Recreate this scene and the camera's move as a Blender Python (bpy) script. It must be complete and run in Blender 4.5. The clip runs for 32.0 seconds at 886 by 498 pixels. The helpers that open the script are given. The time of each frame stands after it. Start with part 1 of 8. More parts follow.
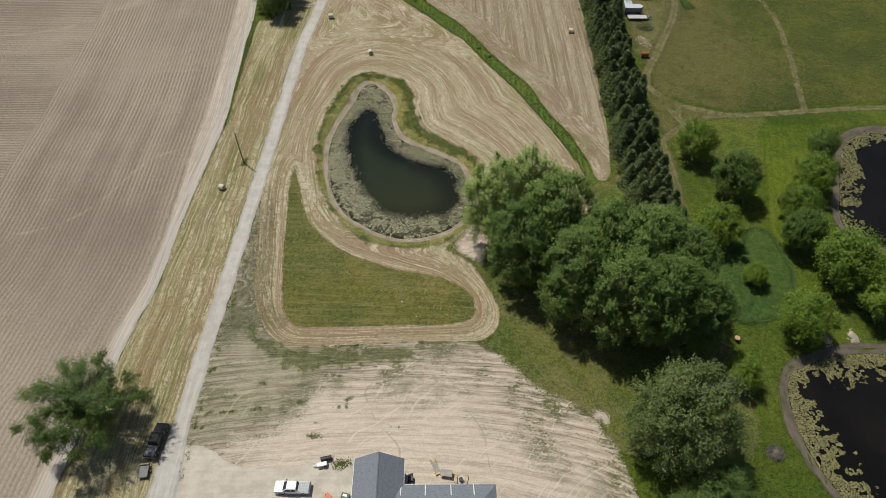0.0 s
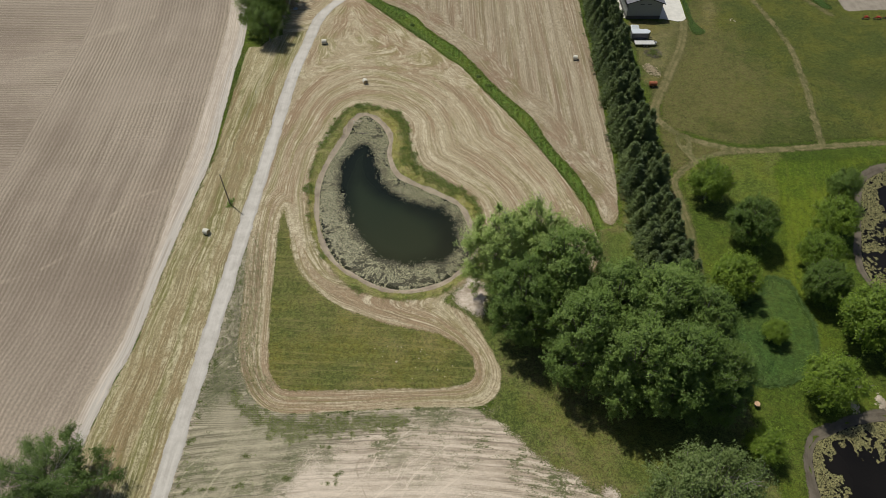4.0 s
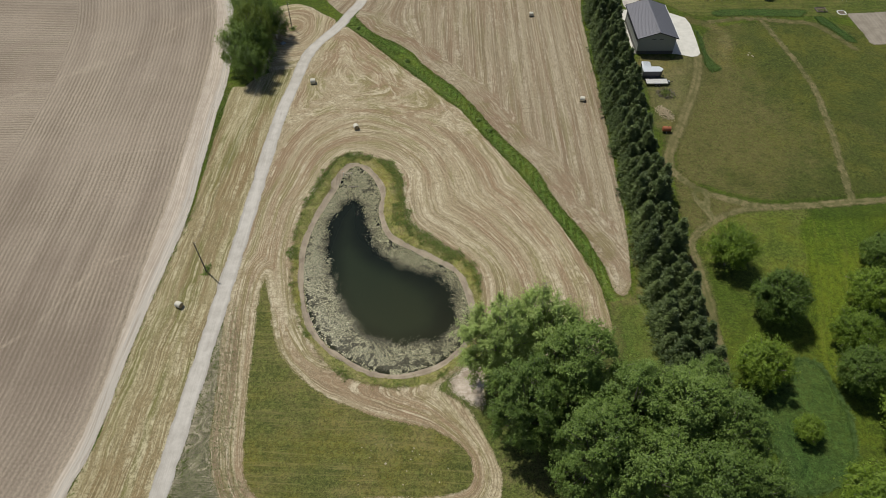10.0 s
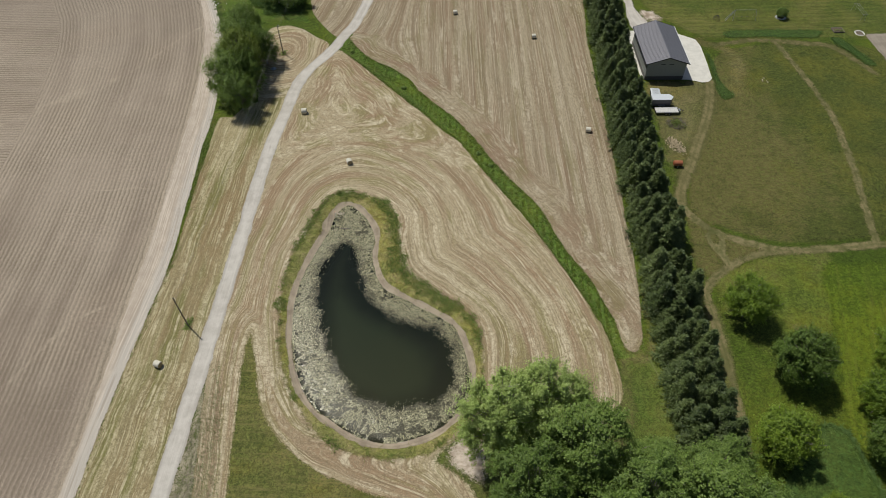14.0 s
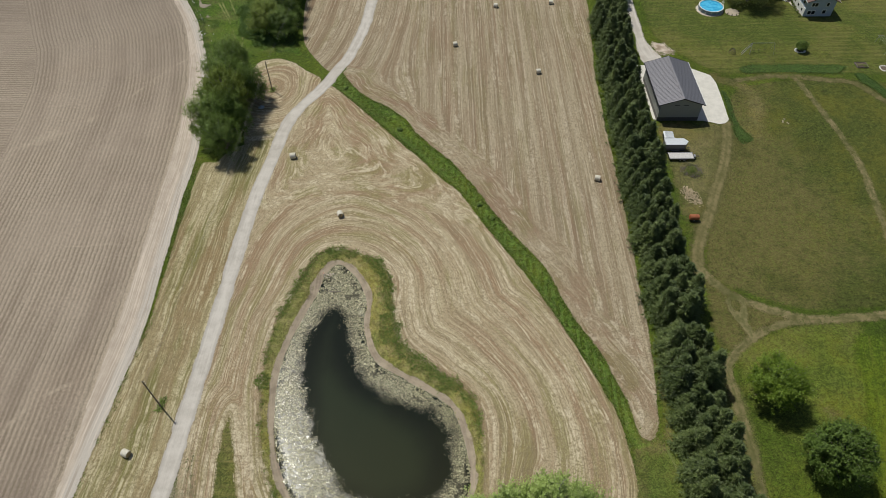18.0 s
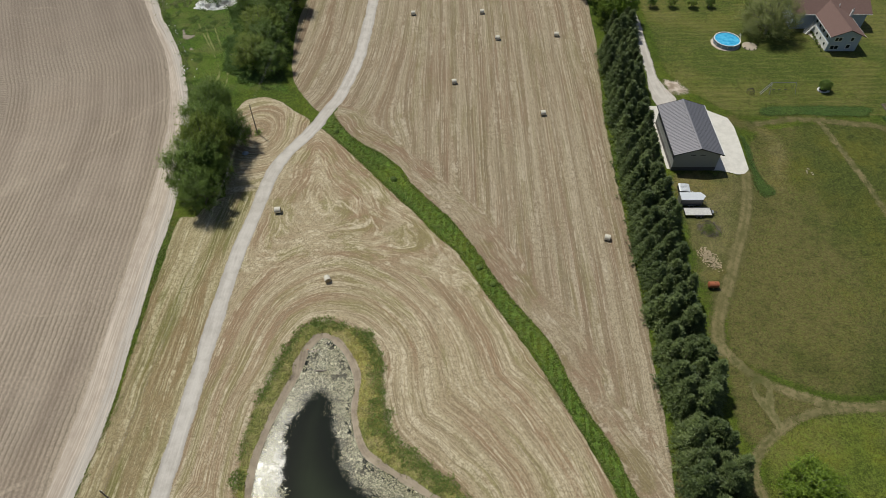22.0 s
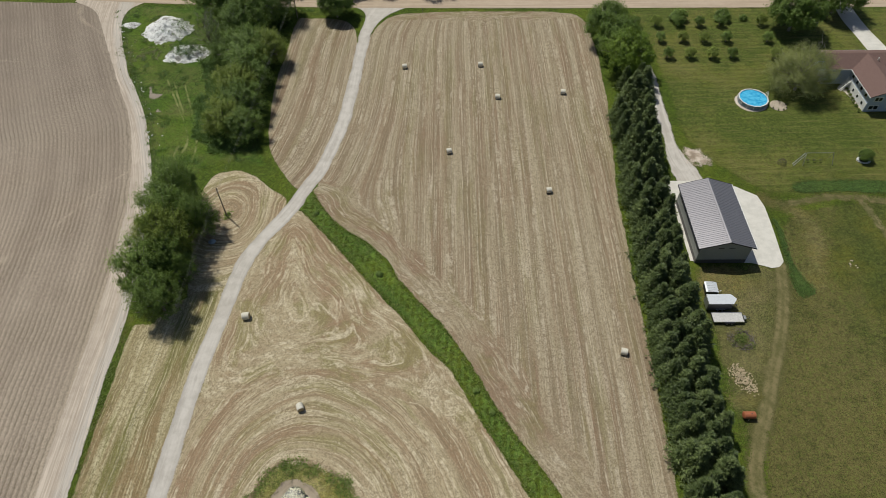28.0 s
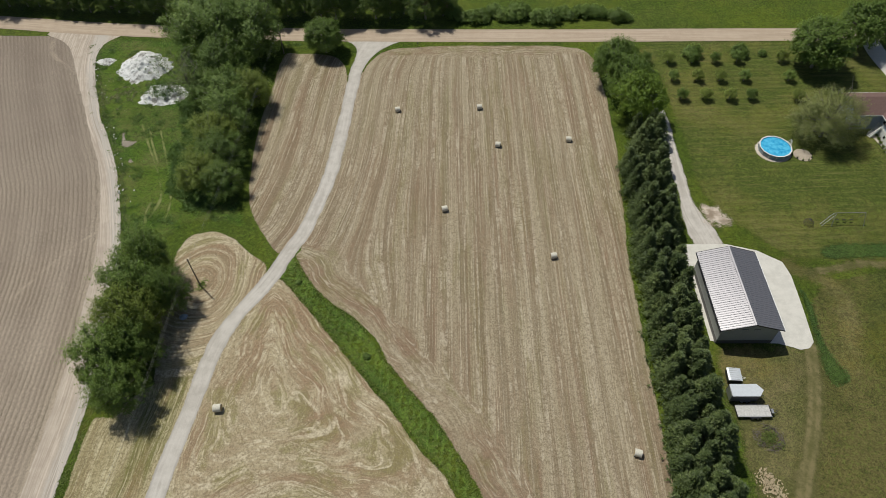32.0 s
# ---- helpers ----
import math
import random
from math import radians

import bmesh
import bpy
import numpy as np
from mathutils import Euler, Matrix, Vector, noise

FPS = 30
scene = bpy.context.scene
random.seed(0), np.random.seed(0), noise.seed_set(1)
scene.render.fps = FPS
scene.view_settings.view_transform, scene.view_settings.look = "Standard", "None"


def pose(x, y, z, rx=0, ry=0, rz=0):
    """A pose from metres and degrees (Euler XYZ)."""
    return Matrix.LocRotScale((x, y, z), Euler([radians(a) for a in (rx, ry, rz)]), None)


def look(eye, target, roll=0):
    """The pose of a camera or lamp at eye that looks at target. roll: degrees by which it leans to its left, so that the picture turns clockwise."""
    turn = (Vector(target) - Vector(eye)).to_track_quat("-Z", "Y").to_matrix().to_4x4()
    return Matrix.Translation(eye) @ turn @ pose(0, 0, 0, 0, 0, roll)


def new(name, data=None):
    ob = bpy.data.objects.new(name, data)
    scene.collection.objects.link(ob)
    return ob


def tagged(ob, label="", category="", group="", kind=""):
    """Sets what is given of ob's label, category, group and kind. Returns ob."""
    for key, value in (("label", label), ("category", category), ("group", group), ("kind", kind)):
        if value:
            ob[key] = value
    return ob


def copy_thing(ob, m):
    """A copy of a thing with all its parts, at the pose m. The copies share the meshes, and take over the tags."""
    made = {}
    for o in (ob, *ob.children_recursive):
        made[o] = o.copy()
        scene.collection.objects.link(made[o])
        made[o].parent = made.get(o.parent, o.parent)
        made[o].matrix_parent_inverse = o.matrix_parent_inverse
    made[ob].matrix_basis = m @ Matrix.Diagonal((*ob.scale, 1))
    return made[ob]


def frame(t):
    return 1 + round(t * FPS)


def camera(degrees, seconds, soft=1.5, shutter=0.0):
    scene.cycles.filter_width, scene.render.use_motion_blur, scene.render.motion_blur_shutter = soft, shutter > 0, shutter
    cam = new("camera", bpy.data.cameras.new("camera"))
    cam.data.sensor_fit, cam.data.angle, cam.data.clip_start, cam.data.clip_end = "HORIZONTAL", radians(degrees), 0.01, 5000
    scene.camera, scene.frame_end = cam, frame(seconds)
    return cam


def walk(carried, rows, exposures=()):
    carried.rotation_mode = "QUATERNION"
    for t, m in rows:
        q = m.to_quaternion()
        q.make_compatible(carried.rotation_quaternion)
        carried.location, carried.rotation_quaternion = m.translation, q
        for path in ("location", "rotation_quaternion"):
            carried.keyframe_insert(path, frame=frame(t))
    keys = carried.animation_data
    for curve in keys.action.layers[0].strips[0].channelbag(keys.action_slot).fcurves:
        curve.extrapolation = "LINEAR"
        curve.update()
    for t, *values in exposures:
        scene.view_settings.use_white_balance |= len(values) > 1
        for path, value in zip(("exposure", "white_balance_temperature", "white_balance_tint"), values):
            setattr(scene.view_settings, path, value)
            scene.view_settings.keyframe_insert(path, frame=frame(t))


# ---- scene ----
cam = camera(69.1, 32.0, 0.5)
PATH = [
    (0, (2.301, 2.701, 101.129), (2.313, 3.984, 99.594), 0.2),
    (0.5, (2.35, 4.309, 101.13), (2.361, 5.592, 99.595), 0.1),
    (1, (2.401, 5.917, 101.131), (2.412, 7.2, 99.596), 0.1),
    (1.5, (2.456, 7.526, 101.132), (2.468, 8.809, 99.598), 0.0),
    (2, (2.516, 9.133, 101.135), (2.528, 10.417, 99.601), 0.2),
    (2.5, (2.583, 10.739, 101.137), (2.596, 12.024, 99.604), 0.2),
    (3, (2.66, 12.344, 101.138), (2.672, 13.629, 99.605), 0.1),
    (3.5, (2.748, 13.944, 101.139), (2.76, 15.229, 99.607), 0.2),
    (5.5, (3.13, 20.292, 101.159), (3.14, 21.575, 99.625), 0.1),
    (6, (3.232, 21.869, 101.161), (3.241, 23.153, 99.627), 0.1),
    (6.5, (3.338, 23.439, 101.163), (3.346, 24.722, 99.629), -0.1),
    (7, (3.449, 25.001, 101.165), (3.457, 26.285, 99.631), 0.0),
    (7.5, (3.564, 26.557, 101.168), (3.571, 27.84, 99.633), -0.1),
    (8, (3.684, 28.109, 101.171), (3.691, 29.392, 99.637), -0.0),
    (8.5, (3.809, 29.66, 101.173), (3.816, 30.944, 99.64), -0.0),
    (9, (3.94, 31.212, 101.175), (3.946, 32.494, 99.641), -0.1),
    (9.5, (4.073, 32.764, 101.176), (4.079, 34.046, 99.641), -0.1),
    (10, (4.204, 34.317, 101.178), (4.209, 35.599, 99.643), -0.1),
    (10.5, (4.327, 35.872, 101.18), (4.331, 37.152, 99.643), -0.2),
    (11, (4.439, 37.431, 101.183), (4.443, 38.71, 99.645), -0.1),
    (11.5, (4.538, 38.999, 101.189), (4.541, 40.277, 99.65), -0.2),
    (12, (4.625, 40.591, 101.196), (4.627, 41.869, 99.658), -0.3),
    (12.5, (4.705, 42.226, 101.204), (4.707, 43.503, 99.665), -0.2),
    (13, (4.78, 43.913, 101.212), (4.781, 45.19, 99.673), -0.2),
    (13.5, (4.855, 45.669, 101.22), (4.857, 46.945, 99.68), -0.2),
    (14, (4.937, 47.506, 101.226), (4.938, 48.782, 99.685), -0.4),
    (14.5, (5.028, 49.434, 101.232), (5.027, 50.71, 99.692), -0.3),
    (16.5, (5.421, 57.51, 101.287), (5.418, 58.785, 99.746), -0.4),
    (17, (5.525, 59.606, 101.29), (5.522, 60.88, 99.749), -0.5),
    (17.5, (5.633, 61.759, 101.291), (5.63, 63.035, 99.75), -0.4),
    (18, (5.742, 63.947, 101.292), (5.739, 65.222, 99.751), -0.4),
    (18.5, (5.852, 66.151, 101.294), (5.849, 67.425, 99.752), -0.4),
    (19, (5.962, 68.36, 101.296), (5.958, 69.634, 99.754), -0.3),
    (19.5, (6.073, 70.566, 101.296), (6.069, 71.84, 99.754), -0.4),
    (20, (6.185, 72.77, 101.298), (6.182, 74.044, 99.756), -0.3),
    (20.5, (6.3, 74.978, 101.299), (6.297, 76.25, 99.756), -0.2),
    (21, (6.42, 77.192, 101.3), (6.416, 78.465, 99.757), -0.3),
    (21.5, (6.543, 79.412, 101.303), (6.538, 80.683, 99.759), -0.2),
    (22, (6.672, 81.641, 101.305), (6.666, 82.912, 99.762), -0.3),
    (22.5, (6.807, 83.882, 101.307), (6.8, 85.153, 99.763), -0.5),
    (23, (6.954, 86.139, 101.308), (6.945, 87.411, 99.765), -0.5),
    (23.5, (7.111, 88.41, 101.306), (7.104, 89.682, 99.762), -0.4),
    (24, (7.275, 90.692, 101.304), (7.266, 91.963, 99.76), -0.5),
    (24.5, (7.442, 92.981, 101.301), (7.433, 94.252, 99.756), -0.5),
    (25, (7.608, 95.278, 101.297), (7.599, 96.549, 99.753), -0.6),
    (25.5, (7.773, 97.584, 101.293), (7.763, 98.854, 99.748), -0.5),
    (27.5, (8.422, 106.851, 101.253), (8.41, 108.117, 99.705), -0.6),
    (28, (8.59, 109.183, 101.249), (8.577, 110.448, 99.7), -0.7),
    (28.5, (8.767, 111.529, 101.245), (8.754, 112.794, 99.695), -0.6),
    (29, (8.952, 113.89, 101.241), (8.939, 115.154, 99.691), -0.7),
    (29.5, (9.145, 116.264, 101.237), (9.131, 117.527, 99.687), -0.7),
    (30, (9.343, 118.653, 101.233), (9.328, 119.916, 99.682), -0.8),
    (30.5, (9.543, 121.062, 101.227), (9.526, 122.323, 99.675), -0.8),
    (31, (9.746, 123.481, 101.22), (9.728, 124.742, 99.667), -0.9),
    (31.5, (9.95, 125.91, 101.214), (9.931, 127.168, 99.66), -1.0),
    (32, (10.154, 128.345, 101.208), (10.133, 129.602, 99.652), -1.0),
]
walk(cam, [(t, look(eye, target, roll)) for t, eye, target, roll in PATH])


# ---- light ----
SUN_EL, SUN_AZ = 62.0, -46.0  # degrees; azimuth from +y, negative towards -x
world = bpy.data.worlds.new("sky")
scene.world = world
world.use_nodes = True
wn = world.node_tree.nodes
sky = wn.new("ShaderNodeTexSky")
sky.sky_type, sky.sun_disc = "NISHITA", False
sky.sun_elevation, sky.sun_rotation = radians(SUN_EL), radians(SUN_AZ)
sky.air_density, sky.dust_density, sky.ozone_density = 1.0, 1.6, 1.0
world.node_tree.links.new(sky.outputs[0], wn["Background"].inputs[0])
wn["Background"].inputs[1].default_value = 0.056
sun_dir = Vector((math.cos(radians(SUN_EL)) * math.sin(radians(SUN_AZ)), math.cos(radians(SUN_EL)) * math.cos(radians(SUN_AZ)), math.sin(radians(SUN_EL))))
lamp = bpy.data.lights.new("sun", "SUN")
lamp.energy, lamp.angle, lamp.color = 3.75, radians(0.53), (0.98, 0.965, 0.875)
sun = new("sun", lamp)
sun.matrix_world = look(sun_dir * 300, (0, 0, 0))
scene.view_settings.exposure = -0.1


# ---- materials ----
class Nodes:
    """Short hand for a procedural material."""

    def __init__(self, name):
        self.m = bpy.data.materials.new(name)
        self.m.use_nodes = True
        self.t = self.m.node_tree
        self.b = self.t.nodes["Principled BSDF"]

    def node(self, kind, **sockets):
        n = self.t.nodes.new("ShaderNode" + kind)
        for k, v in sockets.items():
            self.put(n.inputs[k], v)
        return n

    def put(self, socket, v):
        if isinstance(v, bpy.types.NodeSocket):
            self.t.links.new(v, socket)
        elif v is not None:
            if isinstance(v, tuple) and len(v) == 3 and socket.type == "RGBA":
                v = (*v, 1)
            socket.default_value = v

    def pos(self):
        return self.node("NewGeometry").outputs["Position"]

    def local(self):
        return self.node("TexCoord").outputs["Object"]

    def island(self):
        return self.node("NewGeometry").outputs["Random Per Island"]

    def rand(self):
        return self.node("ObjectInfo").outputs["Random"]

    def attr(self, name):
        n = self.node("Attribute")
        n.attribute_name = name
        return n.outputs["Fac"]

    def math(self, op, a, b=0.0):
        n = self.node("Math")
        n.operation = op
        self.put(n.inputs[0], a)
        self.put(n.inputs[1], b)
        return n.outputs[0]

    def vec(self, x, y=0.0, z=0.0):
        n = self.node("CombineXYZ")
        for i, v in enumerate((x, y, z)):
            self.put(n.inputs[i], v)
        return n.outputs[0]

    def xyz(self, v):
        n = self.node("SeparateXYZ")
        self.put(n.inputs[0], v)
        return n.outputs

    def scaled(self, v, by):
        n = self.node("VectorMath")
        n.operation = "MULTIPLY"
        self.put(n.inputs[0], v)
        n.inputs[1].default_value = by
        return n.outputs[0]

    def noise(self, v, scale, detail=4.0, rough=0.55, distort=0.0):
        n = self.node("TexNoise", Scale=scale, Detail=detail, Roughness=rough, Distortion=distort)
        self.put(n.inputs["Vector"], v)
        return n.outputs["Fac"]

    def voronoi(self, v, scale, feature="F1"):
        n = self.node("TexVoronoi", Scale=scale)
        n.feature = feature
        self.put(n.inputs["Vector"], v)
        return n.outputs["Distance"]

    def step(self, v, lo, hi, a=0.0, b=1.0):
        n = self.node("MapRange")
        n.interpolation_type = "SMOOTHSTEP"
        for i, x in enumerate((v, lo, hi, a, b)):
            self.put(n.inputs[i], x)
        return n.outputs[0]

    def ramp(self, f, *stops):
        n = self.node("ValToRGB")
        e = n.color_ramp.elements
        while len(e) < len(stops):
            e.new(0.5)
        for i, (p, c) in enumerate(stops):
            e[i].position, e[i].color = p, (*c, 1)
        self.put(n.inputs[0], f)
        return n.outputs[0]

    def mix(self, f, a, b, kind="MIX"):
        n = self.node("Mix")
        n.data_type, n.blend_type = "RGBA", kind
        self.put(n.inputs[0], f)
        self.put(n.inputs[6], a)
        self.put(n.inputs[7], b)
        return n.outputs[2]

    def bump(self, h, strength=0.5, dist=0.1):
        n = self.node("Bump", Strength=strength, Distance=dist)
        self.put(n.inputs["Height"], h)
        self.put(self.b.inputs["Normal"], n.outputs[0])

    def feather(self, width):
        """A cover that thins out towards its rim, tuft by tuft."""
        if width:
            p = self.pos()
            n = self.math("ADD", self.math("MULTIPLY", self.noise(p, 5.0, 4, 0.8), 0.75), self.math("MULTIPLY", self.noise(p, 0.6, 3, 0.6), 0.25))
            self.put(self.b.inputs["Alpha"], self.step(self.math("SUBTRACT", self.attr("edge"), self.step(n, 0.32, 0.68, 0.02, width)), 0.0, 0.02))

    def done(self, color, rough=0.8, metal=0.0, spec=0.5):
        self.put(self.b.inputs["Base Color"], color)
        self.put(self.b.inputs["Roughness"], rough)
        self.b.inputs["Metallic"].default_value = metal
        self.b.inputs["Specular IOR Level"].default_value = spec
        return self.m


def plain(name, c, rough=0.6, metal=0.0, vary=0.12, scale=3.0, spec=0.5, relief=0.15):
    """A painted, cast or sawn surface with faint wear at two scales."""
    s = Nodes(name)
    p = s.local()
    f = s.math("ADD", s.math("MULTIPLY", s.noise(p, scale), 0.6), s.math("MULTIPLY", s.noise(p, scale * 9), 0.4))
    lo, hi = tuple(v * (1 - vary * 2) for v in c), tuple(min(1, v * (1 + vary)) for v in c)
    s.bump(s.noise(p, scale * 14), relief, 0.01)
    return s.done(s.ramp(f, (0.25, lo), (0.7, hi)), rough, metal, spec)


def hay_material(name, brown, straw, green, amount, feather=0.5, loosely=0.7, bands=0.0, sway=2.2):
    s = Nodes(name)
    p = s.pos()
    x, y, _ = s.xyz(p)
    head = s.step(s.math("ADD", s.attr("pick"), s.math("MULTIPLY", s.math("SUBTRACT", s.noise(p, 0.14, 3), 0.5), 9.0)), -1.8, 1.8)
    wob = s.math("MULTIPLY", s.math("SUBTRACT", s.noise(p, 0.07, 3, 0.55), 0.5), sway)
    stray = s.math("MULTIPLY", s.math("SUBTRACT", s.noise(p, 0.1, 2, 0.5), 0.5), 4.5)
    lanes = [s.math("ADD", s.attr("lane"), wob), s.math("ADD", s.attr("lane2"), stray)]

    def along(k, far, shift=0.0, detail=3.0, rough=0.6):
        """Noise drawn out along the swaths: k across, far along, per metre."""
        a, b = (s.noise(s.vec(s.math("MULTIPLY", ln, k * q), s.math("ADD", s.math("MULTIPLY", x, far * w), shift), s.math("MULTIPLY", y, far * w)), 1.0, detail, rough) for ln, q, w in zip(lanes, (1.0, 0.7), (1.0, 3.5)))
        return s.math("ADD", s.math("MULTIPLY", a, head), s.math("MULTIPLY", b, s.math("SUBTRACT", 1.0, head)))

    swath, rake, track, smear = along(0.34, 0.02), along(2.8, 0.035, 9.0, 3, 0.6), along(0.6, 0.012, 5.0, 2, 0.5), along(1.7, 0.12, 31.0, 5, 0.76)
    grain = s.math("ADD", s.math("MULTIPLY", s.noise(p, 3.0, 4, 0.85), 0.65), s.math("MULTIPLY", s.noise(p, 1.2, 4, 0.8), 0.35))
    patch, tint = s.noise(p, 0.085, 4, 0.6), s.noise(p, 0.03, 3, 0.5)
    reddish = (brown[0] * 1.07, brown[1] * 0.92, brown[2] * 0.94)
    mid = tuple(0.55 * a + 0.45 * b for a, b in zip(brown, straw))
    bright = (straw[0] * 1.28, straw[1] * 1.3, straw[2] * 1.42)
    base = s.mix(s.step(swath, 0.4, 0.6), tuple(v * 0.92 for v in reddish), tuple(v * 1.06 for v in mid))
    base = s.mix(s.step(tint, 0.4, 0.65, 0.0, 0.45), base, mid)
    base = s.mix(s.step(patch, 0.55, 0.7, 0.0, 0.6), base, tuple(v * 0.95 for v in brown))
    base = s.mix(s.math("MULTIPLY", s.step(along(0.3, 0.035, 17.0, 4), 0.48, 0.62), amount), base, green)
    worn = s.step(s.noise(p, 0.22, 4, 0.65), 0.36, 0.62, 0.1, 1.0)
    base = s.mix(s.math("MULTIPLY", s.step(rake, 0.5, 0.6, 0.0, 0.75), worn), base, tuple(v * 1.1 for v in straw))
    base = s.mix(s.math("MULTIPLY", s.step(rake, 0.48, 0.38, 0.0, 0.55), s.math("MULTIPLY", worn, s.math("ADD", s.math("MULTIPLY", head, 0.7), 0.3))), base, tuple(v * 0.62 for v in brown))
    loose = s.step(s.math("ADD", smear, s.math("ADD", s.math("MULTIPLY", s.math("SUBTRACT", patch, 0.5), 0.3), s.math("MULTIPLY", s.math("SUBTRACT", swath, 0.5), 0.45))), 0.52, 0.64)
    base = s.mix(s.math("MULTIPLY", loose, s.step(grain, 0.42, 0.56, 0.2 * loosely, loosely)), base, bright)
    if bands:
        w = s.math("SINE", s.math("ADD", s.math("MULTIPLY", lanes[0], 2 * math.pi / 3.4), s.math("MULTIPLY", tint, 7.0)))
        thread = s.noise(s.vec(s.math("MULTIPLY", lanes[0], 3.2), s.math("MULTIPLY", x, 0.02), s.math("MULTIPLY", y, 0.02)), 1.0, 3, 0.65)
        base = s.mix(s.math("MULTIPLY", s.math("MULTIPLY", s.step(thread, 0.54, 0.61), s.step(grain, 0.4, 0.56, 0.45, 1.0)), s.math("MULTIPLY", head, 0.75)), base, bright)
        base = s.mix(s.math("MULTIPLY", s.math("MULTIPLY", s.step(w, -0.1, 0.9), s.step(patch, 0.38, 0.6, 0.35, 1.0)), s.math("MULTIPLY", head, bands)), base, straw)
        base = s.mix(s.math("MULTIPLY", s.math("MULTIPLY", s.step(w, 0.1, -0.9), 0.35), head), base, tuple(v * 0.8 for v in brown))
    rut = s.step(s.math("ABSOLUTE", s.math("SUBTRACT", track, 0.5)), 0.008, 0.026, 1.0, 0.0)
    base = s.mix(s.math("MULTIPLY", rut, s.step(s.noise(p, 0.3, 4, 0.7), 0.4, 0.6, 0.05, 0.85)), base, bright)
    base = s.mix(s.step(grain, 0.43, 0.55, 0.55, 0.0), base, tuple(v * 0.5 for v in brown))
    base = s.mix(s.step(s.noise(p, 5.5, 4, 0.85), 0.52, 0.63, 0.0, 0.42), base, bright)
    base = s.mix(s.step(s.math("ADD", s.attr("edge"), s.math("MULTIPLY", grain, 1.0)), 0.1, 1.1, 0.35, 0.0), base, green)
    s.bump(grain, 1.0, 0.14)
    s.feather(feather)
    return s.done(base, 0.95, spec=0.15)


def grass_material(name, dark, mid, dry, dryness, stripe=0.0, big=0.03, feather=0.0, east=None):
    s = Nodes(name)
    p = s.pos()
    x, y, _ = s.xyz(p)
    grain = s.math("ADD", s.math("MULTIPLY", s.noise(p, 3.0, 5, 0.85), 0.65), s.math("MULTIPLY", s.noise(p, 1.1, 4, 0.75), 0.35))
    blot = s.noise(p, 0.22, 5, 0.7)
    wide = s.noise(p, big, 4, 0.6)
    cool = s.step(s.noise(p, 0.035, 4, 0.6), 0.52, 0.68, 0.0, 0.45)
    c = s.mix(s.step(grain, 0.42, 0.57), dark, mid)
    yellow = (mid[0] * 1.62, mid[1] * 1.3, mid[2] * 1.0)
    c = s.mix(s.step(s.noise(p, 0.05, 5, 0.68), 0.43, 0.6, 0.0, 0.85), c, s.mix(s.step(grain, 0.42, 0.57), tuple(v * 0.6 for v in yellow), yellow))
    d = s.math("ADD", s.math("MULTIPLY", wide, 0.6), s.math("MULTIPLY", blot, 0.4))
    if east:
        d = s.math("ADD", d, s.step(x, east[0], east[1], 0.12, -0.12))
    c = s.mix(s.math("MULTIPLY", s.step(d, 0.42, 0.66), dryness), c, s.mix(s.step(grain, 0.4, 0.6), tuple(v * 0.62 for v in dry), tuple(v * 1.15 for v in dry)))
    c = s.mix(s.step(s.noise(p, 0.42, 5, 0.75), 0.48, 0.64, 0.0, 0.48), c, tuple(v * 0.75 for v in dark))
    c = s.mix(s.step(s.noise(p, 1.4, 5, 0.8), 0.5, 0.6, 0.0, 0.65), c, tuple(v * 1.55 for v in mid))
    c = s.mix(s.step(s.noise(p, 1.9, 5, 0.8), 0.47, 0.38, 0.0, 0.6), c, tuple(v * 0.55 for v in dark))
    c = s.mix(s.step(s.noise(p, 2.6, 5, 0.85), 0.54, 0.68, 0.0, 0.4), c, dry)
    c = s.mix(cool, c, s.mix(s.step(grain, 0.42, 0.57), tuple(v * 0.6 for v in dark), tuple(v * 0.72 for v in mid)))
    c = s.mix(s.step(s.noise(p, 6.0, 4, 0.8), 0.5, 0.62, 0.0, 0.4), c, tuple(v * 1.7 for v in mid))
    c = s.mix(s.step(s.noise(p, 4.2, 4, 0.8), 0.49, 0.38, 0.0, 0.6), c, tuple(v * 0.5 for v in dark))
    if stripe:
        ln = s.attr("lane")
        w = s.math("SINE", s.math("MULTIPLY", s.math("ADD", ln, s.math("MULTIPLY", blot, 1.2)), 3.4))
        c = s.mix(s.math("MULTIPLY", s.step(w, -0.4, 0.6), stripe), c, dark)
        sk = s.noise(s.vec(s.math("MULTIPLY", ln, 1.8), s.math("MULTIPLY", x, 0.1), s.math("MULTIPLY", y, 0.1)), 1.0, 5, 0.7)
        c = s.mix(s.math("MULTIPLY", s.step(sk, 0.5, 0.72), 0.5), c, dry)
    s.bump(grain, 1.0, 0.22)
    s.feather(feather)
    return s.done(c, 0.9, spec=0.2)


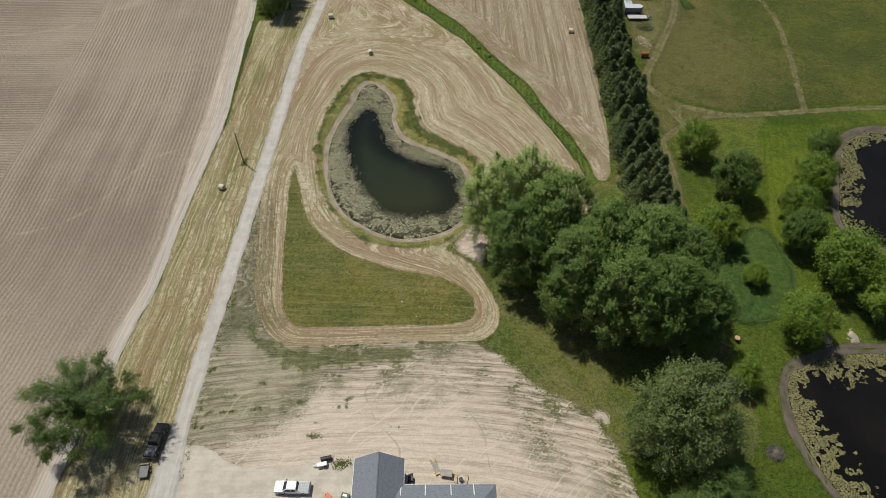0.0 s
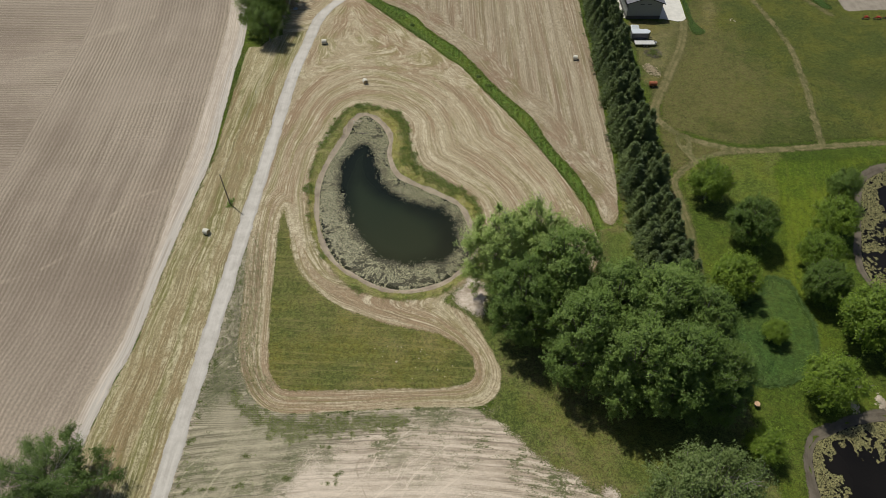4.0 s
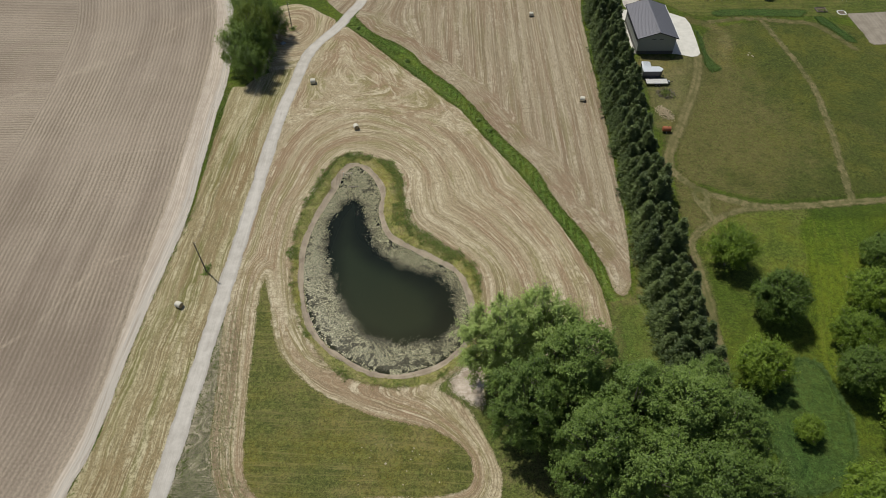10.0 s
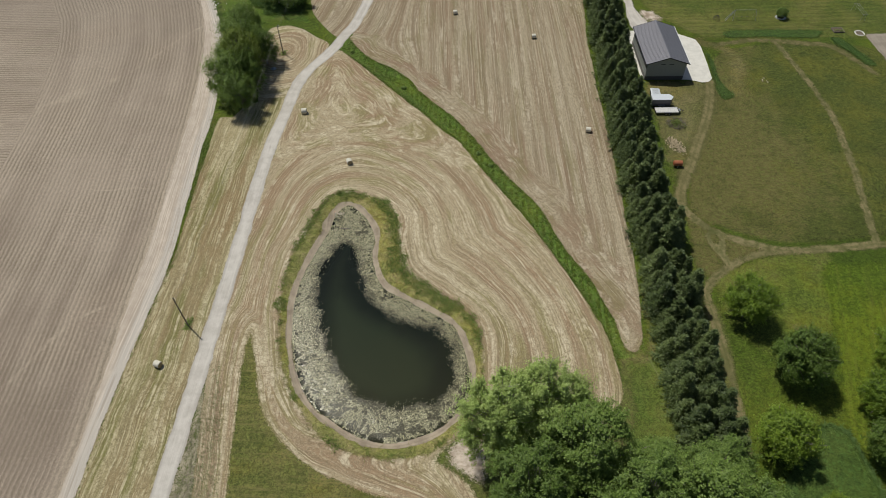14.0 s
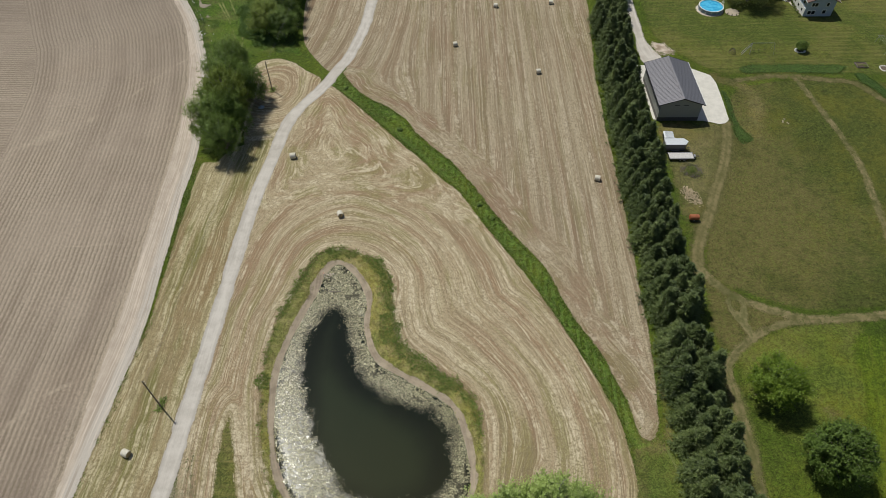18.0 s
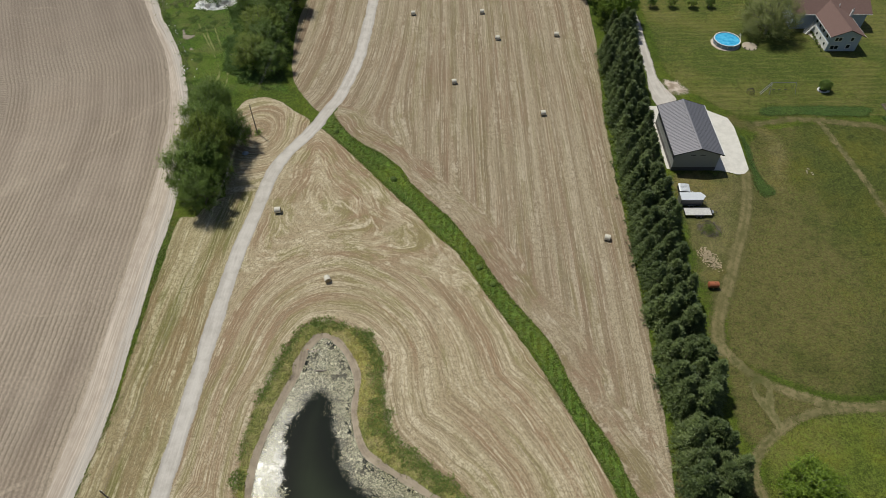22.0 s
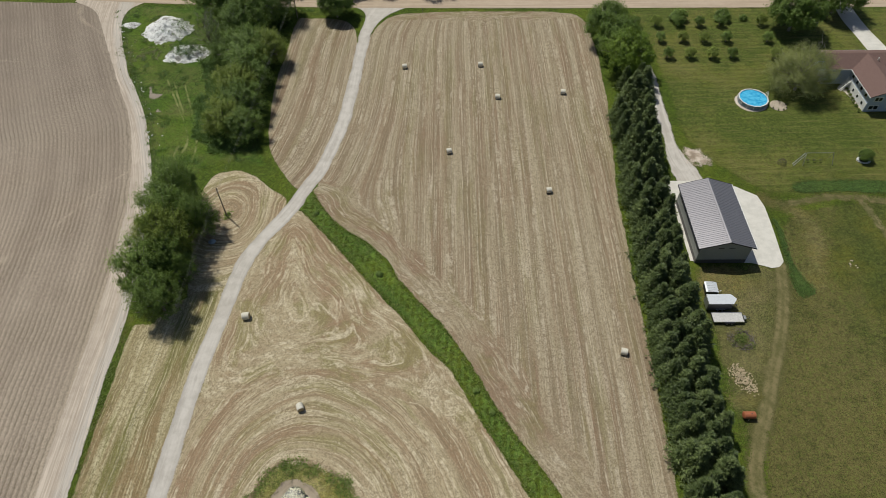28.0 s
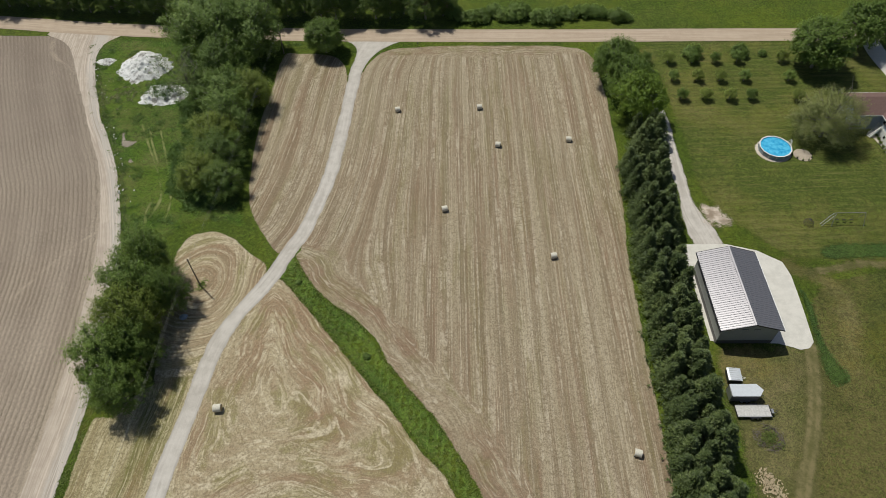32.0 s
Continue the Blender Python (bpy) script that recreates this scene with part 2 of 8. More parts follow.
def path_material(name, green, pale, feather=1.5):
    """Grass worn thin, with two paler wheel tracks along its lane."""
    s = Nodes(name)
    p, d = s.pos(), s.attr("lane")
    grain = s.math("ADD", s.math("MULTIPLY", s.noise(p, 5.0, 5, 0.85), 0.5), s.math("MULTIPLY", s.noise(p, 1.1, 4, 0.75), 0.5))
    rut = s.step(s.math("ABSOLUTE", s.math("SUBTRACT", s.math("ADD", d, s.math("MULTIPLY", s.noise(p, 0.3, 3), 0.3)), 0.8)), 0.15, 0.7, 1.0, 0.0)
    c = s.mix(s.math("MULTIPLY", s.step(grain, 0.42, 0.58, 0.1, 0.8), s.step(s.noise(p, 0.35, 4, 0.65), 0.35, 0.62, 0.3, 1.0)), green, pale)
    c = s.mix(s.math("MULTIPLY", rut, s.step(s.noise(p, 0.5, 4, 0.7), 0.36, 0.6, 0.1, 0.8)), c, tuple(v * 1.2 for v in pale))
    c = s.mix(s.step(s.noise(p, 0.12, 4, 0.6), 0.5, 0.66, 0.0, 0.6), c, green)
    s.bump(grain, 0.9, 0.1)
    s.feather(feather)
    return s.done(c, 0.93, spec=0.15)


def soil_material(name, dark, pale, weed, weedy, feather=1.6):
    """Bare soil with harrow lines along its lane and weeds near its rim."""
    s = Nodes(name)
    p, lane = s.pos(), s.attr("lane")
    x, y, _ = s.xyz(p)
    grain = s.math("ADD", s.math("MULTIPLY", s.noise(p, 3.5, 6, 0.8), 0.6), s.math("MULTIPLY", s.noise(p, 1.0, 4, 0.75), 0.4))
    wide = s.noise(p, 0.045, 4, 0.55)
    ln = s.math("ADD", lane, s.math("MULTIPLY", s.noise(p, 0.1, 2), 1.2))
    streak = s.noise(s.vec(s.math("MULTIPLY", ln, 0.8), s.math("MULTIPLY", x, 0.05), s.math("MULTIPLY", y, 0.05)), 1.0, 5, 0.7)
    line = s.noise(s.vec(s.math("MULTIPLY", ln, 3.4), s.math("MULTIPLY", x, 0.07), s.math("MULTIPLY", y, 0.02)), 1.0, 3, 0.65)
    rim = s.attr("edge")
    near = s.step(s.math("SUBTRACT", rim, s.math("MULTIPLY", s.math("SUBTRACT", s.noise(p, 0.09, 4), 0.4), 26.0)), 2.0, 13.0, 1.0, 0.0)
    f = s.math("ADD", s.math("MULTIPLY", streak, 0.5), s.math("MULTIPLY", wide, 0.5))
    c = s.mix(s.step(f, 0.3, 0.5), dark, pale)
    c = s.mix(s.math("MULTIPLY", near, 0.6), c, dark)
    c = s.mix(s.math("MULTIPLY", s.step(line, 0.5, 0.4), s.math("ADD", s.math("MULTIPLY", near, 0.45), 0.2)), c, tuple(v * 0.45 for v in dark))
    c = s.mix(s.step(line, 0.55, 0.68, 0.0, 0.5), c, pale)
    c = s.mix(s.step(grain, 0.4, 0.56, 0.3, 0.0), c, tuple(v * 0.5 for v in dark))
    ridge = s.math("SINE", s.math("ADD", s.math("MULTIPLY", ln, 2 * math.pi / 1.5), s.math("MULTIPLY", s.noise(p, 0.07, 3), 14.0)))
    c = s.mix(s.math("MULTIPLY", s.step(ridge, 0.2, 0.95), s.math("MULTIPLY", s.step(s.noise(p, 0.2, 4, 0.7), 0.4, 0.6, 0.1, 0.6), s.math("ADD", s.math("MULTIPLY", near, 0.55), 0.65))), c, tuple(v * 1.05 for v in pale))
    c = s.mix(s.math("MULTIPLY", s.step(ridge, -0.2, -0.9), s.math("MULTIPLY", s.step(s.noise(p, 0.5, 5, 0.75), 0.42, 0.6, 0.0, 0.6), s.math("ADD", s.math("MULTIPLY", near, 0.7), 0.5))), c, tuple(v * 0.7 for v in dark))
    scratch = s.noise(s.vec(s.math("MULTIPLY", s.math("SUBTRACT", s.math("ADD", x, s.math("MULTIPLY", s.noise(p, 0.06, 2), 14.0)), y), 1.3), s.math("MULTIPLY", y, 0.05)), 1.0, 3, 0.6)
    c = s.mix(s.math("MULTIPLY", s.step(scratch, 0.58, 0.64), s.step(s.noise(p, 0.12, 3), 0.4, 0.55, 0.0, 0.8)), c, tuple(v * 1.05 for v in pale))
    drawn = s.noise(s.vec(s.math("MULTIPLY", ln, 1.5), s.math("MULTIPLY", x, 0.3), s.math("MULTIPLY", y, 0.3)), 1.0, 5, 0.8)
    patch = s.math("ADD", s.math("MULTIPLY", s.noise(p, 0.12, 3, 0.6), 0.34), s.math("ADD", s.math("MULTIPLY", drawn, 0.33), s.math("MULTIPLY", s.noise(p, 2.4, 5, 0.85), 0.33)))
    c = s.mix(s.math("MULTIPLY", s.step(patch, 0.495, 0.55), s.math("MULTIPLY", near, weedy)), c, s.mix(s.step(grain, 0.42, 0.58), tuple(v * 0.55 for v in weed), tuple(v * 1.15 for v in weed)))
    c = s.mix(s.math("MULTIPLY", s.step(patch, 0.54, 0.6), s.math("MULTIPLY", s.step(rim, 1.0, 6.0, 1.0, 0.0), 0.7)), c, tuple(v * 0.7 for v in weed))
    loop = s.step(s.math("ABSOLUTE", s.math("SUBTRACT", s.noise(p, 0.035, 1.5, 0.5), 0.5)), 0.0012, 0.0035, 1.0, 0.0)
    c = s.mix(s.math("MULTIPLY", loop, s.step(s.noise(p, 0.3, 3, 0.6), 0.4, 0.6, 0.0, 0.5)), c, tuple(v * 0.8 for v in dark))
    s.bump(s.math("ADD", grain, line), 0.8, 0.14)
    s.feather(feather)
    return s.done(c, 0.95, spec=0.15)


def plough_material():
    s = Nodes("tilled_soil")
    p, lane = s.pos(), s.attr("lane")
    x, y, _ = s.xyz(p)
    head = s.step(s.math("ADD", lane, s.math("MULTIPLY", s.noise(p, 0.02, 2), 6.0)), 42.5, 43.5)
    grain = s.noise(p, 2.4, 6, 0.8)
    wob = s.math("MULTIPLY", s.noise(p, 0.35, 3), 0.5)
    r1 = s.math("SINE", s.math("MULTIPLY", s.math("ADD", lane, wob), 2 * math.pi / 0.92))
    r2 = s.math("SINE", s.math("MULTIPLY", s.math("ADD", s.math("SUBTRACT", y, s.math("MULTIPLY", x, 0.02)), wob), 2 * math.pi / 0.92))
    rows = s.node("Mix")
    s.put(rows.inputs[0], head)
    s.put(rows.inputs[2], r1)
    s.put(rows.inputs[3], r2)
    row = rows.outputs[0]
    across = s.math("ADD", s.math("MULTIPLY", lane, s.math("SUBTRACT", 1.0, head)), s.math("MULTIPLY", y, head))
    along = s.math("ADD", s.math("MULTIPLY", y, s.math("SUBTRACT", 1.0, head)), s.math("MULTIPLY", x, head))
    band = s.noise(s.vec(s.math("MULTIPLY", across, 0.22), s.math("MULTIPLY", along, 0.012)), 1.0, 4, 0.6)
    wide = s.noise(p, 0.016, 4, 0.6)
    trash = s.noise(s.vec(s.math("MULTIPLY", across, 2.2), s.math("MULTIPLY", along, 0.35)), 1.0, 5, 0.7)
    c = s.mix(s.step(s.math("ADD", s.math("MULTIPLY", wide, 0.6), s.math("MULTIPLY", band, 0.4)), 0.38, 0.6), (0.225, 0.177, 0.14), (0.365, 0.302, 0.24))
    c = s.mix(s.step(s.noise(p, 0.03, 3, 0.5), 0.5, 0.7, 0.0, 0.5), c, (0.345, 0.272, 0.205))
    c = s.mix(s.step(s.math("ADD", lane, s.math("MULTIPLY", grain, 3.0)), 1.0, 5.0, 0.8, 0.0), c, (0.4, 0.335, 0.26))
    seedling = s.math("MULTIPLY", s.step(s.noise(p, 2.6, 4, 0.8), 0.36, 0.58, 0.25, 1.0), s.step(s.noise(p, 0.05, 5, 0.68), 0.36, 0.6, 0.3, 1.0))
    c = s.mix(s.math("MULTIPLY", s.step(row, 0.3, 0.9), seedling), c, (0.168, 0.14, 0.098))
    c = s.mix(s.math("MULTIPLY", s.step(row, -0.5, -0.95), s.step(s.noise(p, 0.06, 4, 0.6), 0.4, 0.62, 0.05, 0.4)), c, (0.47, 0.395, 0.31))
    # Colour grades along y: paler to the south, darker and greyer to the north.
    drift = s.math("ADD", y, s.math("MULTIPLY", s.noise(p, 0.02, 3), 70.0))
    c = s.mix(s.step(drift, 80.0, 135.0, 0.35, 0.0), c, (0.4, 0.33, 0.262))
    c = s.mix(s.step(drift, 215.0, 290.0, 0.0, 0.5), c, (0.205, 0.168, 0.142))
    arc = s.step(s.math("ABSOLUTE", s.math("SUBTRACT", s.noise(p, 0.011, 1, 0.4), 0.5)), 0.001, 0.004, 1.0, 0.0)
    c = s.mix(s.math("MULTIPLY", arc, s.step(s.noise(p, 0.2, 3), 0.4, 0.6, 0.0, 0.5)), c, (0.44, 0.37, 0.285))
    sweep = s.noise(s.vec(s.math("MULTIPLY", s.math("ADD", y, s.math("MULTIPLY", s.noise(p, 0.02, 2), 40.0)), 0.9), s.math("MULTIPLY", x, 0.02)), 1.0, 3, 0.6)
    c = s.mix(s.math("MULTIPLY", s.step(sweep, 0.62, 0.72), s.step(s.noise(p, 0.025, 3, 0.5), 0.5, 0.62, 0.0, 0.5)), c, (0.47, 0.4, 0.31))
    c = s.mix(s.step(grain, 0.43, 0.57, 0.42, 0.0), c, (0.14, 0.112, 0.084))
    c = s.mix(s.step(trash, 0.58, 0.72, 0.0, 0.45), c, (0.5, 0.425, 0.325))
    c = s.mix(s.step(s.noise(p, 5.0, 4, 0.8), 0.52, 0.64, 0.0, 0.35), c, (0.52, 0.45, 0.35))
    s.bump(s.math("ADD", s.math("MULTIPLY", row, -0.5), s.math("MULTIPLY", grain, 0.7)), 0.6, 0.1)
    return s.done(c, 0.95, spec=0.1)


def gravel_material(name, dark, pale, rut=0.0, spotty=0.5, feather=0.0, beside=None):
    s = Nodes(name)
    p, lane = s.pos(), s.attr("lane")
    x, y, _ = s.xyz(p)
    stone = s.noise(p, 9.0, 5, 0.8)
    blot = s.noise(p, 0.45, 5, 0.65)
    sk = s.noise(s.vec(s.math("MULTIPLY", lane, 1.8), s.math("MULTIPLY", x, 0.05), s.math("MULTIPLY", y, 0.05)), 1.0, 4, 0.65)
    c = s.mix(s.step(s.math("ADD", s.math("MULTIPLY", blot, spotty), s.math("MULTIPLY", sk, 1 - spotty)), 0.36, 0.62), dark, pale)
    c = s.mix(s.step(stone, 0.4, 0.75, 0.25, 0.0), c, tuple(v * 0.5 for v in dark))
    if rut:
        c = s.mix(s.math("MULTIPLY", s.step(s.attr("edge"), 0.25, 0.8, 1.0, 0.0), rut), c, tuple(v * 0.72 for v in dark))
    if beside:
        c = s.mix(s.step(s.math("ADD", lane, s.math("MULTIPLY", blot, 1.6)), beside[0], beside[1], 0.8, 0.0), c, s.mix(s.step(stone, 0.35, 0.65), tuple(v * 0.8 for v in beside[2]), beside[2]))
        c = s.mix(s.step(sk, 0.55, 0.64, 0.0, 0.5), c, tuple(v * 0.62 for v in dark))
        fine = s.noise(s.vec(s.math("MULTIPLY", lane, 3.6), s.math("MULTIPLY", x, 0.06), s.math("MULTIPLY", y, 0.06)), 1.0, 4, 0.7)
        c = s.mix(s.step(fine, 0.52, 0.64, 0.0, 0.5), c, tuple(min(1, v * 1.12) for v in pale))
        c = s.mix(s.step(fine, 0.46, 0.36, 0.0, 0.45), c, tuple(v * 0.75 for v in dark))
    s.bump(stone, 0.5, 0.05)
    s.feather(feather)
    return s.done(c, 0.93, spec=0.2)


def leaf_material(name, a, b, c, gloss=0.45, thin=0.28):
    s = Nodes(name)
    f = s.math("ADD", s.math("MULTIPLY", s.island(), 0.62), s.math("MULTIPLY", s.rand(), 0.38))
    col = s.ramp(f, (0.1, a), (0.55, b), (0.95, c))
    col = s.mix(s.step(s.noise(s.local(), 0.45, 3), 0.42, 0.66, 0.0, 0.5), col, a)
    col = s.mix(s.step(s.noise(s.local(), 0.9, 2), 0.52, 0.7, 0.0, 0.4), col, c)
    s.done(col, gloss, spec=0.35)
    tr = s.node("BsdfTranslucent", Color=s.mix(0.5, col, (0.35, 0.5, 0.06)))
    mx = s.node("MixShader")
    mx.inputs[0].default_value = thin * 0.7
    s.t.links.new(s.b.outputs[0], mx.inputs[1])
    s.t.links.new(tr.outputs[0], mx.inputs[2])
    s.t.links.new(mx.outputs[0], s.t.nodes["Material Output"].inputs[0])
    return s.m


def bark_material(name, a, b):
    s = Nodes(name)
    p = s.scaled(s.local(), (6, 6, 1.2))
    f = s.noise(p, 2.0, 5, 0.7)
    s.bump(f, 0.8, 0.05)
    return s.done(s.ramp(f, (0.3, a), (0.7, b)), 0.9)


HAY = hay_material("hay_stubble", (0.29, 0.225, 0.135), (0.458, 0.39, 0.257), (0.21, 0.2, 0.068), 0.62, loosely=0.78)
HAY_NORTH = hay_material("hay_stubble_north", (0.25, 0.193, 0.122), (0.38, 0.322, 0.219), (0.18, 0.168, 0.06), 0.5, loosely=0.34, bands=0.5, sway=0.6)
VERGE = hay_material("mown_verge", (0.248, 0.2, 0.1), (0.42, 0.364, 0.22), (0.15, 0.155, 0.042), 0.8, loosely=0.75)
LAWN = grass_material("lawn_grass", (0.025, 0.043, 0.004), (0.075, 0.118, 0.012), (0.15, 0.155, 0.036), 0.5)
YARDGRASS = grass_material("yard_lawn_grass", (0.036, 0.054, 0.009), (0.1, 0.128, 0.022), (0.195, 0.17, 0.062), 0.9, 0.22, big=0.05, feather=2.0)
VERDANT = grass_material("lush_grass", (0.045, 0.09, 0.013), (0.115, 0.19, 0.03), (0.19, 0.2, 0.06), 0.35, feather=0.9)
PLOT = grass_material("mown_plot", (0.055, 0.07, 0.017), (0.13, 0.14, 0.036), (0.27, 0.22, 0.09), 0.95, 0.18, big=0.06, feather=0.8)
MEADOW = grass_material("dry_meadow", (0.028, 0.038, 0.007), (0.085, 0.104, 0.021), (0.165, 0.138, 0.052), 0.9, big=0.03, feather=2.0, east=(70, 108))
MOWN = grass_material("mown_lawn_strip", (0.032, 0.056, 0.004), (0.1, 0.15, 0.012), (0.16, 0.165, 0.03), 0.35, 0.2, feather=2.5)
WORN = grass_material("worn_dry_grass", (0.06, 0.068, 0.018), (0.125, 0.125, 0.042), (0.25, 0.2, 0.1), 0.8, big=0.12, feather=3.5)
PALELAWN = grass_material("pale_lawn", (0.042, 0.062, 0.008), (0.112, 0.148, 0.021), (0.185, 0.165, 0.058), 0.7, big=0.06, feather=3.0)
NWGRASS = grass_material("uneven_field_grass", (0.02, 0.046, 0.005), (0.068, 0.128, 0.014), (0.18, 0.165, 0.06), 0.85, big=0.09, feather=3.0)
ROUGH = grass_material("rough_grass", (0.042, 0.058, 0.012), (0.112, 0.138, 0.03), (0.22, 0.18, 0.082), 0.95, big=0.06, feather=1.5)
CORNERGRASS = grass_material("lush_corner_grass", (0.04, 0.066, 0.01), (0.108, 0.152, 0.028), (0.2, 0.18, 0.072), 0.5, big=0.1, feather=1.6)
TYRE = path_material("tyre_mark", (0.085, 0.12, 0.025), (0.19, 0.2, 0.078), 0.38)
TALL = grass_material("tall_grass", (0.02, 0.046, 0.009), (0.055, 0.104, 0.022), (0.105, 0.125, 0.035), 0.5, feather=0.8)
PATHM = path_material("worn_path", (0.074, 0.084, 0.024), (0.2, 0.166, 0.086))
FAINT = path_material("faint_path", (0.085, 0.088, 0.028), (0.17, 0.142, 0.07), 2.2)
SPUR = path_material("worn_spur", (0.08, 0.09, 0.026), (0.19, 0.162, 0.082), 0.55)
SAND = soil_material("bare_sandy_soil", (0.375, 0.302, 0.225), (0.62, 0.525, 0.425), (0.115, 0.13, 0.05), 0.9)
WEEDY = soil_material("weedy_soil", (0.25, 0.222, 0.15), (0.42, 0.372, 0.265), (0.15, 0.158, 0.08), 0.75, 6.0)
YARD = gravel_material("yard_gravel", (0.5, 0.435, 0.36), (0.65, 0.58, 0.495), 0, 0.7, 0.5)
DRIVEWAY = gravel_material("drive_gravel", (0.44, 0.4, 0.355), (0.62, 0.58, 0.53), 0.3, 0.4, 0.6)
GARDEN_SOIL = gravel_material("garden_soil", (0.25, 0.215, 0.17), (0.35, 0.305, 0.25), 0, 0.6, 0.6)
RUBBLE = gravel_material("rubble_sand", (0.31, 0.245, 0.18), (0.66, 0.565, 0.47), 0, 0.85, 2.0)
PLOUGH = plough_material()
TRACK = gravel_material("dirt_track", (0.41, 0.34, 0.275), (0.58, 0.5, 0.415), 0, 0.35, 0.35, (2.0, 3.6, (0.5, 0.46, 0.41)))
LANE = gravel_material("lane_gravel", (0.45, 0.412, 0.365), (0.6, 0.562, 0.51), 0.5, 0.5, 0.3)
HIGHWAY = gravel_material("worn_road", (0.42, 0.33, 0.245), (0.52, 0.42, 0.32), 0.35, 0.3)
CONCRETE = gravel_material("concrete", (0.6, 0.575, 0.52), (0.7, 0.67, 0.61), 0, 0.8)
BANK = grass_material("bank_grass", (0.1, 0.12, 0.026), (0.22, 0.225, 0.066), (0.4, 0.33, 0.17), 0.9, big=0.2, feather=1.2)
MUD_GREY = gravel_material("grey_shore_mud", (0.115, 0.095, 0.07), (0.2, 0.168, 0.126), 0, 0.6, 0.5)
MUD = gravel_material("shore_mud", (0.26, 0.21, 0.155), (0.44, 0.365, 0.27), 0, 0.6, 0.35)
LEAF = leaf_material("cottonwood_leaves", (0.066, 0.112, 0.018), (0.142, 0.218, 0.04), (0.25, 0.34, 0.08), 0.55, 0.28)
LEAF_PALE = leaf_material("pale_cottonwood_leaves", (0.16, 0.228, 0.046), (0.305, 0.405, 0.102), (0.44, 0.53, 0.19), 0.5, 0.36)
LEAF_LIGHT = leaf_material("maple_leaves", (0.08, 0.135, 0.012), (0.172, 0.26, 0.024), (0.3, 0.4, 0.05), 0.55, 0.3)
LEAF_DARK = leaf_material("oak_leaves", (0.053, 0.091, 0.013), (0.11, 0.177, 0.028), (0.187, 0.268, 0.05), 0.62, 0.28)
LEAF_DEEP = leaf_material("deep_green_leaves", (0.036, 0.068, 0.011), (0.085, 0.142, 0.024), (0.16, 0.235, 0.048), 0.55, 0.26)
LEAF_OLIVE = leaf_material("olive_leaves", (0.11, 0.148, 0.022), (0.209, 0.262, 0.048), (0.308, 0.365, 0.09), 0.62, 0.42)
LEAF_SILVER = leaf_material("silver_leaves", (0.07, 0.105, 0.024), (0.14, 0.19, 0.055), (0.245, 0.295, 0.115), 0.62, 0.35)
LEAF_GREY = leaf_material("willow_leaves", (0.15, 0.17, 0.052), (0.28, 0.3, 0.11), (0.4, 0.4, 0.18), 0.6, 0.45)
NEEDLE = leaf_material("spruce_needles", (0.03, 0.05, 0.015), (0.088, 0.122, 0.036), (0.18, 0.225, 0.076), 0.55, 0.14)
LUSH = leaf_material("lush_grass_blades", (0.075, 0.125, 0.022), (0.185, 0.25, 0.055), (0.36, 0.4, 0.15), 0.7, 0.35)
BLADES = leaf_material("dark_grass_blades", (0.04, 0.088, 0.017), (0.088, 0.156, 0.034), (0.15, 0.225, 0.062), 0.7, 0.32)
WEED = leaf_material("weed_leaves", (0.07, 0.108, 0.02), (0.145, 0.19, 0.042), (0.26, 0.275, 0.1), 0.7, 0.38)
SCRUB = leaf_material("coarse_grass_blades", (0.1, 0.115, 0.05), (0.2, 0.205, 0.105), (0.34, 0.32, 0.19), 0.75, 0.3)
STRAW = leaf_material("dry_stems", (0.15, 0.13, 0.05), (0.26, 0.22, 0.1), (0.4, 0.34, 0.19), 0.8)
BARK = bark_material("bark", (0.14, 0.12, 0.1), (0.36, 0.33, 0.29))


# ---- helpers for shapes ----
def part(name, bm, material, parent=None, label=""):
    me = bpy.data.meshes.new(name)
    if isinstance(bm, tuple):
        me.from_pydata(bm[0], [], bm[1])
        me.update()
    else:
        bmesh.ops.recalc_face_normals(bm, faces=bm.faces)
        bm.to_mesh(me)
        bm.free()
    me.materials.append(material)
    ob = new(name, me)
    if parent:
        ob.parent = parent
    if label:
        ob["label"] = label
    return ob


def bulk(name, verts, faces, material, parent=None):
    """A mesh from arrays, each face with the same number of corners."""
    me = bpy.data.meshes.new(name)
    n = faces.shape[1]
    me.vertices.add(len(verts))
    me.vertices.foreach_set("co", np.ascontiguousarray(verts, dtype=np.float32).ravel())
    me.loops.add(faces.size)
    me.loops.foreach_set("vertex_index", np.ascontiguousarray(faces, dtype=np.int32).ravel())
    me.polygons.add(len(faces))
    me.polygons.foreach_set("loop_start", np.arange(0, faces.size, n, dtype=np.int32))
    me.update(calc_edges=True)
    me.validate()
    me.materials.append(material)
    ob = new(name, me)
    if parent:
        ob.parent = parent
    return ob


def thing(name, m, label, category, group=""):
    ob = new(name)
    ob.matrix_world = m
    return tagged(ob, label, category, group)


def vnoise(x, y, scale, seed=0):
    """Smooth value noise from -1 to 1 for arrays."""
    x, y = np.asarray(x) / scale + seed * 17.3, np.asarray(y) / scale + seed * 9.7
    ix, iy = np.floor(x), np.floor(y)
    fx, fy = x - ix, y - iy
    fx, fy = fx * fx * (3 - 2 * fx), fy * fy * (3 - 2 * fy)

    def h(a, b):
        v = np.sin(a * 127.1 + b * 311.7 + seed * 3.1) * 43758.5453
        return (v - np.floor(v)) * 2 - 1

    return (h(ix, iy) * (1 - fx) + h(ix + 1, iy) * fx) * (1 - fy) + (h(ix, iy + 1) * (1 - fx) + h(ix + 1, iy + 1) * fx) * fy


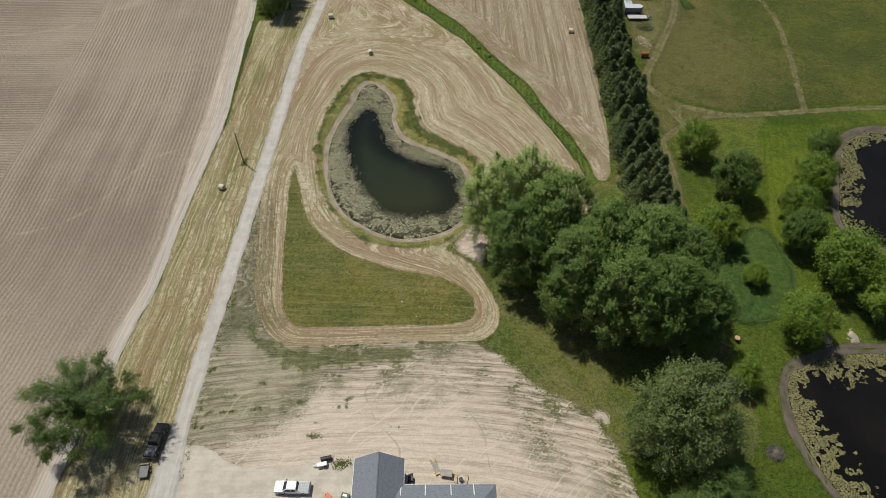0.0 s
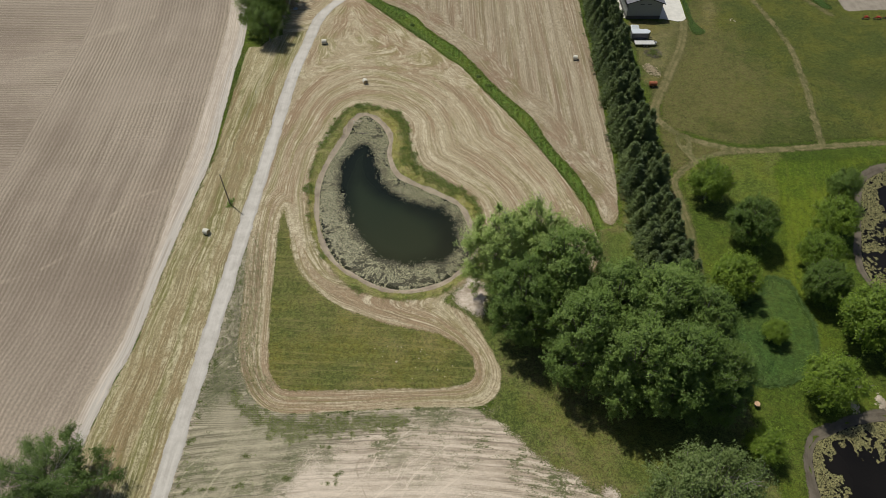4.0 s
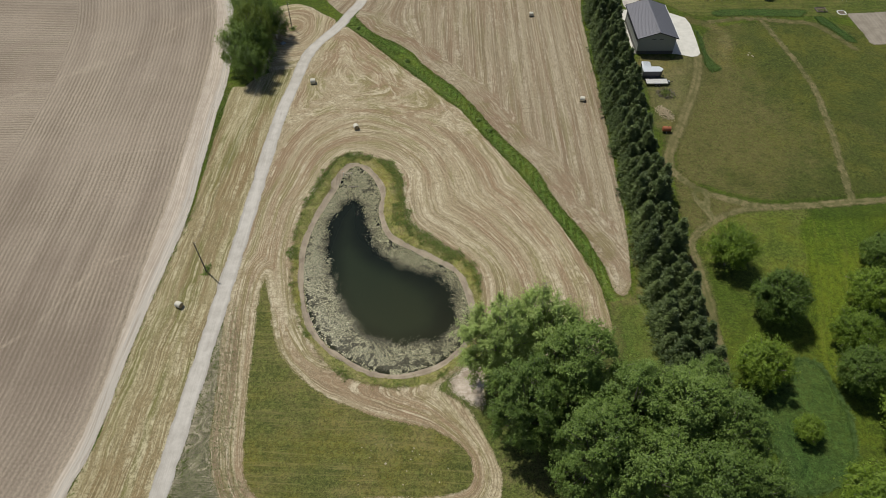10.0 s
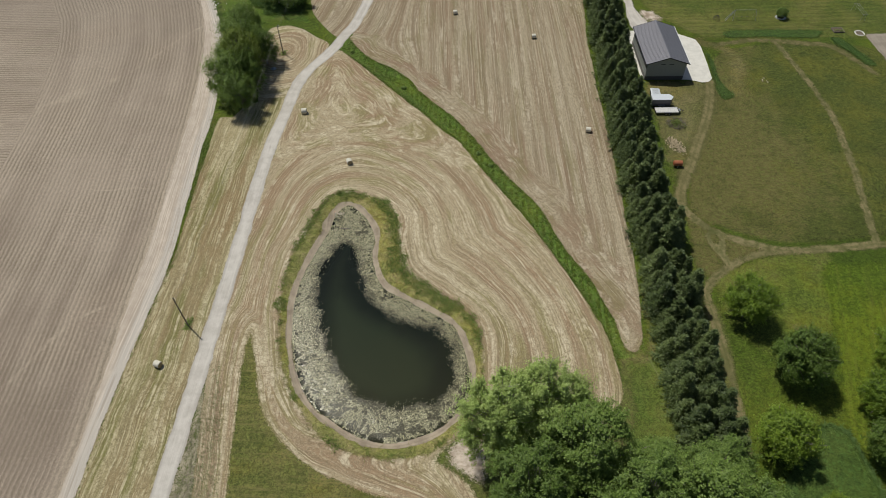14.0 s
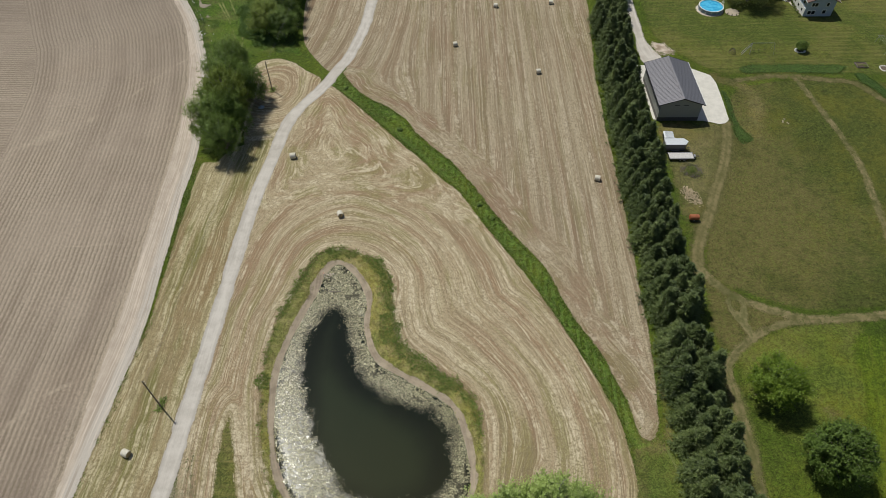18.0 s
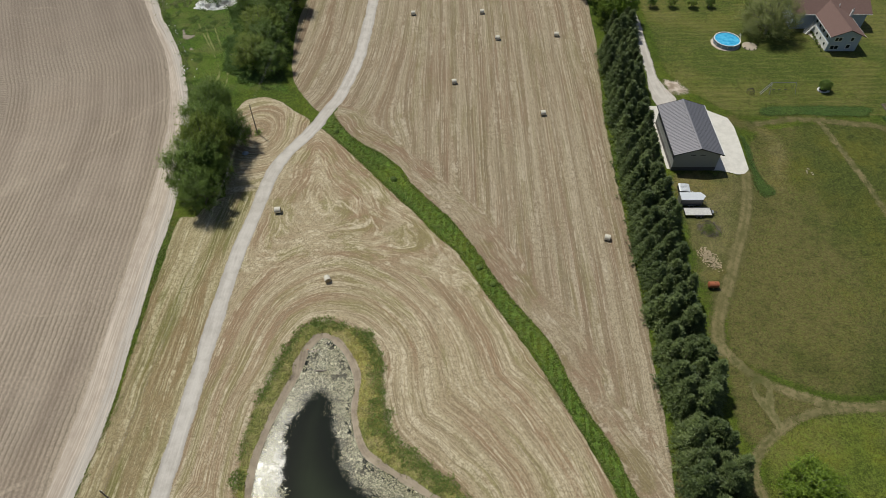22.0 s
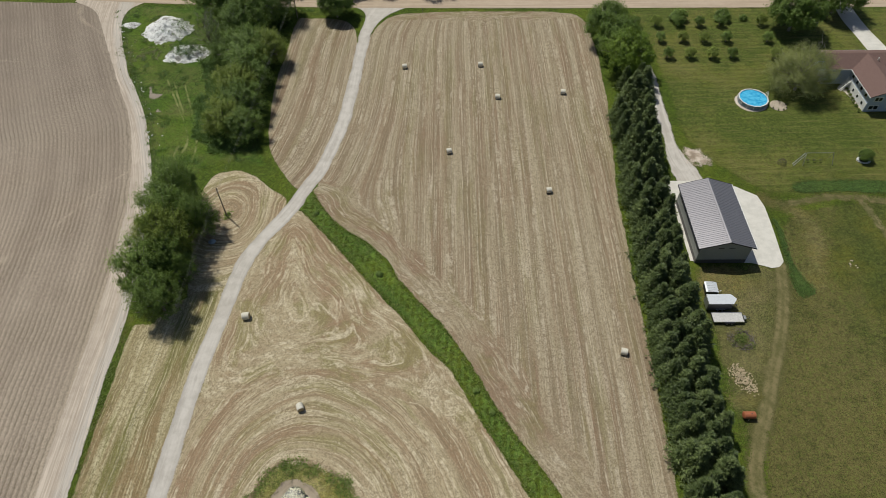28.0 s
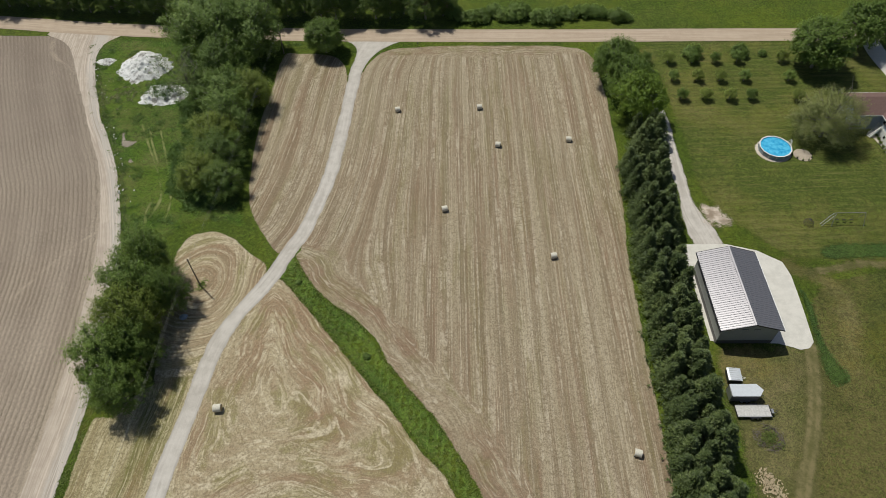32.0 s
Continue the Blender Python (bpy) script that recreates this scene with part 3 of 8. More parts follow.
def spline(pts, closed=False, n=6):
    """Catmull-Rom through the points."""
    p = np.array(pts, float)
    k = len(p)
    out = []
    for i in range(k if closed else k - 1):
        q = [p[(i + j) % k] if closed else p[min(max(i + j, 0), k - 1)] for j in (-1, 0, 1, 2)]
        for t in np.arange(n) / n:
            out.append(0.5 * (2 * q[1] + (q[2] - q[0]) * t + (2 * q[0] - 5 * q[1] + 4 * q[2] - q[3]) * t * t + (3 * q[1] - q[0] - 3 * q[2] + q[3]) * t**3))
    if not closed:
        out.append(p[-1])
    return np.array(out)


def away(line, x, y):
    """Distance from the points to an open line."""
    x, y = np.asarray(x, float), np.asarray(y, float)
    best = np.full(x.shape, 1e18)
    for a, b in zip(line[:-1], line[1:]):
        d = b - a
        t = np.clip(((x - a[0]) * d[0] + (y - a[1]) * d[1]) / max(d @ d, 1e-12), 0, 1)
        best = np.minimum(best, (x - a[0] - t * d[0]) ** 2 + (y - a[1] - t * d[1]) ** 2)
    return np.sqrt(best)


def inside(poly, x, y):
    """Signed distance to a closed outline, positive within."""
    x, y = np.asarray(x, float), np.asarray(y, float)
    odd = np.zeros(x.shape, bool)
    for a, b in zip(poly, np.roll(poly, -1, 0)):
        cut = (a[1] > y) != (b[1] > y)
        with np.errstate(divide="ignore", invalid="ignore"):
            odd ^= cut & (x < (b[0] - a[0]) * (y - a[1]) / (b[1] - a[1] if b[1] != a[1] else 1e-9) + a[0])
    return np.where(odd, 1, -1) * away(np.vstack([poly, poly[:1]]), x, y)


# ---- plan, in metres ----
LANE_LINE = spline([(-41.2, -60), (-41.0, 20), (-40.8, 44), (-40.4, 60), (-39.6, 75), (-39.0, 88), (-37.9, 111), (-36.9, 134), (-35.7, 160), (-33.9, 175), (-31.6, 190), (-25.4, 202), (-22, 210.3), (-19.5, 216.5), (-16.3, 233.3), (-15, 253), (-14.4, 264), (-13.4, 273), (-9.5, 285)])
TRACK_WEST = spline([(-66, -60), (-61.3, 37), (-58.7, 55), (-57.4, 67), (-55.2, 80), (-54.7, 94), (-55.2, 117), (-55.4, 136), (-56.6, 159), (-57.6, 178), (-59.3, 195), (-62.2, 212), (-68.5, 232), (-74.5, 244), (-81.5, 258), (-89.5, 274), (-95.5, 288)])
TRACK_EAST = spline([(-62, -60), (-57.8, 37), (-55.8, 55), (-54.2, 69), (-52.6, 78), (-52.3, 92), (-51.3, 110), (-50, 128), (-50.5, 143), (-51.4, 162), (-51.8, 178), (-54, 198), (-57.6, 213), (-65, 233), (-70.5, 244), (-76, 254), (-84, 274), (-86.5, 288)])
SHORE = spline([(-15.7, 144.5), (-11.8, 141.5), (-9.1, 135.6), (-9.1, 128.9), (-6.7, 122.5), (-1.9, 119), (4.1, 115.4), (7.3, 112.5), (9.4, 106), (9.6, 99), (5, 93.3), (0.3, 91), (-4.4, 90.2), (-9.2, 91.3), (-14.1, 94.2), (-18, 97.5), (-21, 102.6), (-23, 109.8), (-23.9, 117.5), (-23.4, 123.6), (-21.7, 130), (-19.3, 136.8), (-18.2, 141.5)], True)
OPEN = spline([(-16.3, 133.4), (-13.4, 132.2), (-11.7, 126.7), (-7.9, 118.4), (-2.5, 114.5), (3.3, 112.5), (6.6, 108.8), (7.1, 102.5), (5.1, 98.2), (0.2, 96.9), (-4.6, 96.6), (-9.6, 98.3), (-13.6, 103.5), (-17.3, 110.7), (-19.8, 119.5), (-20, 126.8)], True)
BANKLINE = spline([(-16.6, 148.1), (-9, 146.1), (-4.4, 140.7), (-3.5, 132.5), (-2, 126), (4.1, 120.7), (9.4, 116.7), (12.2, 110.9), (11.8, 96.8), (7.4, 91.4), (5, 89.2), (0.3, 87.2), (-6.6, 87.2), (-12.5, 89), (-16.9, 92.1), (-21.7, 98.6), (-25.2, 107.4), (-26.7, 116.9), (-26.7, 127.1), (-24.3, 136), (-20.9, 145)], True)
PLOTLINE = spline([(-30.5, 113), (-31.3, 110), (-31.1, 102), (-29.9, 87.5), (-28.2, 74), (-25.4, 69), (-20.5, 68), (-5.9, 68.2), (6.8, 68.8), (9.6, 72.6), (8.1, 76.6), (2.6, 80.1), (-6.4, 82.3), (-13.4, 85.2), (-19.5, 89), (-25, 95.4), (-28, 104), (-29.5, 109.5)], True, 4)
HAY_EDGE = spline([(-24.4, 203), (-31, 191), (-33.6, 177), (-35.2, 163), (-36.3, 145), (-37.4, 122), (-36.8, 101), (-35.2, 88), (-34.2, 78), (-32, 70.9), (-28.5, 65.9), (-23.1, 63.8), (-11.9, 64.3), (0.5, 65), (9.8, 65), (13.1, 68.1), (13.9, 72.6), (11.5, 78.7), (10, 84), (15, 88), (24, 90), (29.2, 91.2), (33.2, 93.9), (35.6, 97.6), (36.1, 102.4), (35.2, 110.6), (32.5, 118.6), (28.5, 127.7), (22.1, 141.4), (15.7, 152.5), (9.9, 163.5), (4.9, 169.2), (-0.1, 175.9), (-5.4, 182.3), (-11.1, 189.2), (-17.3, 196.6)], True, 4)
NORTH_EDGE = spline([(-21.5, 210.5), (-19, 217.5), (-16.8, 230), (-15.6, 242), (-14.8, 254), (-13.6, 266), (-9.5, 276.5), (-3.5, 280), (8.6, 281), (24, 281), (40, 280.5), (47.6, 277), (49.4, 263.5), (49, 242), (47.8, 227), (46.2, 210), (45.6, 194), (45.2, 183), (44.9, 160), (44.3, 143), (43.5, 125), (42.3, 114), (40.7, 107.4), (38, 107.2), (36.8, 113.9), (34.1, 122.2), (29.1, 132.7), (25.7, 142.8), (19.4, 152.4), (13.1, 164), (8.9, 171.6), (4.7, 176.9), (-0.5, 183.4), (-3.9, 189.2), (-8.5, 194.1), (-13.7, 197.9), (-18.5, 204)], True, 4)
WEST_HAY = spline([(-34.4, 276.7), (-30.1, 278), (-20, 276.5), (-16, 268), (-15.2, 253), (-17, 233), (-20, 217), (-24.5, 209), (-31.9, 219.7), (-34.1, 228), (-35.8, 247), (-35, 262)], True)
CIRCLE = spline([(-45.4, 207), (-44.2, 213), (-39.9, 215.4), (-34.9, 213.8), (-30, 209.5), (-25.8, 204.5), (-30.6, 192), (-34.4, 177), (-38, 176), (-41.5, 180), (-43.5, 190), (-45, 200)], True)
VERGE_EDGE = spline([(-61, -60), (-57.0, 37), (-55, 55), (-53.4, 69), (-51.9, 80), (-51.5, 95), (-50.3, 112), (-48.2, 128), (-47.7, 145), (-49, 160), (-47.6, 171), (-43.5, 179), (-34.2, 181), (-34.8, 165), (-37, 140), (-38.2, 112), (-39.2, 88), (-40, 72), (-40.7, 55), (-41, 44), (-41, 20), (-41.2, -60)], True, 4)
SAND_EDGE = spline([(-40.4, 66), (-31, 68), (-24, 65.5), (-5.6, 66), (2.5, 66.5), (10, 65.5), (14, 62), (20.5, 56), (29.1, 50.4), (32, 44.5), (33.5, 36), (36, 10), (34, -40), (-41, -40), (-41, 20), (-40.9, 44)], True, 4)
POND_B = spline([(67.3, 60), (73.8, 62.2), (83, 62.6), (95, 60), (101, 48), (96, 34), (82, 26), (70, 29), (64.5, 38), (62.2, 46), (62.6, 54), (64.4, 58.4)], True)
POND_C = spline([(111, 124.5), (102.1, 122.4), (97.3, 117.3), (91.5, 104), (88.4, 95), (91, 87), (101, 84), (114, 88), (122, 102), (120, 118)], True)
TYRES = [[(41.2, 107.5), (42.4, 103), (43.2, 99.6)], [(43.2, 107), (44.2, 101.5), (44.6, 97)], [(-63.9, 248.9), (-61.1, 243.4), (-57.5, 236.4), (-54.6, 230.6), (-52.6, 224.4), (-53.4, 219)], [(-61.9, 248), (-59.4, 242), (-56.3, 235.6)], [(-58.9, 247), (-54.9, 237.2), (-51.7, 229), (-50.1, 222.8), (-50, 218.4)], [(-54.4, 223.4), (-54.6, 220.4), (-53.9, 217.6)]]
PATHS = [[(74.6, 187), (72.5, 179.5), (69.3, 171.3), (65.5, 163.8), (62.2, 156.7), (59, 150.7), (57, 146), (56.4, 141)], [(56.4, 143), (58.5, 139), (62.8, 134.6), (72.5, 130.6), (80, 130.3), (94, 131.6), (112, 133), (140, 134)],
         [(97.6, 205.2), (98.9, 195.6), (100.4, 184), (100.8, 172), (98.4, 155), (95.6, 141), (94, 131.6)], [(76, 130.2), (68, 129), (62.6, 126.5), (57.1, 122), (55.6, 118), (55.5, 106), (55, 98), (54, 88)],
         [(62.2, 126.6), (61.3, 129.8), (60.1, 132.3), (59.9, 134.3), (61.1, 135.4), (62.5, 134.5), (62.4, 132.4), (61.5, 130.2)],
         [(82.5, 204), (91, 205.9), (97.4, 205.5), (104.7, 204.1), (111.3, 203), (114.9, 198.5), (119, 190)]]
DITCH = spline([(-21, 204), (-13, 195), (-5, 186), (2.5, 176.5), (9.5, 167.5), (17.5, 152.5), (24, 142), (29, 130), (34, 119), (37, 110)])
WATER = -0.62


def terrain(x, y):
    """Height of the ground: level, with the ponds and the ditch cut into it."""
    x, y = np.asarray(x, float), np.asarray(y, float)
    z = 0.05 * vnoise(x, y, 9.0, 3)
    near = (x > -32) & (x < 18) & (y > 80) & (y < 156)
    if near.any():
        d = inside(SHORE, x[near], y[near])
        rim = np.clip((d + 2.6) / 2.6, 0, 1)
        z[near] = z[near] * (1 - rim) + (WATER + 0.02) * rim * rim * (3 - 2 * rim) - np.clip(d, 0, 4) * 0.35
    for pond in (POND_B, POND_C):
        near = (x > 50) & (x < 130) & (y > 15) & (y < 135)
        if near.any():
            d = inside(pond, x[near], y[near])
            rim = np.clip((d + 2.0) / 2.0, 0, 1)
            z[near] = z[near] * (1 - rim) + (WATER + 0.02) * rim * rim * (3 - 2 * rim) - np.clip(d, 0, 4) * 0.35
    near = (x > -26) & (x < 44) & (y > 100) & (y < 212)
    if near.any():
        z[near] -= 0.55 * np.exp(-((away(DITCH, x[near], y[near]) / 1.7) ** 2))
    return z


def sheet(name, region, box, step, lift, material, lane, label, category, ragged=0.25, lane2=None, pick=None):
    """A sheet of ground cover over the places where region(x, y) is positive, its rim drawn along the outline."""
    x0, x1, y0, y1 = box
    xs, ys = np.arange(x0, x1 + step, step), np.arange(y0, y1 + step, step)
    gx, gy = np.meshgrid(xs, ys)

    def field(a, b):
        return region(a, b) + ragged * (0.7 * vnoise(a, b, 1.7, 5) + 0.6 * vnoise(a, b, 5.0, 6))

    d = field(gx, gy)
    mid = (d[:-1, :-1] + d[1:, :-1] + d[:-1, 1:] + d[1:, 1:]) / 4
    rows, cols = np.nonzero(mid > 0)
    w = len(xs)
    faces = np.stack([rows * w + cols, rows * w + cols + 1, (rows + 1) * w + cols + 1, (rows + 1) * w + cols], 1)
    used, back = np.unique(faces, return_inverse=True)
    faces = back.reshape(faces.shape)
    x, y, d = gx.ravel()[used], gy.ravel()[used], d.ravel()[used]
    count = np.zeros(len(used), int)
    np.add.at(count, faces.ravel(), 1)
    for _ in range(2):
        rim = (count < 4) & (np.abs(d) < 1.6 * step)
        e = 0.05
        gxx = (field(x[rim] + e, y[rim]) - d[rim]) / e
        gyy = (field(x[rim], y[rim] + e) - d[rim]) / e
        g2 = np.maximum(gxx**2 + gyy**2, 0.25)
        x[rim] -= gxx / g2 * d[rim]
        y[rim] -= gyy / g2 * d[rim]
        d[rim] = field(x[rim], y[rim])
    z = terrain(x, y) + lift
    ob = bulk(name, np.stack([x, y, z], 1), faces, material)
    for key, values in (("lane", lane(x, y)), ("edge", np.maximum(d, 0)), ("lane2", (lane2 or lane)(x, y)), ("pick", pick(x, y) if pick else np.full(len(x), 9.0))):
        a = ob.data.attributes.new(key, "FLOAT", "POINT")
        a.data.foreach_set("value", np.asarray(values, dtype=np.float32))
    for p in ob.data.polygons:
        p.use_smooth = True
    return tagged(ob, label, category, kind="structure")


# ---- the land ----
gxs = np.concatenate([[-4000, -2000, -1000, -500, -300, -220], np.arange(-170, 176, 1.2), [220, 300, 500, 1000, 2000, 4000]])
gys = np.concatenate([[-3000, -1500, -600, -200, -80], np.arange(-20, 342, 1.2), [380, 450, 600, 1000, 2000, 4000]])
gx, gy = np.meshgrid(gxs, gys)
w = len(gxs)
ri, ci = np.meshgrid(np.arange(len(gys) - 1), np.arange(w - 1), indexing="ij")
ri, ci = ri.ravel(), ci.ravel()
ground = bulk("ground", np.stack([gx.ravel(), gy.ravel(), terrain(gx.ravel(), gy.ravel())], 1), np.stack([ri * w + ci, ri * w + ci + 1, (ri + 1) * w + ci + 1, (ri + 1) * w + ci], 1), LAWN)
tagged(ground, "wide green grass ground with worn drier patches", "ground", kind="structure")

ROWLINE = np.vstack([TRACK_WEST, [(-112, 322)]])
FIELD = np.vstack([TRACK_WEST, [(-125, 291), (-420, 320), (-420, -60)]])
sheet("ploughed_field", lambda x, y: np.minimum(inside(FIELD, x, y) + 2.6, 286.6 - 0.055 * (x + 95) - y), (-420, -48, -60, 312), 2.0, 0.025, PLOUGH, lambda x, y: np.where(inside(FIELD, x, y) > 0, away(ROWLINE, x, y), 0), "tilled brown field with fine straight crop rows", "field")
TRACK_POLY = np.vstack([TRACK_WEST, TRACK_EAST[::-1]])
sheet("dirt_track", lambda x, y: inside(TRACK_POLY, x, y) + 0.2 + 6.5 * np.exp(-np.clip(287.5 - y, 0, 60) / 3.0), (-104, -49, -20, 290), 0.9, 0.06, TRACK, lambda x, y: away(TRACK_EAST, x, y), "pale sandy dirt track beside the tilled field", "track", 0.15)
sheet("mown_verge", lambda x, y: np.maximum(inside(VERGE_EDGE, x, y), np.minimum(np.minimum(np.where(x > np.interp(y, TRACK_EAST[:, 1], TRACK_EAST[:, 0]), 1, -1) * away(TRACK_EAST, x, y) - np.interp(y, [110, 140, 175], [-0.3, 0.3, 1.5]), -41 - x), 174 - y)), (-60, -33, -20, 184), 0.9, 0.035, VERGE, lambda x, y: away(LANE_LINE, x, y), "mown yellow-green verge with straw swaths", "verge")


def lane_region(x, y):
    return 1.72 + 8.0 * np.exp(-np.clip(284.5 - y, 0, 50) / 3.2) + np.clip((50 - y) / 8, 0, 1) * 0.5 - away(LANE_LINE, x, y)


sheet("green_ditch", lambda x, y: np.minimum(np.minimum(-inside(HAY_EDGE, x, y), -inside(NORTH_EDGE, x, y)) + 0.1, 5.0 - away(DITCH, x, y)), (-26, 44, 102, 210), 0.8, 0.02, VERDANT, lambda x, y: x, "lush green grass strip along a shallow ditch", "grass", 0.2)
TRACKSIDE = lambda x, y: np.minimum(np.where(x > np.interp(y, TRACK_EAST[:, 1], TRACK_EAST[:, 0]), 1, -1) * away(TRACK_EAST, x, y), np.interp(y, [40, 110, 140, 175], [0.5, 0.75, 1.2, 1.7]) - away(TRACK_EAST, x, y))
sheet("green_strip", lambda x, y: np.minimum(TRACKSIDE(x, y), 176 - y), (-64, -44, -20, 178), 0.5, 0.05, ROUGH, lambda x, y: x, "narrow green weedy strip along the track", "grass", 0.3)
sheet("gravel_lane", lane_region, (-46, 6, -20, 285), 0.7, 0.06, LANE, lambda x, y: away(LANE_LINE, x, y), "pale grey gravel farm lane with worn wheel tracks", "road", 0.22)
HIGHWAY_LINE = spline([(-700, 335), (-320, 312), (-160, 299), (-119, 294.4), (-85, 290.2), (-39.3, 287.2), (8.5, 285.8), (58, 285.3), (107, 285), (300, 284), (700, 283)])
sheet("country_road", lambda x, y: 3.05 - away(HIGHWAY_LINE, x, y), (-300, 300, 278, 316), 1.0, 0.07, HIGHWAY, lambda x, y: away(HIGHWAY_LINE, x, y), "worn pinkish tan country road", "road", 0.08)


def hay_region(x, y):
    return np.minimum(np.minimum(inside(HAY_EDGE, x, y), 1.9 - inside(BANKLINE, x, y)), 1.2 - inside(PLOTLINE, x, y))


def hay_lane(x, y):
    plot = -inside(PLOTLINE, x, y) + 1.0
    t = np.clip((y - 86) / 8, 0, 1)
    outer, inner = np.maximum(inside(HAY_EDGE, x, y), 0), np.maximum(np.minimum(-inside(BANKLINE, x, y), plot) * t + plot * (1 - t), 0)
    return 13 * inner / (inner + outer + 0.01) + 0.4 * inner + 0.35 * vnoise(x, y, 16, 21)


def hay_loops(x, y):
    side, arc = inside(HAY_EDGE, x, y), -inside(BANKLINE, x, y) - 15
    return -3.2 * np.log(np.exp(-side / 3.2) + np.exp(-np.clip(arc, -30, 60) / 3.2) + 1e-9) + 1.8 * vnoise(x, y, 13, 23)


sheet("hay_field", hay_region, (-38, 38, 62, 203), 0.8, 0.035, HAY, hay_lane, "cut hay field with curved pale straw swaths round the pond", "field", 0.25, hay_loops, lambda x, y: inside(BANKLINE, x, y) + 15 + np.clip(160 - y, 0, 30))


def north_lane(x, y):
    west = away(LANE_LINE, x, y)
    t = np.clip((west - 5) / 20, 0, 1)
    t = t * t * (3 - 2 * t)
    return west * (1 - t) + (x + 15) * t


def north_head(x, y):
    return np.minimum(away(DITCH, x, y) + 40, 281 - y)


def north_pick(x, y):
    return np.minimum(away(DITCH, x, y) - 8.5, 281 - y - 4.5)


sheet("hay_field", lambda x, y: inside(NORTH_EDGE, x, y), (-20, 52, 105, 284), 0.8, 0.035, HAY_NORTH, north_lane, "cut hay field with long straight straw swaths", "field", 0.25, north_head, north_pick)
sheet("hay_strip", lambda x, y: inside(WEST_HAY, x, y), (-38, -15, 208, 281), 0.8, 0.035, HAY_NORTH, lambda x, y: away(LANE_LINE, x, y), "narrow cut hay strip beside the gravel lane", "field")
sheet("hay_patch", lambda x, y: inside(CIRCLE, x, y), (-48, -24, 174, 218), 0.7, 0.03, HAY, lambda x, y: 0.7 * np.hypot(x + 38.4, (y - 202.5) * 0.85) + 0.8 * vnoise(x, y, 7, 27), "rounded mown hay patch round a utility pole", "field")
sheet("mown_plot", lambda x, y: inside(PLOTLINE, x, y), (-33, 12, 66, 113), 0.8, 0.05, PLOT, lambda x, y: y + 0.06 * x, "green mown grass plot with faint stripes", "lawn")


def sand_lane(x, y):
    return np.hypot(np.maximum(x + 2, 0) * 0.62, y - 8) + 0.0022 * np.minimum(x + 2, 0) ** 2


sheet("sandy_field", lambda x, y: inside(SAND_EDGE, x, y), (-40, 38, -20, 66), 0.8, 0.03, SAND, sand_lane, "bare pale sandy soil with tyre and harrow tracks", "soil", 0.8)
YARD_EDGE = spline([(-40.5, 45), (-36, 45.5), (-30, 42.6), (-22, 42.4), (-14, 42.6), (-10, 41), (-10, 0), (-41, 0), (-41, 30)], True)
sheet("yard_gravel", lambda x, y: inside(YARD_EDGE, x, y), (-42, -8, -4, 47), 0.8, 0.045, YARD, lambda x, y: y, "pale compacted gravel yard", "yard", 0.4)
MEADOW_EDGE = spline([(57.2, 141), (61.2, 157), (67.8, 172), (74.2, 186), (79, 200), (90, 204), (105, 206), (122, 203), (150, 190), (170, 150), (150, 135), (112, 134), (94, 132.6), (80, 131.5), (72.5, 131.8), (63.5, 135.6)], True)
sheet("dry_meadow", lambda x, y: inside(MEADOW_EDGE, x, y), (56, 170, 128, 210), 1.2, 0.02, MEADOW, lambda x, y: x, "dry olive meadow grass", "meadow", 0.5)
ROUGH_EDGE = spline([(10, 83), (14.2, 73), (13.6, 66), (10, 62), (20, 56.5), (29, 51), (33, 45), (52, 44), (54, 62), (52, 80), (54.5, 96), (55, 118), (45, 122), (43, 106), (38, 106.5), (36.5, 98), (30, 90.5), (18, 87.5)], True)
sheet("rough_grass", lambda x, y: inside(ROUGH_EDGE, x, y) + 2.0, (5, 60, 40, 127), 1.0, 0.015, ROUGH, lambda x, y: x, "rough dry grass under and beside the trees", "grass", 0.6)
def weedy_lane(x, y):
    t = np.clip((y - 62) / 10, 0, 1)
    return sand_lane(x, y) * (1 - t) + (away(LANE_LINE, x, y) * 0.5 + 1.5 * vnoise(x, y, 1.5, 81)) * t


WEEDY_EDGE = spline([(-38, 108), (-33, 98), (-31, 84), (-29.6, 74), (-27, 71), (-22, 68), (-10, 67), (0, 66.5), (10, 66.5), (14, 64), (8, 61), (-4, 60), (-12, 58), (-18, 53), (-24, 47), (-30, 44.5), (-42, 44), (-42, 60), (-41, 76), (-40, 92)], True)
sheet("rough_grass", lambda x, y: inside(WEEDY_EDGE, x, y) + 0.8, (-43, 16, 42, 110), 0.8, 0.034, WEEDY, weedy_lane, "grey-green weedy strip beside the lane", "grass", 0.8)
TALL_EDGE = spline([(57.7, 69.2), (61.2, 68.8), (65.4, 69.9), (69.2, 72.3), (71.3, 75.8), (72.8, 82), (72.2, 87), (71.2, 91.6), (67.6, 92.6), (64.8, 88.6), (61, 86), (58, 82), (57.4, 78.4), (58.4, 75), (58.9, 72)], True)
sheet("tall_grass_patch", lambda x, y: inside(TALL_EDGE, x, y), (55, 75, 66, 95), 0.8, 0.2, TALL, lambda x, y: x, "unmown tall dark green grass patch", "grass", 0.2)
for order, line in enumerate(PATHS):
    line = spline(line)
    lo, hi = line.min(0) - 3, line.max(0) + 3
    width = (2.6, 1.6, 1.5, 1.5, 1.0, 1.9)[order]
    sheet("worn_path", lambda x, y: width - away(line, x, y), (lo[0] - 1, hi[0] + 1, lo[1] - 1, hi[1] + 1), 0.7, 0.034 + 0.004 * order, (FAINT, PATHM, PATHM, PATHM, SPUR, FAINT)[order], lambda x, y: away(line, x, y), "worn tan path through the grass", "path", 0.3)
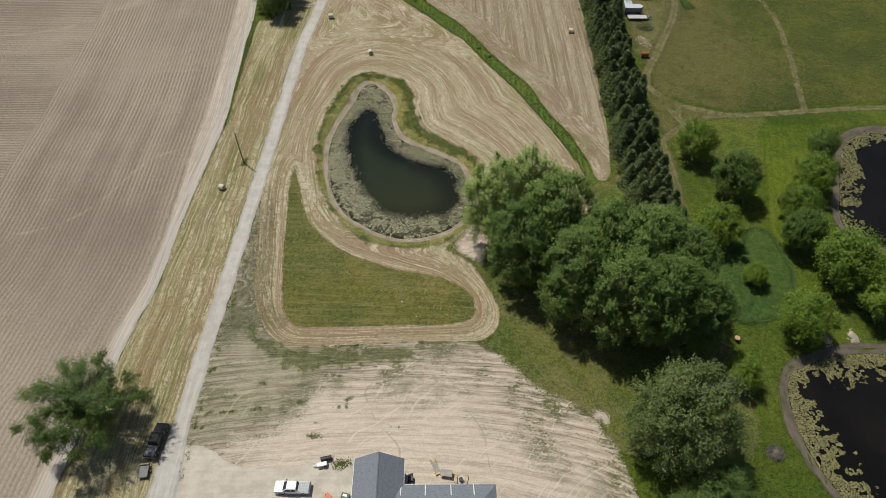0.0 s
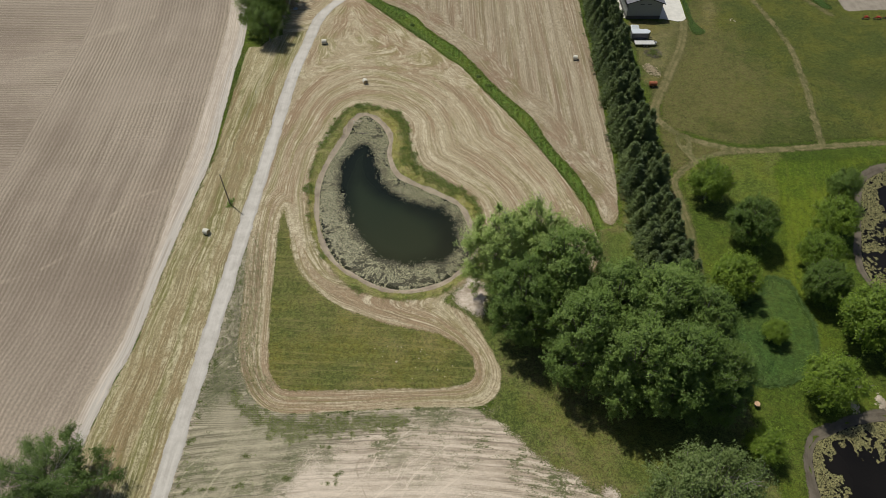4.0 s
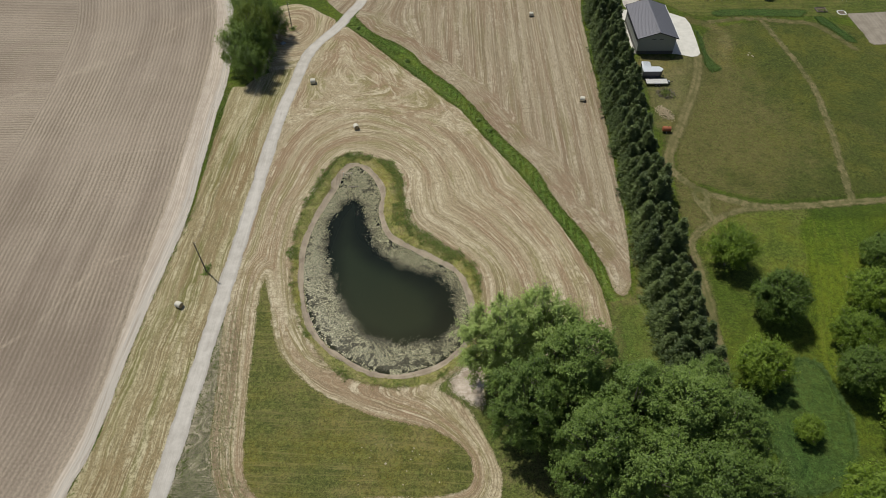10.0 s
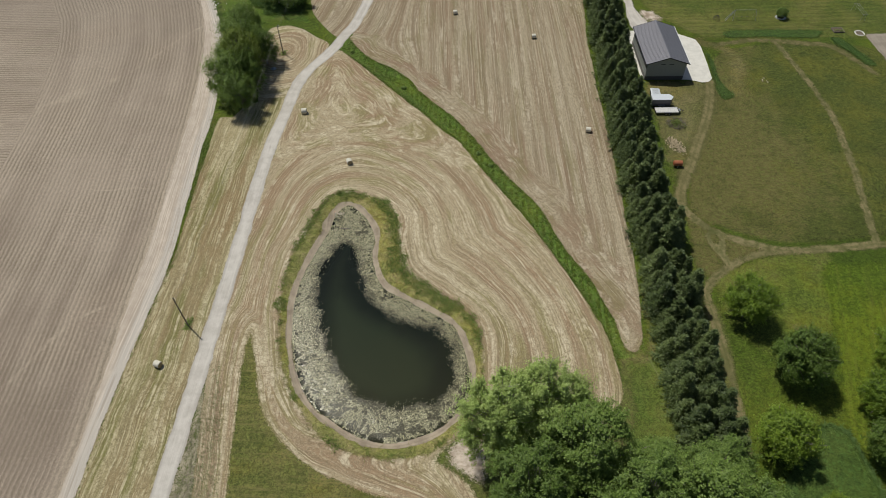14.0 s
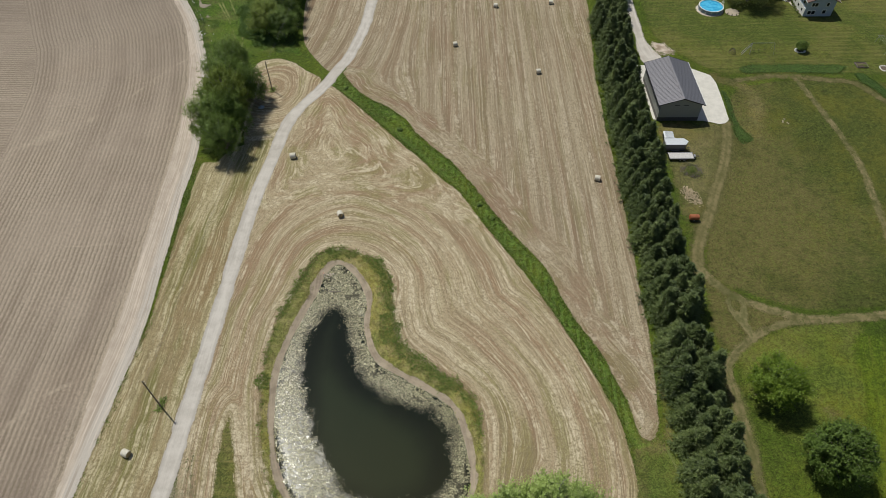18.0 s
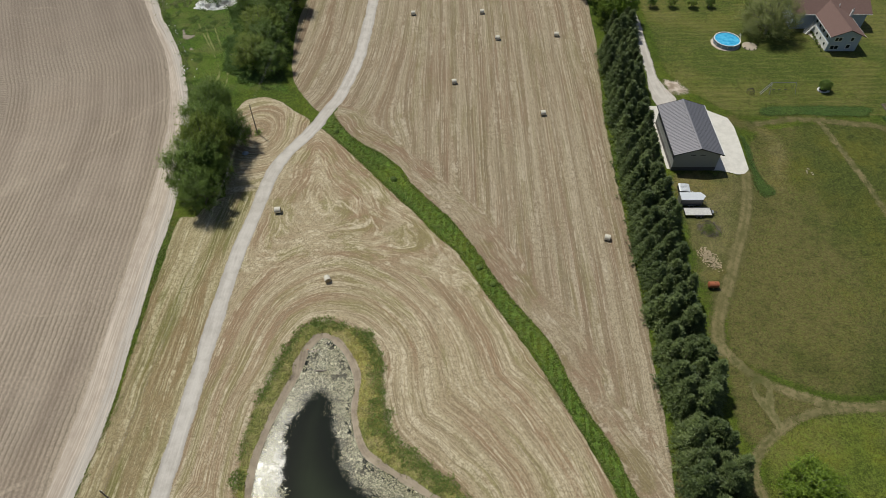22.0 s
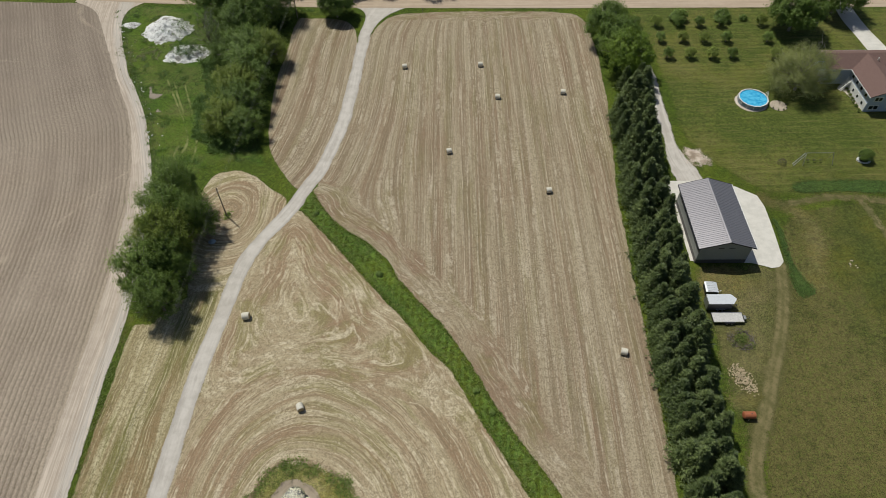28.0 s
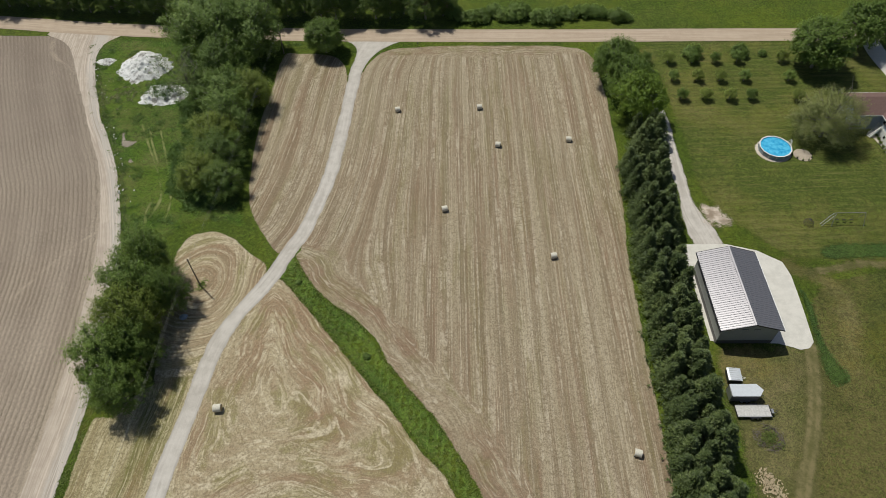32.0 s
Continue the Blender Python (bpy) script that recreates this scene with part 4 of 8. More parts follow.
for line in TYRES:
    line = spline(line)
    lo, hi = line.min(0) - 2, line.max(0) + 2
    sheet("tyre_mark", lambda x, y: 0.36 - away(line, x, y), (lo[0], hi[0], lo[1], hi[1]), 0.25, 0.03, TYRE, lambda x, y: away(line, x, y) + 0.7, "faint pale tyre mark in the grass", "track", 0.2)
SPOT_GRASS = spline([(3, 87), (7.6, 83.4), (11, 79.6), (15.5, 82), (16, 92), (13, 96.5), (9.4, 94.4), (5, 90)], True)
sheet("rough_grass", lambda x, y: inside(SPOT_GRASS, x, y), (1, 18, 77, 99), 0.6, 0.055, ROUGH, lambda x, y: x, "rough dry grass round the bare sand patch", "grass", 0.4)
SPOT = spline([(8.5, 93.6), (11.4, 93), (13.2, 89.4), (12.2, 86), (11, 82.8), (7.4, 84.4), (4.9, 86.7), (5.6, 90)], True)
sheet("sand_patch", lambda x, y: inside(SPOT, x, y), (4, 15, 80, 96), 0.5, 0.07, RUBBLE, lambda x, y: y, "bare pale sand and rubble patch by the pond", "sand", 0.5)
PAD = np.array([(57, 188.4), (69, 187.9), (71.2, 187.2), (72.6, 186.6), (74.3, 186.9), (75.5, 188.2), (76, 195), (76.4, 203), (75.8, 206.4), (71.7, 209.3), (66, 211), (57, 211)])
sheet("concrete_pad", lambda x, y: inside(PAD, x, y), (55, 78, 185, 213), 0.5, 0.1, CONCRETE, lambda x, y: y, "pale concrete apron beside the metal barn", "pavement", 0.0)
DRIVE = spline([(60.6, 262), (61.3, 250), (61.2, 240), (60.8, 230), (61, 220), (62.5, 212), (63.5, 206)])
DRIVE_TOP = spline([(55, 284), (55.6, 278), (58, 268), (60.6, 258), (61.3, 250)])
sheet("gravel_drive", lambda x, y: 1.55 + np.clip((224 - y) / 10, 0, 1) * 1.6 - np.minimum(away(DRIVE, x, y), away(DRIVE_TOP, x, y)), (50, 70, 204, 285), 0.7, 0.05, DRIVEWAY, lambda x, y: away(DRIVE, x, y), "pale gravel driveway along the conifer row", "driveway", 0.3)


YARD_LAWN = spline([(63, 282), (63.5, 262), (64, 240), (65, 222), (78, 207), (84, 206), (110, 206), (140, 208), (160, 240), (160, 281.5), (110, 282)], True, 4)
sheet("yard_lawn", lambda x, y: inside(YARD_LAWN, x, y), (60, 162, 204, 284), 1.2, 0.02, YARDGRASS, lambda x, y: y - 0.03 * x, "mown yard lawn with dry streaks", "lawn", 0.4)
MOW_EDGE = spline([(80, 127), (90, 128), (106, 128.5), (118, 129.5), (118, 126), (100, 124), (93, 118), (88, 104), (85, 92), (80, 86), (74, 86), (70, 92), (74, 104), (77, 116)], True, 4)
sheet("mown_lawn", lambda x, y: inside(MOW_EDGE, x, y), (68, 120, 84, 131), 1.0, 0.022, MOWN, lambda x, y: (x - 0.28 * y) * 1.2, "bright green lawn mown in long stripes", "lawn", 0.5)
STRIPS = []
for edge in ([(85.6, 210.6), (95.5, 211.3), (111.9, 210.7), (111.3, 207.7), (108.6, 206.4), (95.3, 207.2), (84.9, 207.2)], [(113.4, 206.7), (116.1, 206.6), (117.6, 203.5), (121, 194), (118, 194), (115.9, 200), (113.9, 203)], [(77, 200.2), (77.9, 195.7), (77.2, 189.1), (77.9, 184.6), (79.2, 181.1), (76.3, 179.4), (75.3, 182.9), (75.9, 187.3), (76.5, 193.8)]):
    rim = spline(edge, True, 4)
    sheet("tall_grass_patch", lambda x, y: inside(rim, x, y), (rim[:, 0].min() - 1, rim[:, 0].max() + 1, rim[:, 1].min() - 1, rim[:, 1].max() + 1), 0.6, 0.09, TALL, lambda x, y: x, "unmown strip of taller dark green grass", "grass", 0.3)
    STRIPS.append(rim)
WORN_EDGE = spline([(57.5, 187), (57, 166), (57, 150), (60, 150), (66, 160), (72, 172), (77, 182), (75, 187)], True, 4)
sheet("worn_grass", lambda x, y: inside(WORN_EDGE, x, y) + 1.0, (54, 80, 147, 190), 0.9, 0.021, WORN, lambda x, y: x, "dry worn grass beside the parked trailers", "grass", 1.2)
WORN_ARC = spline([(77.5, 179), (81, 186), (83.4, 193), (83.4, 199), (81, 203), (76.5, 205)])
sheet("worn_grass", lambda x, y: 3.4 - away(WORN_ARC, x, y), (72, 89, 174, 210), 0.9, 0.024, WORN, lambda x, y: x, "broad dry worn arc in the grass beside the apron", "grass", 0.8)
PALE_EDGE = spline([(57, 122), (58, 112), (63, 106), (72, 104), (78, 112), (81, 122), (84, 130.5), (74, 130.5), (66, 128), (60, 126)], True, 4)
sheet("pale_lawn", lambda x, y: inside(PALE_EDGE, x, y) + 0.8, (54, 87, 101, 134), 0.9, 0.02, PALELAWN, lambda x, y: x, "lighter yellow-green lawn with dry spots", "lawn", 0.8)
TRIANGLE = spline([(56.8, 123.6), (61, 125.8), (66, 128.2), (71, 130.4), (66, 133.6), (62, 137), (57.6, 142), (56, 136), (55.6, 128)], True, 4)
sheet("dry_meadow", lambda x, y: inside(TRIANGLE, x, y) + 0.8, (53, 74, 120, 145), 0.9, 0.0205, MEADOW, lambda x, y: x, "dry olive grass in the fork of the paths", "meadow", 0.6)
CORNER = spline([(37, 111), (38.6, 105.6), (42.5, 106), (44.4, 118), (46.8, 104), (46.4, 90), (41, 86.5), (35, 88.5), (37, 94.5), (37.6, 103)], True, 4)
sheet("lush_corner", lambda x, y: inside(CORNER, x, y) + 0.5, (32, 50, 84, 121), 0.8, 0.022, CORNERGRASS, lambda x, y: x, "lush green grass between the stubble and the conifers", "grass", 0.7)
BARE_EDGE = spline([(67.8, 113.8), (71.2, 113.2), (74, 111), (70.1, 109.4)], True)
sheet("bare_patch", lambda x, y: inside(BARE_EDGE, x, y), (65, 77, 107, 116), 0.6, 0.026, WORN, lambda x, y: x, "bare brown patch in the lawn", "soil", 0.6)
NW_EDGE = spline([(-58, 212), (-66, 232), (-72, 244), (-78, 256), (-86, 275), (-90, 287), (-50, 284.5), (-20, 283), (-15, 281), (-34, 279), (-37, 262), (-37, 240), (-34, 222), (-26, 209), (-32, 214), (-40, 217), (-46, 215), (-50, 206)], True, 4)
sheet("uneven_grass", lambda x, y: inside(NW_EDGE, x, y), (-92, -12, 202, 289), 1.0, 0.016, NWGRASS, lambda x, y: x, "uneven green field grass with dry patches", "grass", 0.6)
SPOIL = spline([(27, 51.6), (29.4, 52.4), (31.4, 50.8), (31.2, 47.6), (29.8, 46.2), (28.8, 48.4), (27.6, 49.4)], True)
sheet("spoil_patch", lambda x, y: inside(SPOIL, x, y), (25, 34, 44, 55), 0.4, 0.08, RUBBLE, lambda x, y: x, "ragged pale spread of sandy spoil by the trees", "soil", 0.6)
SPILL = spline([(62.4, 222.4), (65.4, 223), (67.8, 221.6), (69.4, 218.6), (69, 216), (65.5, 215.4), (63, 217)], True)
sheet("sand_spill", lambda x, y: inside(SPILL, x, y), (59, 73, 212, 226), 0.5, 0.06, RUBBLE, lambda x, y: y, "pale sand spilled beside the drive", "sand", 1.2)

# ---- ponds ----
def water_material(name, deep, rough, bump):
    s = Nodes(name)
    p = s.pos()
    n = s.noise(p, 1.6, 3, 0.5)
    s.bump(s.math("ADD", n, s.math("MULTIPLY", s.noise(p, 7.0, 2), 0.3)), bump, 0.03)
    s.b.inputs["IOR"].default_value = 1.33
    return s.done(s.mix(s.step(s.noise(p, 0.06, 3), 0.35, 0.7), deep, tuple(v * 1.7 for v in deep)), rough, spec=0.5)


def pond_material():
    """Green-black water, browner over the shallow southern end and paler over its deep middle."""
    s = Nodes("pond_water")
    p = s.pos()
    x, y, _ = s.xyz(p)
    n = s.noise(p, 1.6, 3, 0.5)
    s.bump(s.math("ADD", n, s.math("MULTIPLY", s.noise(p, 7.0, 2), 0.3)), 0.02, 0.03)
    s.b.inputs["IOR"].default_value = 1.33
    south = s.step(s.math("ADD", y, s.math("MULTIPLY", s.noise(p, 0.08, 3), 12.0)), 100.0, 124.0, 1.0, 0.0)
    c = s.mix(south, (0.006, 0.01, 0.0065), (0.03, 0.03, 0.0135))
    c = s.mix(s.step(s.math("ADD", s.attr("edge"), s.math("MULTIPLY", s.noise(p, 0.12, 3), 3.0)), 6.5, 12.0), s.mix(0.4, c, (0.008, 0.011, 0.008)), s.mix(s.math("MULTIPLY", south, 0.6), (0.02, 0.028, 0.015), (0.034, 0.036, 0.0165)))
    return s.done(c, 0.03, spec=0.5)


WATER_OPEN = pond_material()
WATER_DARK = water_material("dark_pond_water", (0.007, 0.006, 0.005), 0.03, 0.03)


def film_material():
    s = Nodes("algae_film")
    p = s.pos()
    v = s.voronoi(p, 1.5)
    n = s.noise(p, 2.2, 5, 0.7)
    c = s.mix(s.step(s.noise(p, 3.2, 5, 0.8), 0.45, 0.65), (0.042, 0.04, 0.022), (0.15, 0.138, 0.082))
    s.b.inputs["IOR"].default_value = 1.33
    c = s.mix(s.step(s.attr("edge"), 0.0, 0.7, 0.5, 0.0), c, (0.05, 0.048, 0.042))
    s.bump(s.math("ADD", s.math("MULTIPLY", s.noise(p, 5.0, 4, 0.75), 0.8), v), 0.12, 0.03)
    s.feather(1.6)
    return s.done(c, s.step(n, 0.35, 0.65, 0.14, 0.27), spec=0.9)


FILM = film_material()
sheet("pond_bank", lambda x, y: np.minimum(inside(BANKLINE, x, y), 0.9 - inside(SHORE, x, y)), (-29, 15, 84, 151), 0.5, 0.05, BANK, lambda x, y: -inside(SHORE, x, y), "grassy pond bank with tall weeds", "bank", 0.15)
sheet("pond_shore", lambda x, y: 0.78 - np.abs(inside(SHORE, x, y) + 0.36), (-29, 15, 84, 151), 0.4, 0.08, MUD, lambda x, y: -inside(SHORE, x, y), "narrow bare muddy pond shore", "shore", 0.3)
INLET = spline([(-20.6, 139), (-19.2, 141.4), (-17.4, 141.2), (-17.2, 138.4), (-18.6, 136.2), (-20.2, 136.6)], True)
sheet("mud_patch", lambda x, y: inside(INLET, x, y), (-23, -15, 133, 144), 0.4, 0.1, MUD, lambda x, y: x, "bare reddish mud at the pond inlet", "mud", 0.2)
pond = sheet("pond_water", lambda x, y: inside(SHORE, x, y) + 0.3, (-27, 13, 87, 148), 1.0, 0, WATER_OPEN, lambda x, y: x, "dark green still pond water", "water", 0)
film = sheet("algae_film", lambda x, y: np.minimum(inside(SHORE, x, y), -inside(OPEN, x, y) + 0.9 + 0.5 * vnoise(x, y, 0.9, 8) + 0.5 * vnoise(x, y, 2.3, 18)), (-27, 13, 87, 148), 0.45, 0, FILM, lambda x, y: x, "shiny scum of floating algae round the open water", "algae", 0.5)
water_b = sheet("pond_water", lambda x, y: inside(POND_B, x, y) + 0.3, (58, 105, 22, 66), 1.2, 0, WATER_DARK, lambda x, y: x, "almost black pond water", "water", 0)
water_c = sheet("pond_water", lambda x, y: inside(POND_C, x, y) + 0.3, (84, 126, 80, 128), 1.2, 0, WATER_DARK, lambda x, y: x, "almost black pond water", "water", 0)
for ob, z in ((pond, WATER), (film, WATER + 0.006), (water_b, WATER), (water_c, WATER)):
    flat = np.empty(len(ob.data.vertices) * 3, np.float32)
    ob.data.vertices.foreach_get("co", flat)
    flat[2::3] = z
    ob.data.vertices.foreach_set("co", flat)
for line, box in ((POND_B, (58, 105, 22, 66)), (POND_C, (84, 126, 80, 128))):
    sheet("pond_shore", lambda x, y: 1.35 - np.abs(inside(line, x, y) + 0.55), box, 0.6, 0.04, MUD_GREY, lambda x, y: -inside(line, x, y), "grey-brown muddy pond shore", "shore", 0.35)


def scatter_in(rng, test, box, n):
    """n random places where test(x, y) is positive."""
    out = np.zeros((0, 2))
    while len(out) < n:
        p = rng.uniform((box[0], box[2]), (box[1], box[3]), (n * 2, 2))
        out = np.vstack([out, p[test(p[:, 0], p[:, 1]) > 0]])
    return out[:n]


def flakes(name, rng, places, z, size, material, label, category):
    """Irregular flat pads that float on water."""
    n = len(places)
    a = np.linspace(0, 2 * np.pi, 6, endpoint=False)[None] + rng.uniform(0, 6.3, (n, 1))
    r = size * rng.lognormal(-0.2, 0.5, (n, 1)) * rng.uniform(0.55, 1.15, (n, 6))
    sq = rng.uniform(0.55, 1.0, (n, 1))
    x, y = places[:, :1] + np.cos(a) * r, places[:, 1:] + np.sin(a) * r * sq
    zz = z + rng.uniform(0.002, 0.03, (n, 1)) + rng.normal(0, 0.012, (n, 6))
    ob = bulk(name, np.stack([x, y, np.broadcast_to(zz, x.shape)], 2).reshape(-1, 3), np.arange(n * 6).reshape(n, 6), material)
    return tagged(ob, label, category, kind="stuff")


def pad_material(name, a, b, c, gloss=0.5):
    s = Nodes(name)
    f = s.math("ADD", s.math("MULTIPLY", s.island(), 0.8), s.math("MULTIPLY", s.noise(s.pos(), 3.0), 0.2))
    return s.done(s.ramp(f, (0.1, a), (0.6, b), (0.95, c)), gloss, spec=0.5)


PADS = pad_material("algae_mats", (0.1, 0.094, 0.05), (0.27, 0.252, 0.138), (0.52, 0.49, 0.28), 0.27)
PADS_YELLOW = pad_material("yellow_algae_mats", (0.1, 0.093, 0.03), (0.225, 0.205, 0.08), (0.35, 0.32, 0.145))
rng = np.random.default_rng(5)
ring = lambda x, y: np.minimum(inside(SHORE, x, y) - 0.15, -inside(OPEN, x, y) - 0.5 + 0.9 * vnoise(x, y, 2.0, 4) + 1.5 * vnoise(x * 7, y * 7, 0.31, 44)) * (0.8 * vnoise(x, y, 2.4, 9) + 1.0 * vnoise(x, y, 0.8, 19) + 0.8 * vnoise(x, y, 0.33, 29) + 0.45 * np.clip((y - 98) / 12, -1, 1) > -0.35)
flakes("algae_mats", rng, scatter_in(rng, ring, (-25, 11, 88, 147), 66000), WATER + 0.008, 0.06, PADS, "broken pale mats of floating algae round the pond", "algae")
crumbs = lambda x, y: np.minimum(inside(SHORE, x, y) - 0.1, 1.4 - np.abs(inside(OPEN, x, y) + 0.6) + 1.2 * vnoise(x, y, 0.5, 46))
flakes("algae_mats", rng, scatter_in(rng, crumbs, (-25, 11, 88, 147), 5000), WATER + 0.008, 0.05, PADS, "loose crumbs of algae at the edge of the open water", "algae")
rim_b = lambda x, y: np.minimum(inside(POND_B, x, y) - 0.2, 4.6 - inside(POND_B, x, y) + 3.0 * vnoise(x, y, 5, 4) + 3.2 * vnoise(x, y, 1.1, 74)) * (0.9 * vnoise(x, y, 2.6, 9) + 0.8 * vnoise(x, y, 0.9, 29) + 0.7 * vnoise(x, y, 0.4, 59) + 0.25 * (4 - inside(POND_B, x, y)) > -0.3)
flakes("algae_mats", rng, scatter_in(rng, rim_b, (60, 103, 24, 64), 60000), WATER + 0.008, 0.07, PADS_YELLOW, "yellow mats of floating algae along the pond edge", "algae")
rim_c = lambda x, y: np.minimum(inside(POND_C, x, y) - 0.2, 3.0 - inside(POND_C, x, y) + 3.5 * vnoise(x, y, 5, 14)) * (0.9 * vnoise(x, y, 2.2, 39) + 0.8 * vnoise(x, y, 0.9, 49) + 0.7 * vnoise(x, y, 0.4, 69) + 0.2 * (3 - inside(POND_C, x, y)) > -0.2)
flakes("algae_mats", rng, scatter_in(rng, rim_c, (86, 124, 82, 126), 26000), WATER + 0.008, 0.07, PADS_YELLOW, "yellow mats of floating algae along the pond edge", "algae")


# ---- plants ----
def leaves(rng, centres, radii, per, size, droop=0.0):
    """Many small folded leaf sprays round clump centres: vertex and face arrays."""
    n = len(centres) * per
    c = np.repeat(centres, per, 0)
    r = np.repeat(radii, per)[:, None]
    d = rng.normal(0, 1, (n, 3))
    d /= np.linalg.norm(d, axis=1, keepdims=True)
    p = c + d * r * rng.uniform(0.25, 1.0, (n, 1)) ** 0.6 * np.array([1, 1, 0.75])
    normal = d * 0.55 + rng.normal(0, 0.5, (n, 3)) + np.array([0, 0, 0.9])
    normal /= np.linalg.norm(normal, axis=1, keepdims=True)
    t = np.cross(normal, rng.normal(0, 1, (n, 3)))
    t /= np.linalg.norm(t, axis=1, keepdims=True)
    b = np.cross(normal, t)
    s = size * rng.uniform(0.6, 1.35, (n, 1))
    down = np.array([0, 0, -droop])
    v = np.stack([p - t * s * 0.5, p + b * s * 0.3 + normal * s * 0.06, p + t * s * 0.5 + down * s, p - b * s * 0.3 + normal * s * 0.06], 1)
    return v.reshape(-1, 3), np.arange(n * 4).reshape(n, 4)


def tube(points, radii, sides=6):
    """A tapered limb along the points: lists of vertices and faces."""
    verts, faces = [], []
    for i, (p, r) in enumerate(zip(points, radii)):
        p = Vector(p)
        ahead = (Vector(points[min(i + 1, len(points) - 1)]) - Vector(points[max(i - 1, 0)])).normalized()
        u = ahead.orthogonal().normalized()
        v = ahead.cross(u)
        for k in range(sides):
            a = 2 * math.pi * k / sides
            verts.append(tuple(p + (u * math.cos(a) + v * math.sin(a)) * r))
        if i:
            for k in range(sides):
                a, b = (i - 1) * sides + k, (i - 1) * sides + (k + 1) % sides
                faces.append((a, b, b + sides, a + sides))
    faces.append(tuple(range(len(verts) - sides, len(verts))))
    return verts, faces


def join(pieces):
    verts, faces = [], []
    for v, f in pieces:
        k = len(verts)
        verts += [tuple(p) for p in v]
        faces += [tuple(i + k for i in q) for q in f]
    return verts, faces


def make_tree(seed, name, height, width, leaf, total, leafmat, label, base=0.15, boughs=70, plume=0.16, ragged=0.14, lift=0.6, bare=0, gaps=0.0):
    """A broad-leaved tree at the origin: trunk, limbs to every bough, and a crown of leafy twigs that fan out of the boughs."""
    rng = np.random.default_rng(seed)
    root = thing(name, Matrix(), label, "tree")
    k = np.arange(boughs)
    up = 1 - 1.62 * (k + 0.5) / boughs
    a = k * 2.39996 + rng.normal(0, 0.25, boughs)
    flat = np.sqrt(1 - up * up)
    way = np.stack([flat * np.cos(a), flat * np.sin(a), up], 1)
    low = height * base
    mid = low + (height - low) * 0.42
    swell = 1 + ragged * rng.normal(0, 1, boughs) + ragged * 0.8 * vnoise(way[:, 0] * 2 + 5, way[:, 1] * 2 + way[:, 2], 1.0, seed)
    reach = np.where(rng.random(boughs) < 0.26, rng.uniform(0.4, 0.7, boughs), np.minimum(swell, np.where(up > 0.6, 1.04, 1.2))) * (1 - plume * 0.9)
    centre = way * reach[:, None] * np.stack([np.full(boughs, width / 2), np.full(boughs, width / 2), np.where(up > 0, height - mid, mid - low)], 1)
    centre[:, 2] = np.maximum(centre[:, 2] + mid, width * plume * 0.45)
    length = width * plume * rng.uniform(0.7, 1.35, boughs)
    ahead = way + np.array([0, 0, lift]) + rng.normal(0, 0.25, (boughs, 3))
    ahead /= np.linalg.norm(ahead, axis=1, keepdims=True)
    limbs = [tube([(0, 0, -0.1), (0.1, 0.05, low + height * 0.06), (0.05, -0.08, height * 0.4), (centre[0, 0] * 0.5, centre[0, 1] * 0.5, height * 0.8)], [width * 0.026 + 0.05, width * 0.021, width * 0.014, 0.04])]
    for i in range(boughs):
        c, tip = centre[i], centre[i] + ahead[i] * length[i] * 0.6
        z0 = min(low + (c[2] - low) * rng.uniform(0.25, 0.6), c[2]) if c[2] > low else c[2] * 0.9
        girth = min(width, 12) * (0.009 if i % 4 == 0 else 0.0045)
        limbs.append(tube([(0.05, 0, z0), (c[0] * 0.5, c[1] * 0.5, z0 + (c[2] - z0) * 0.55), tuple(c), tuple(tip)], [girth, girth * 0.8, girth * 0.5, 0.012], 4))
    for i in range(bare):
        c, d = centre[i], way[i] * 0.4 + rng.normal(0, 0.35, 3) + np.array([0, 0, 0.9])
        tip = c + d * width * 0.17
        limbs.append(tube([tuple(c), tuple((c + tip) / 2 + rng.normal(0, 0.25, 3)), tuple(tip)], [width * 0.005, width * 0.003, 0.01], 4))
        for _ in range(5):
            q = c + (tip - c) * rng.uniform(0.4, 1)
            limbs.append(tube([tuple(q), tuple(q + rng.normal(0, 0.5, 3) + d * 0.5)], [0.03, 0.01], 3))
    part("trunk", join(limbs), BARK, root)
    keep = np.nonzero(rng.random(boughs) >= gaps)[0]
    fan = 20
    n = max(3, int(total / len(keep) / fan))
    ids = np.repeat(keep, fan)
    run = ahead[ids] + rng.normal(0, 0.52, (len(ids), 3))
    run /= np.linalg.norm(run, axis=1, keepdims=True)
    span = (length[ids] * rng.uniform(0.6, 1.3, len(ids)))[:, None]
    start = centre[ids] - ahead[ids] * length[ids][:, None] * 0.45 + rng.normal(0, 1, (len(ids), 3)) * length[ids][:, None] * 0.14
    m = len(ids) * n
    t = rng.uniform(0.1, 1, (m, 1)) ** 0.8
    size = np.repeat(span, n, 0)
    p = np.repeat(start, n, 0) + np.repeat(run, n, 0) * size * t + rng.normal(0, 1, (m, 3)) * size * (0.13 - 0.06 * t)
    normal = np.repeat(run, n, 0) * 0.4 + np.repeat(way[ids], n, 0) * 0.35 + rng.normal(0, 0.42, (m, 3)) + np.array([0, 0, 0.6])
    normal /= np.linalg.norm(normal, axis=1, keepdims=True)
    u = np.cross(normal, np.repeat(run, n, 0) + rng.normal(0, 0.8, (m, 3)))
    u /= np.linalg.norm(u, axis=1, keepdims=True)
    w = np.cross(normal, u)
    q = leaf * rng.uniform(0.55, 1.4, (m, 1))
    v = np.stack([p - u * q * 0.5, p + w * q * 0.32 + normal * q * 0.08, p + u * q * 0.5 - np.array([0, 0, 0.12]) * q, p - w * q * 0.32 + normal * q * 0.08], 1)
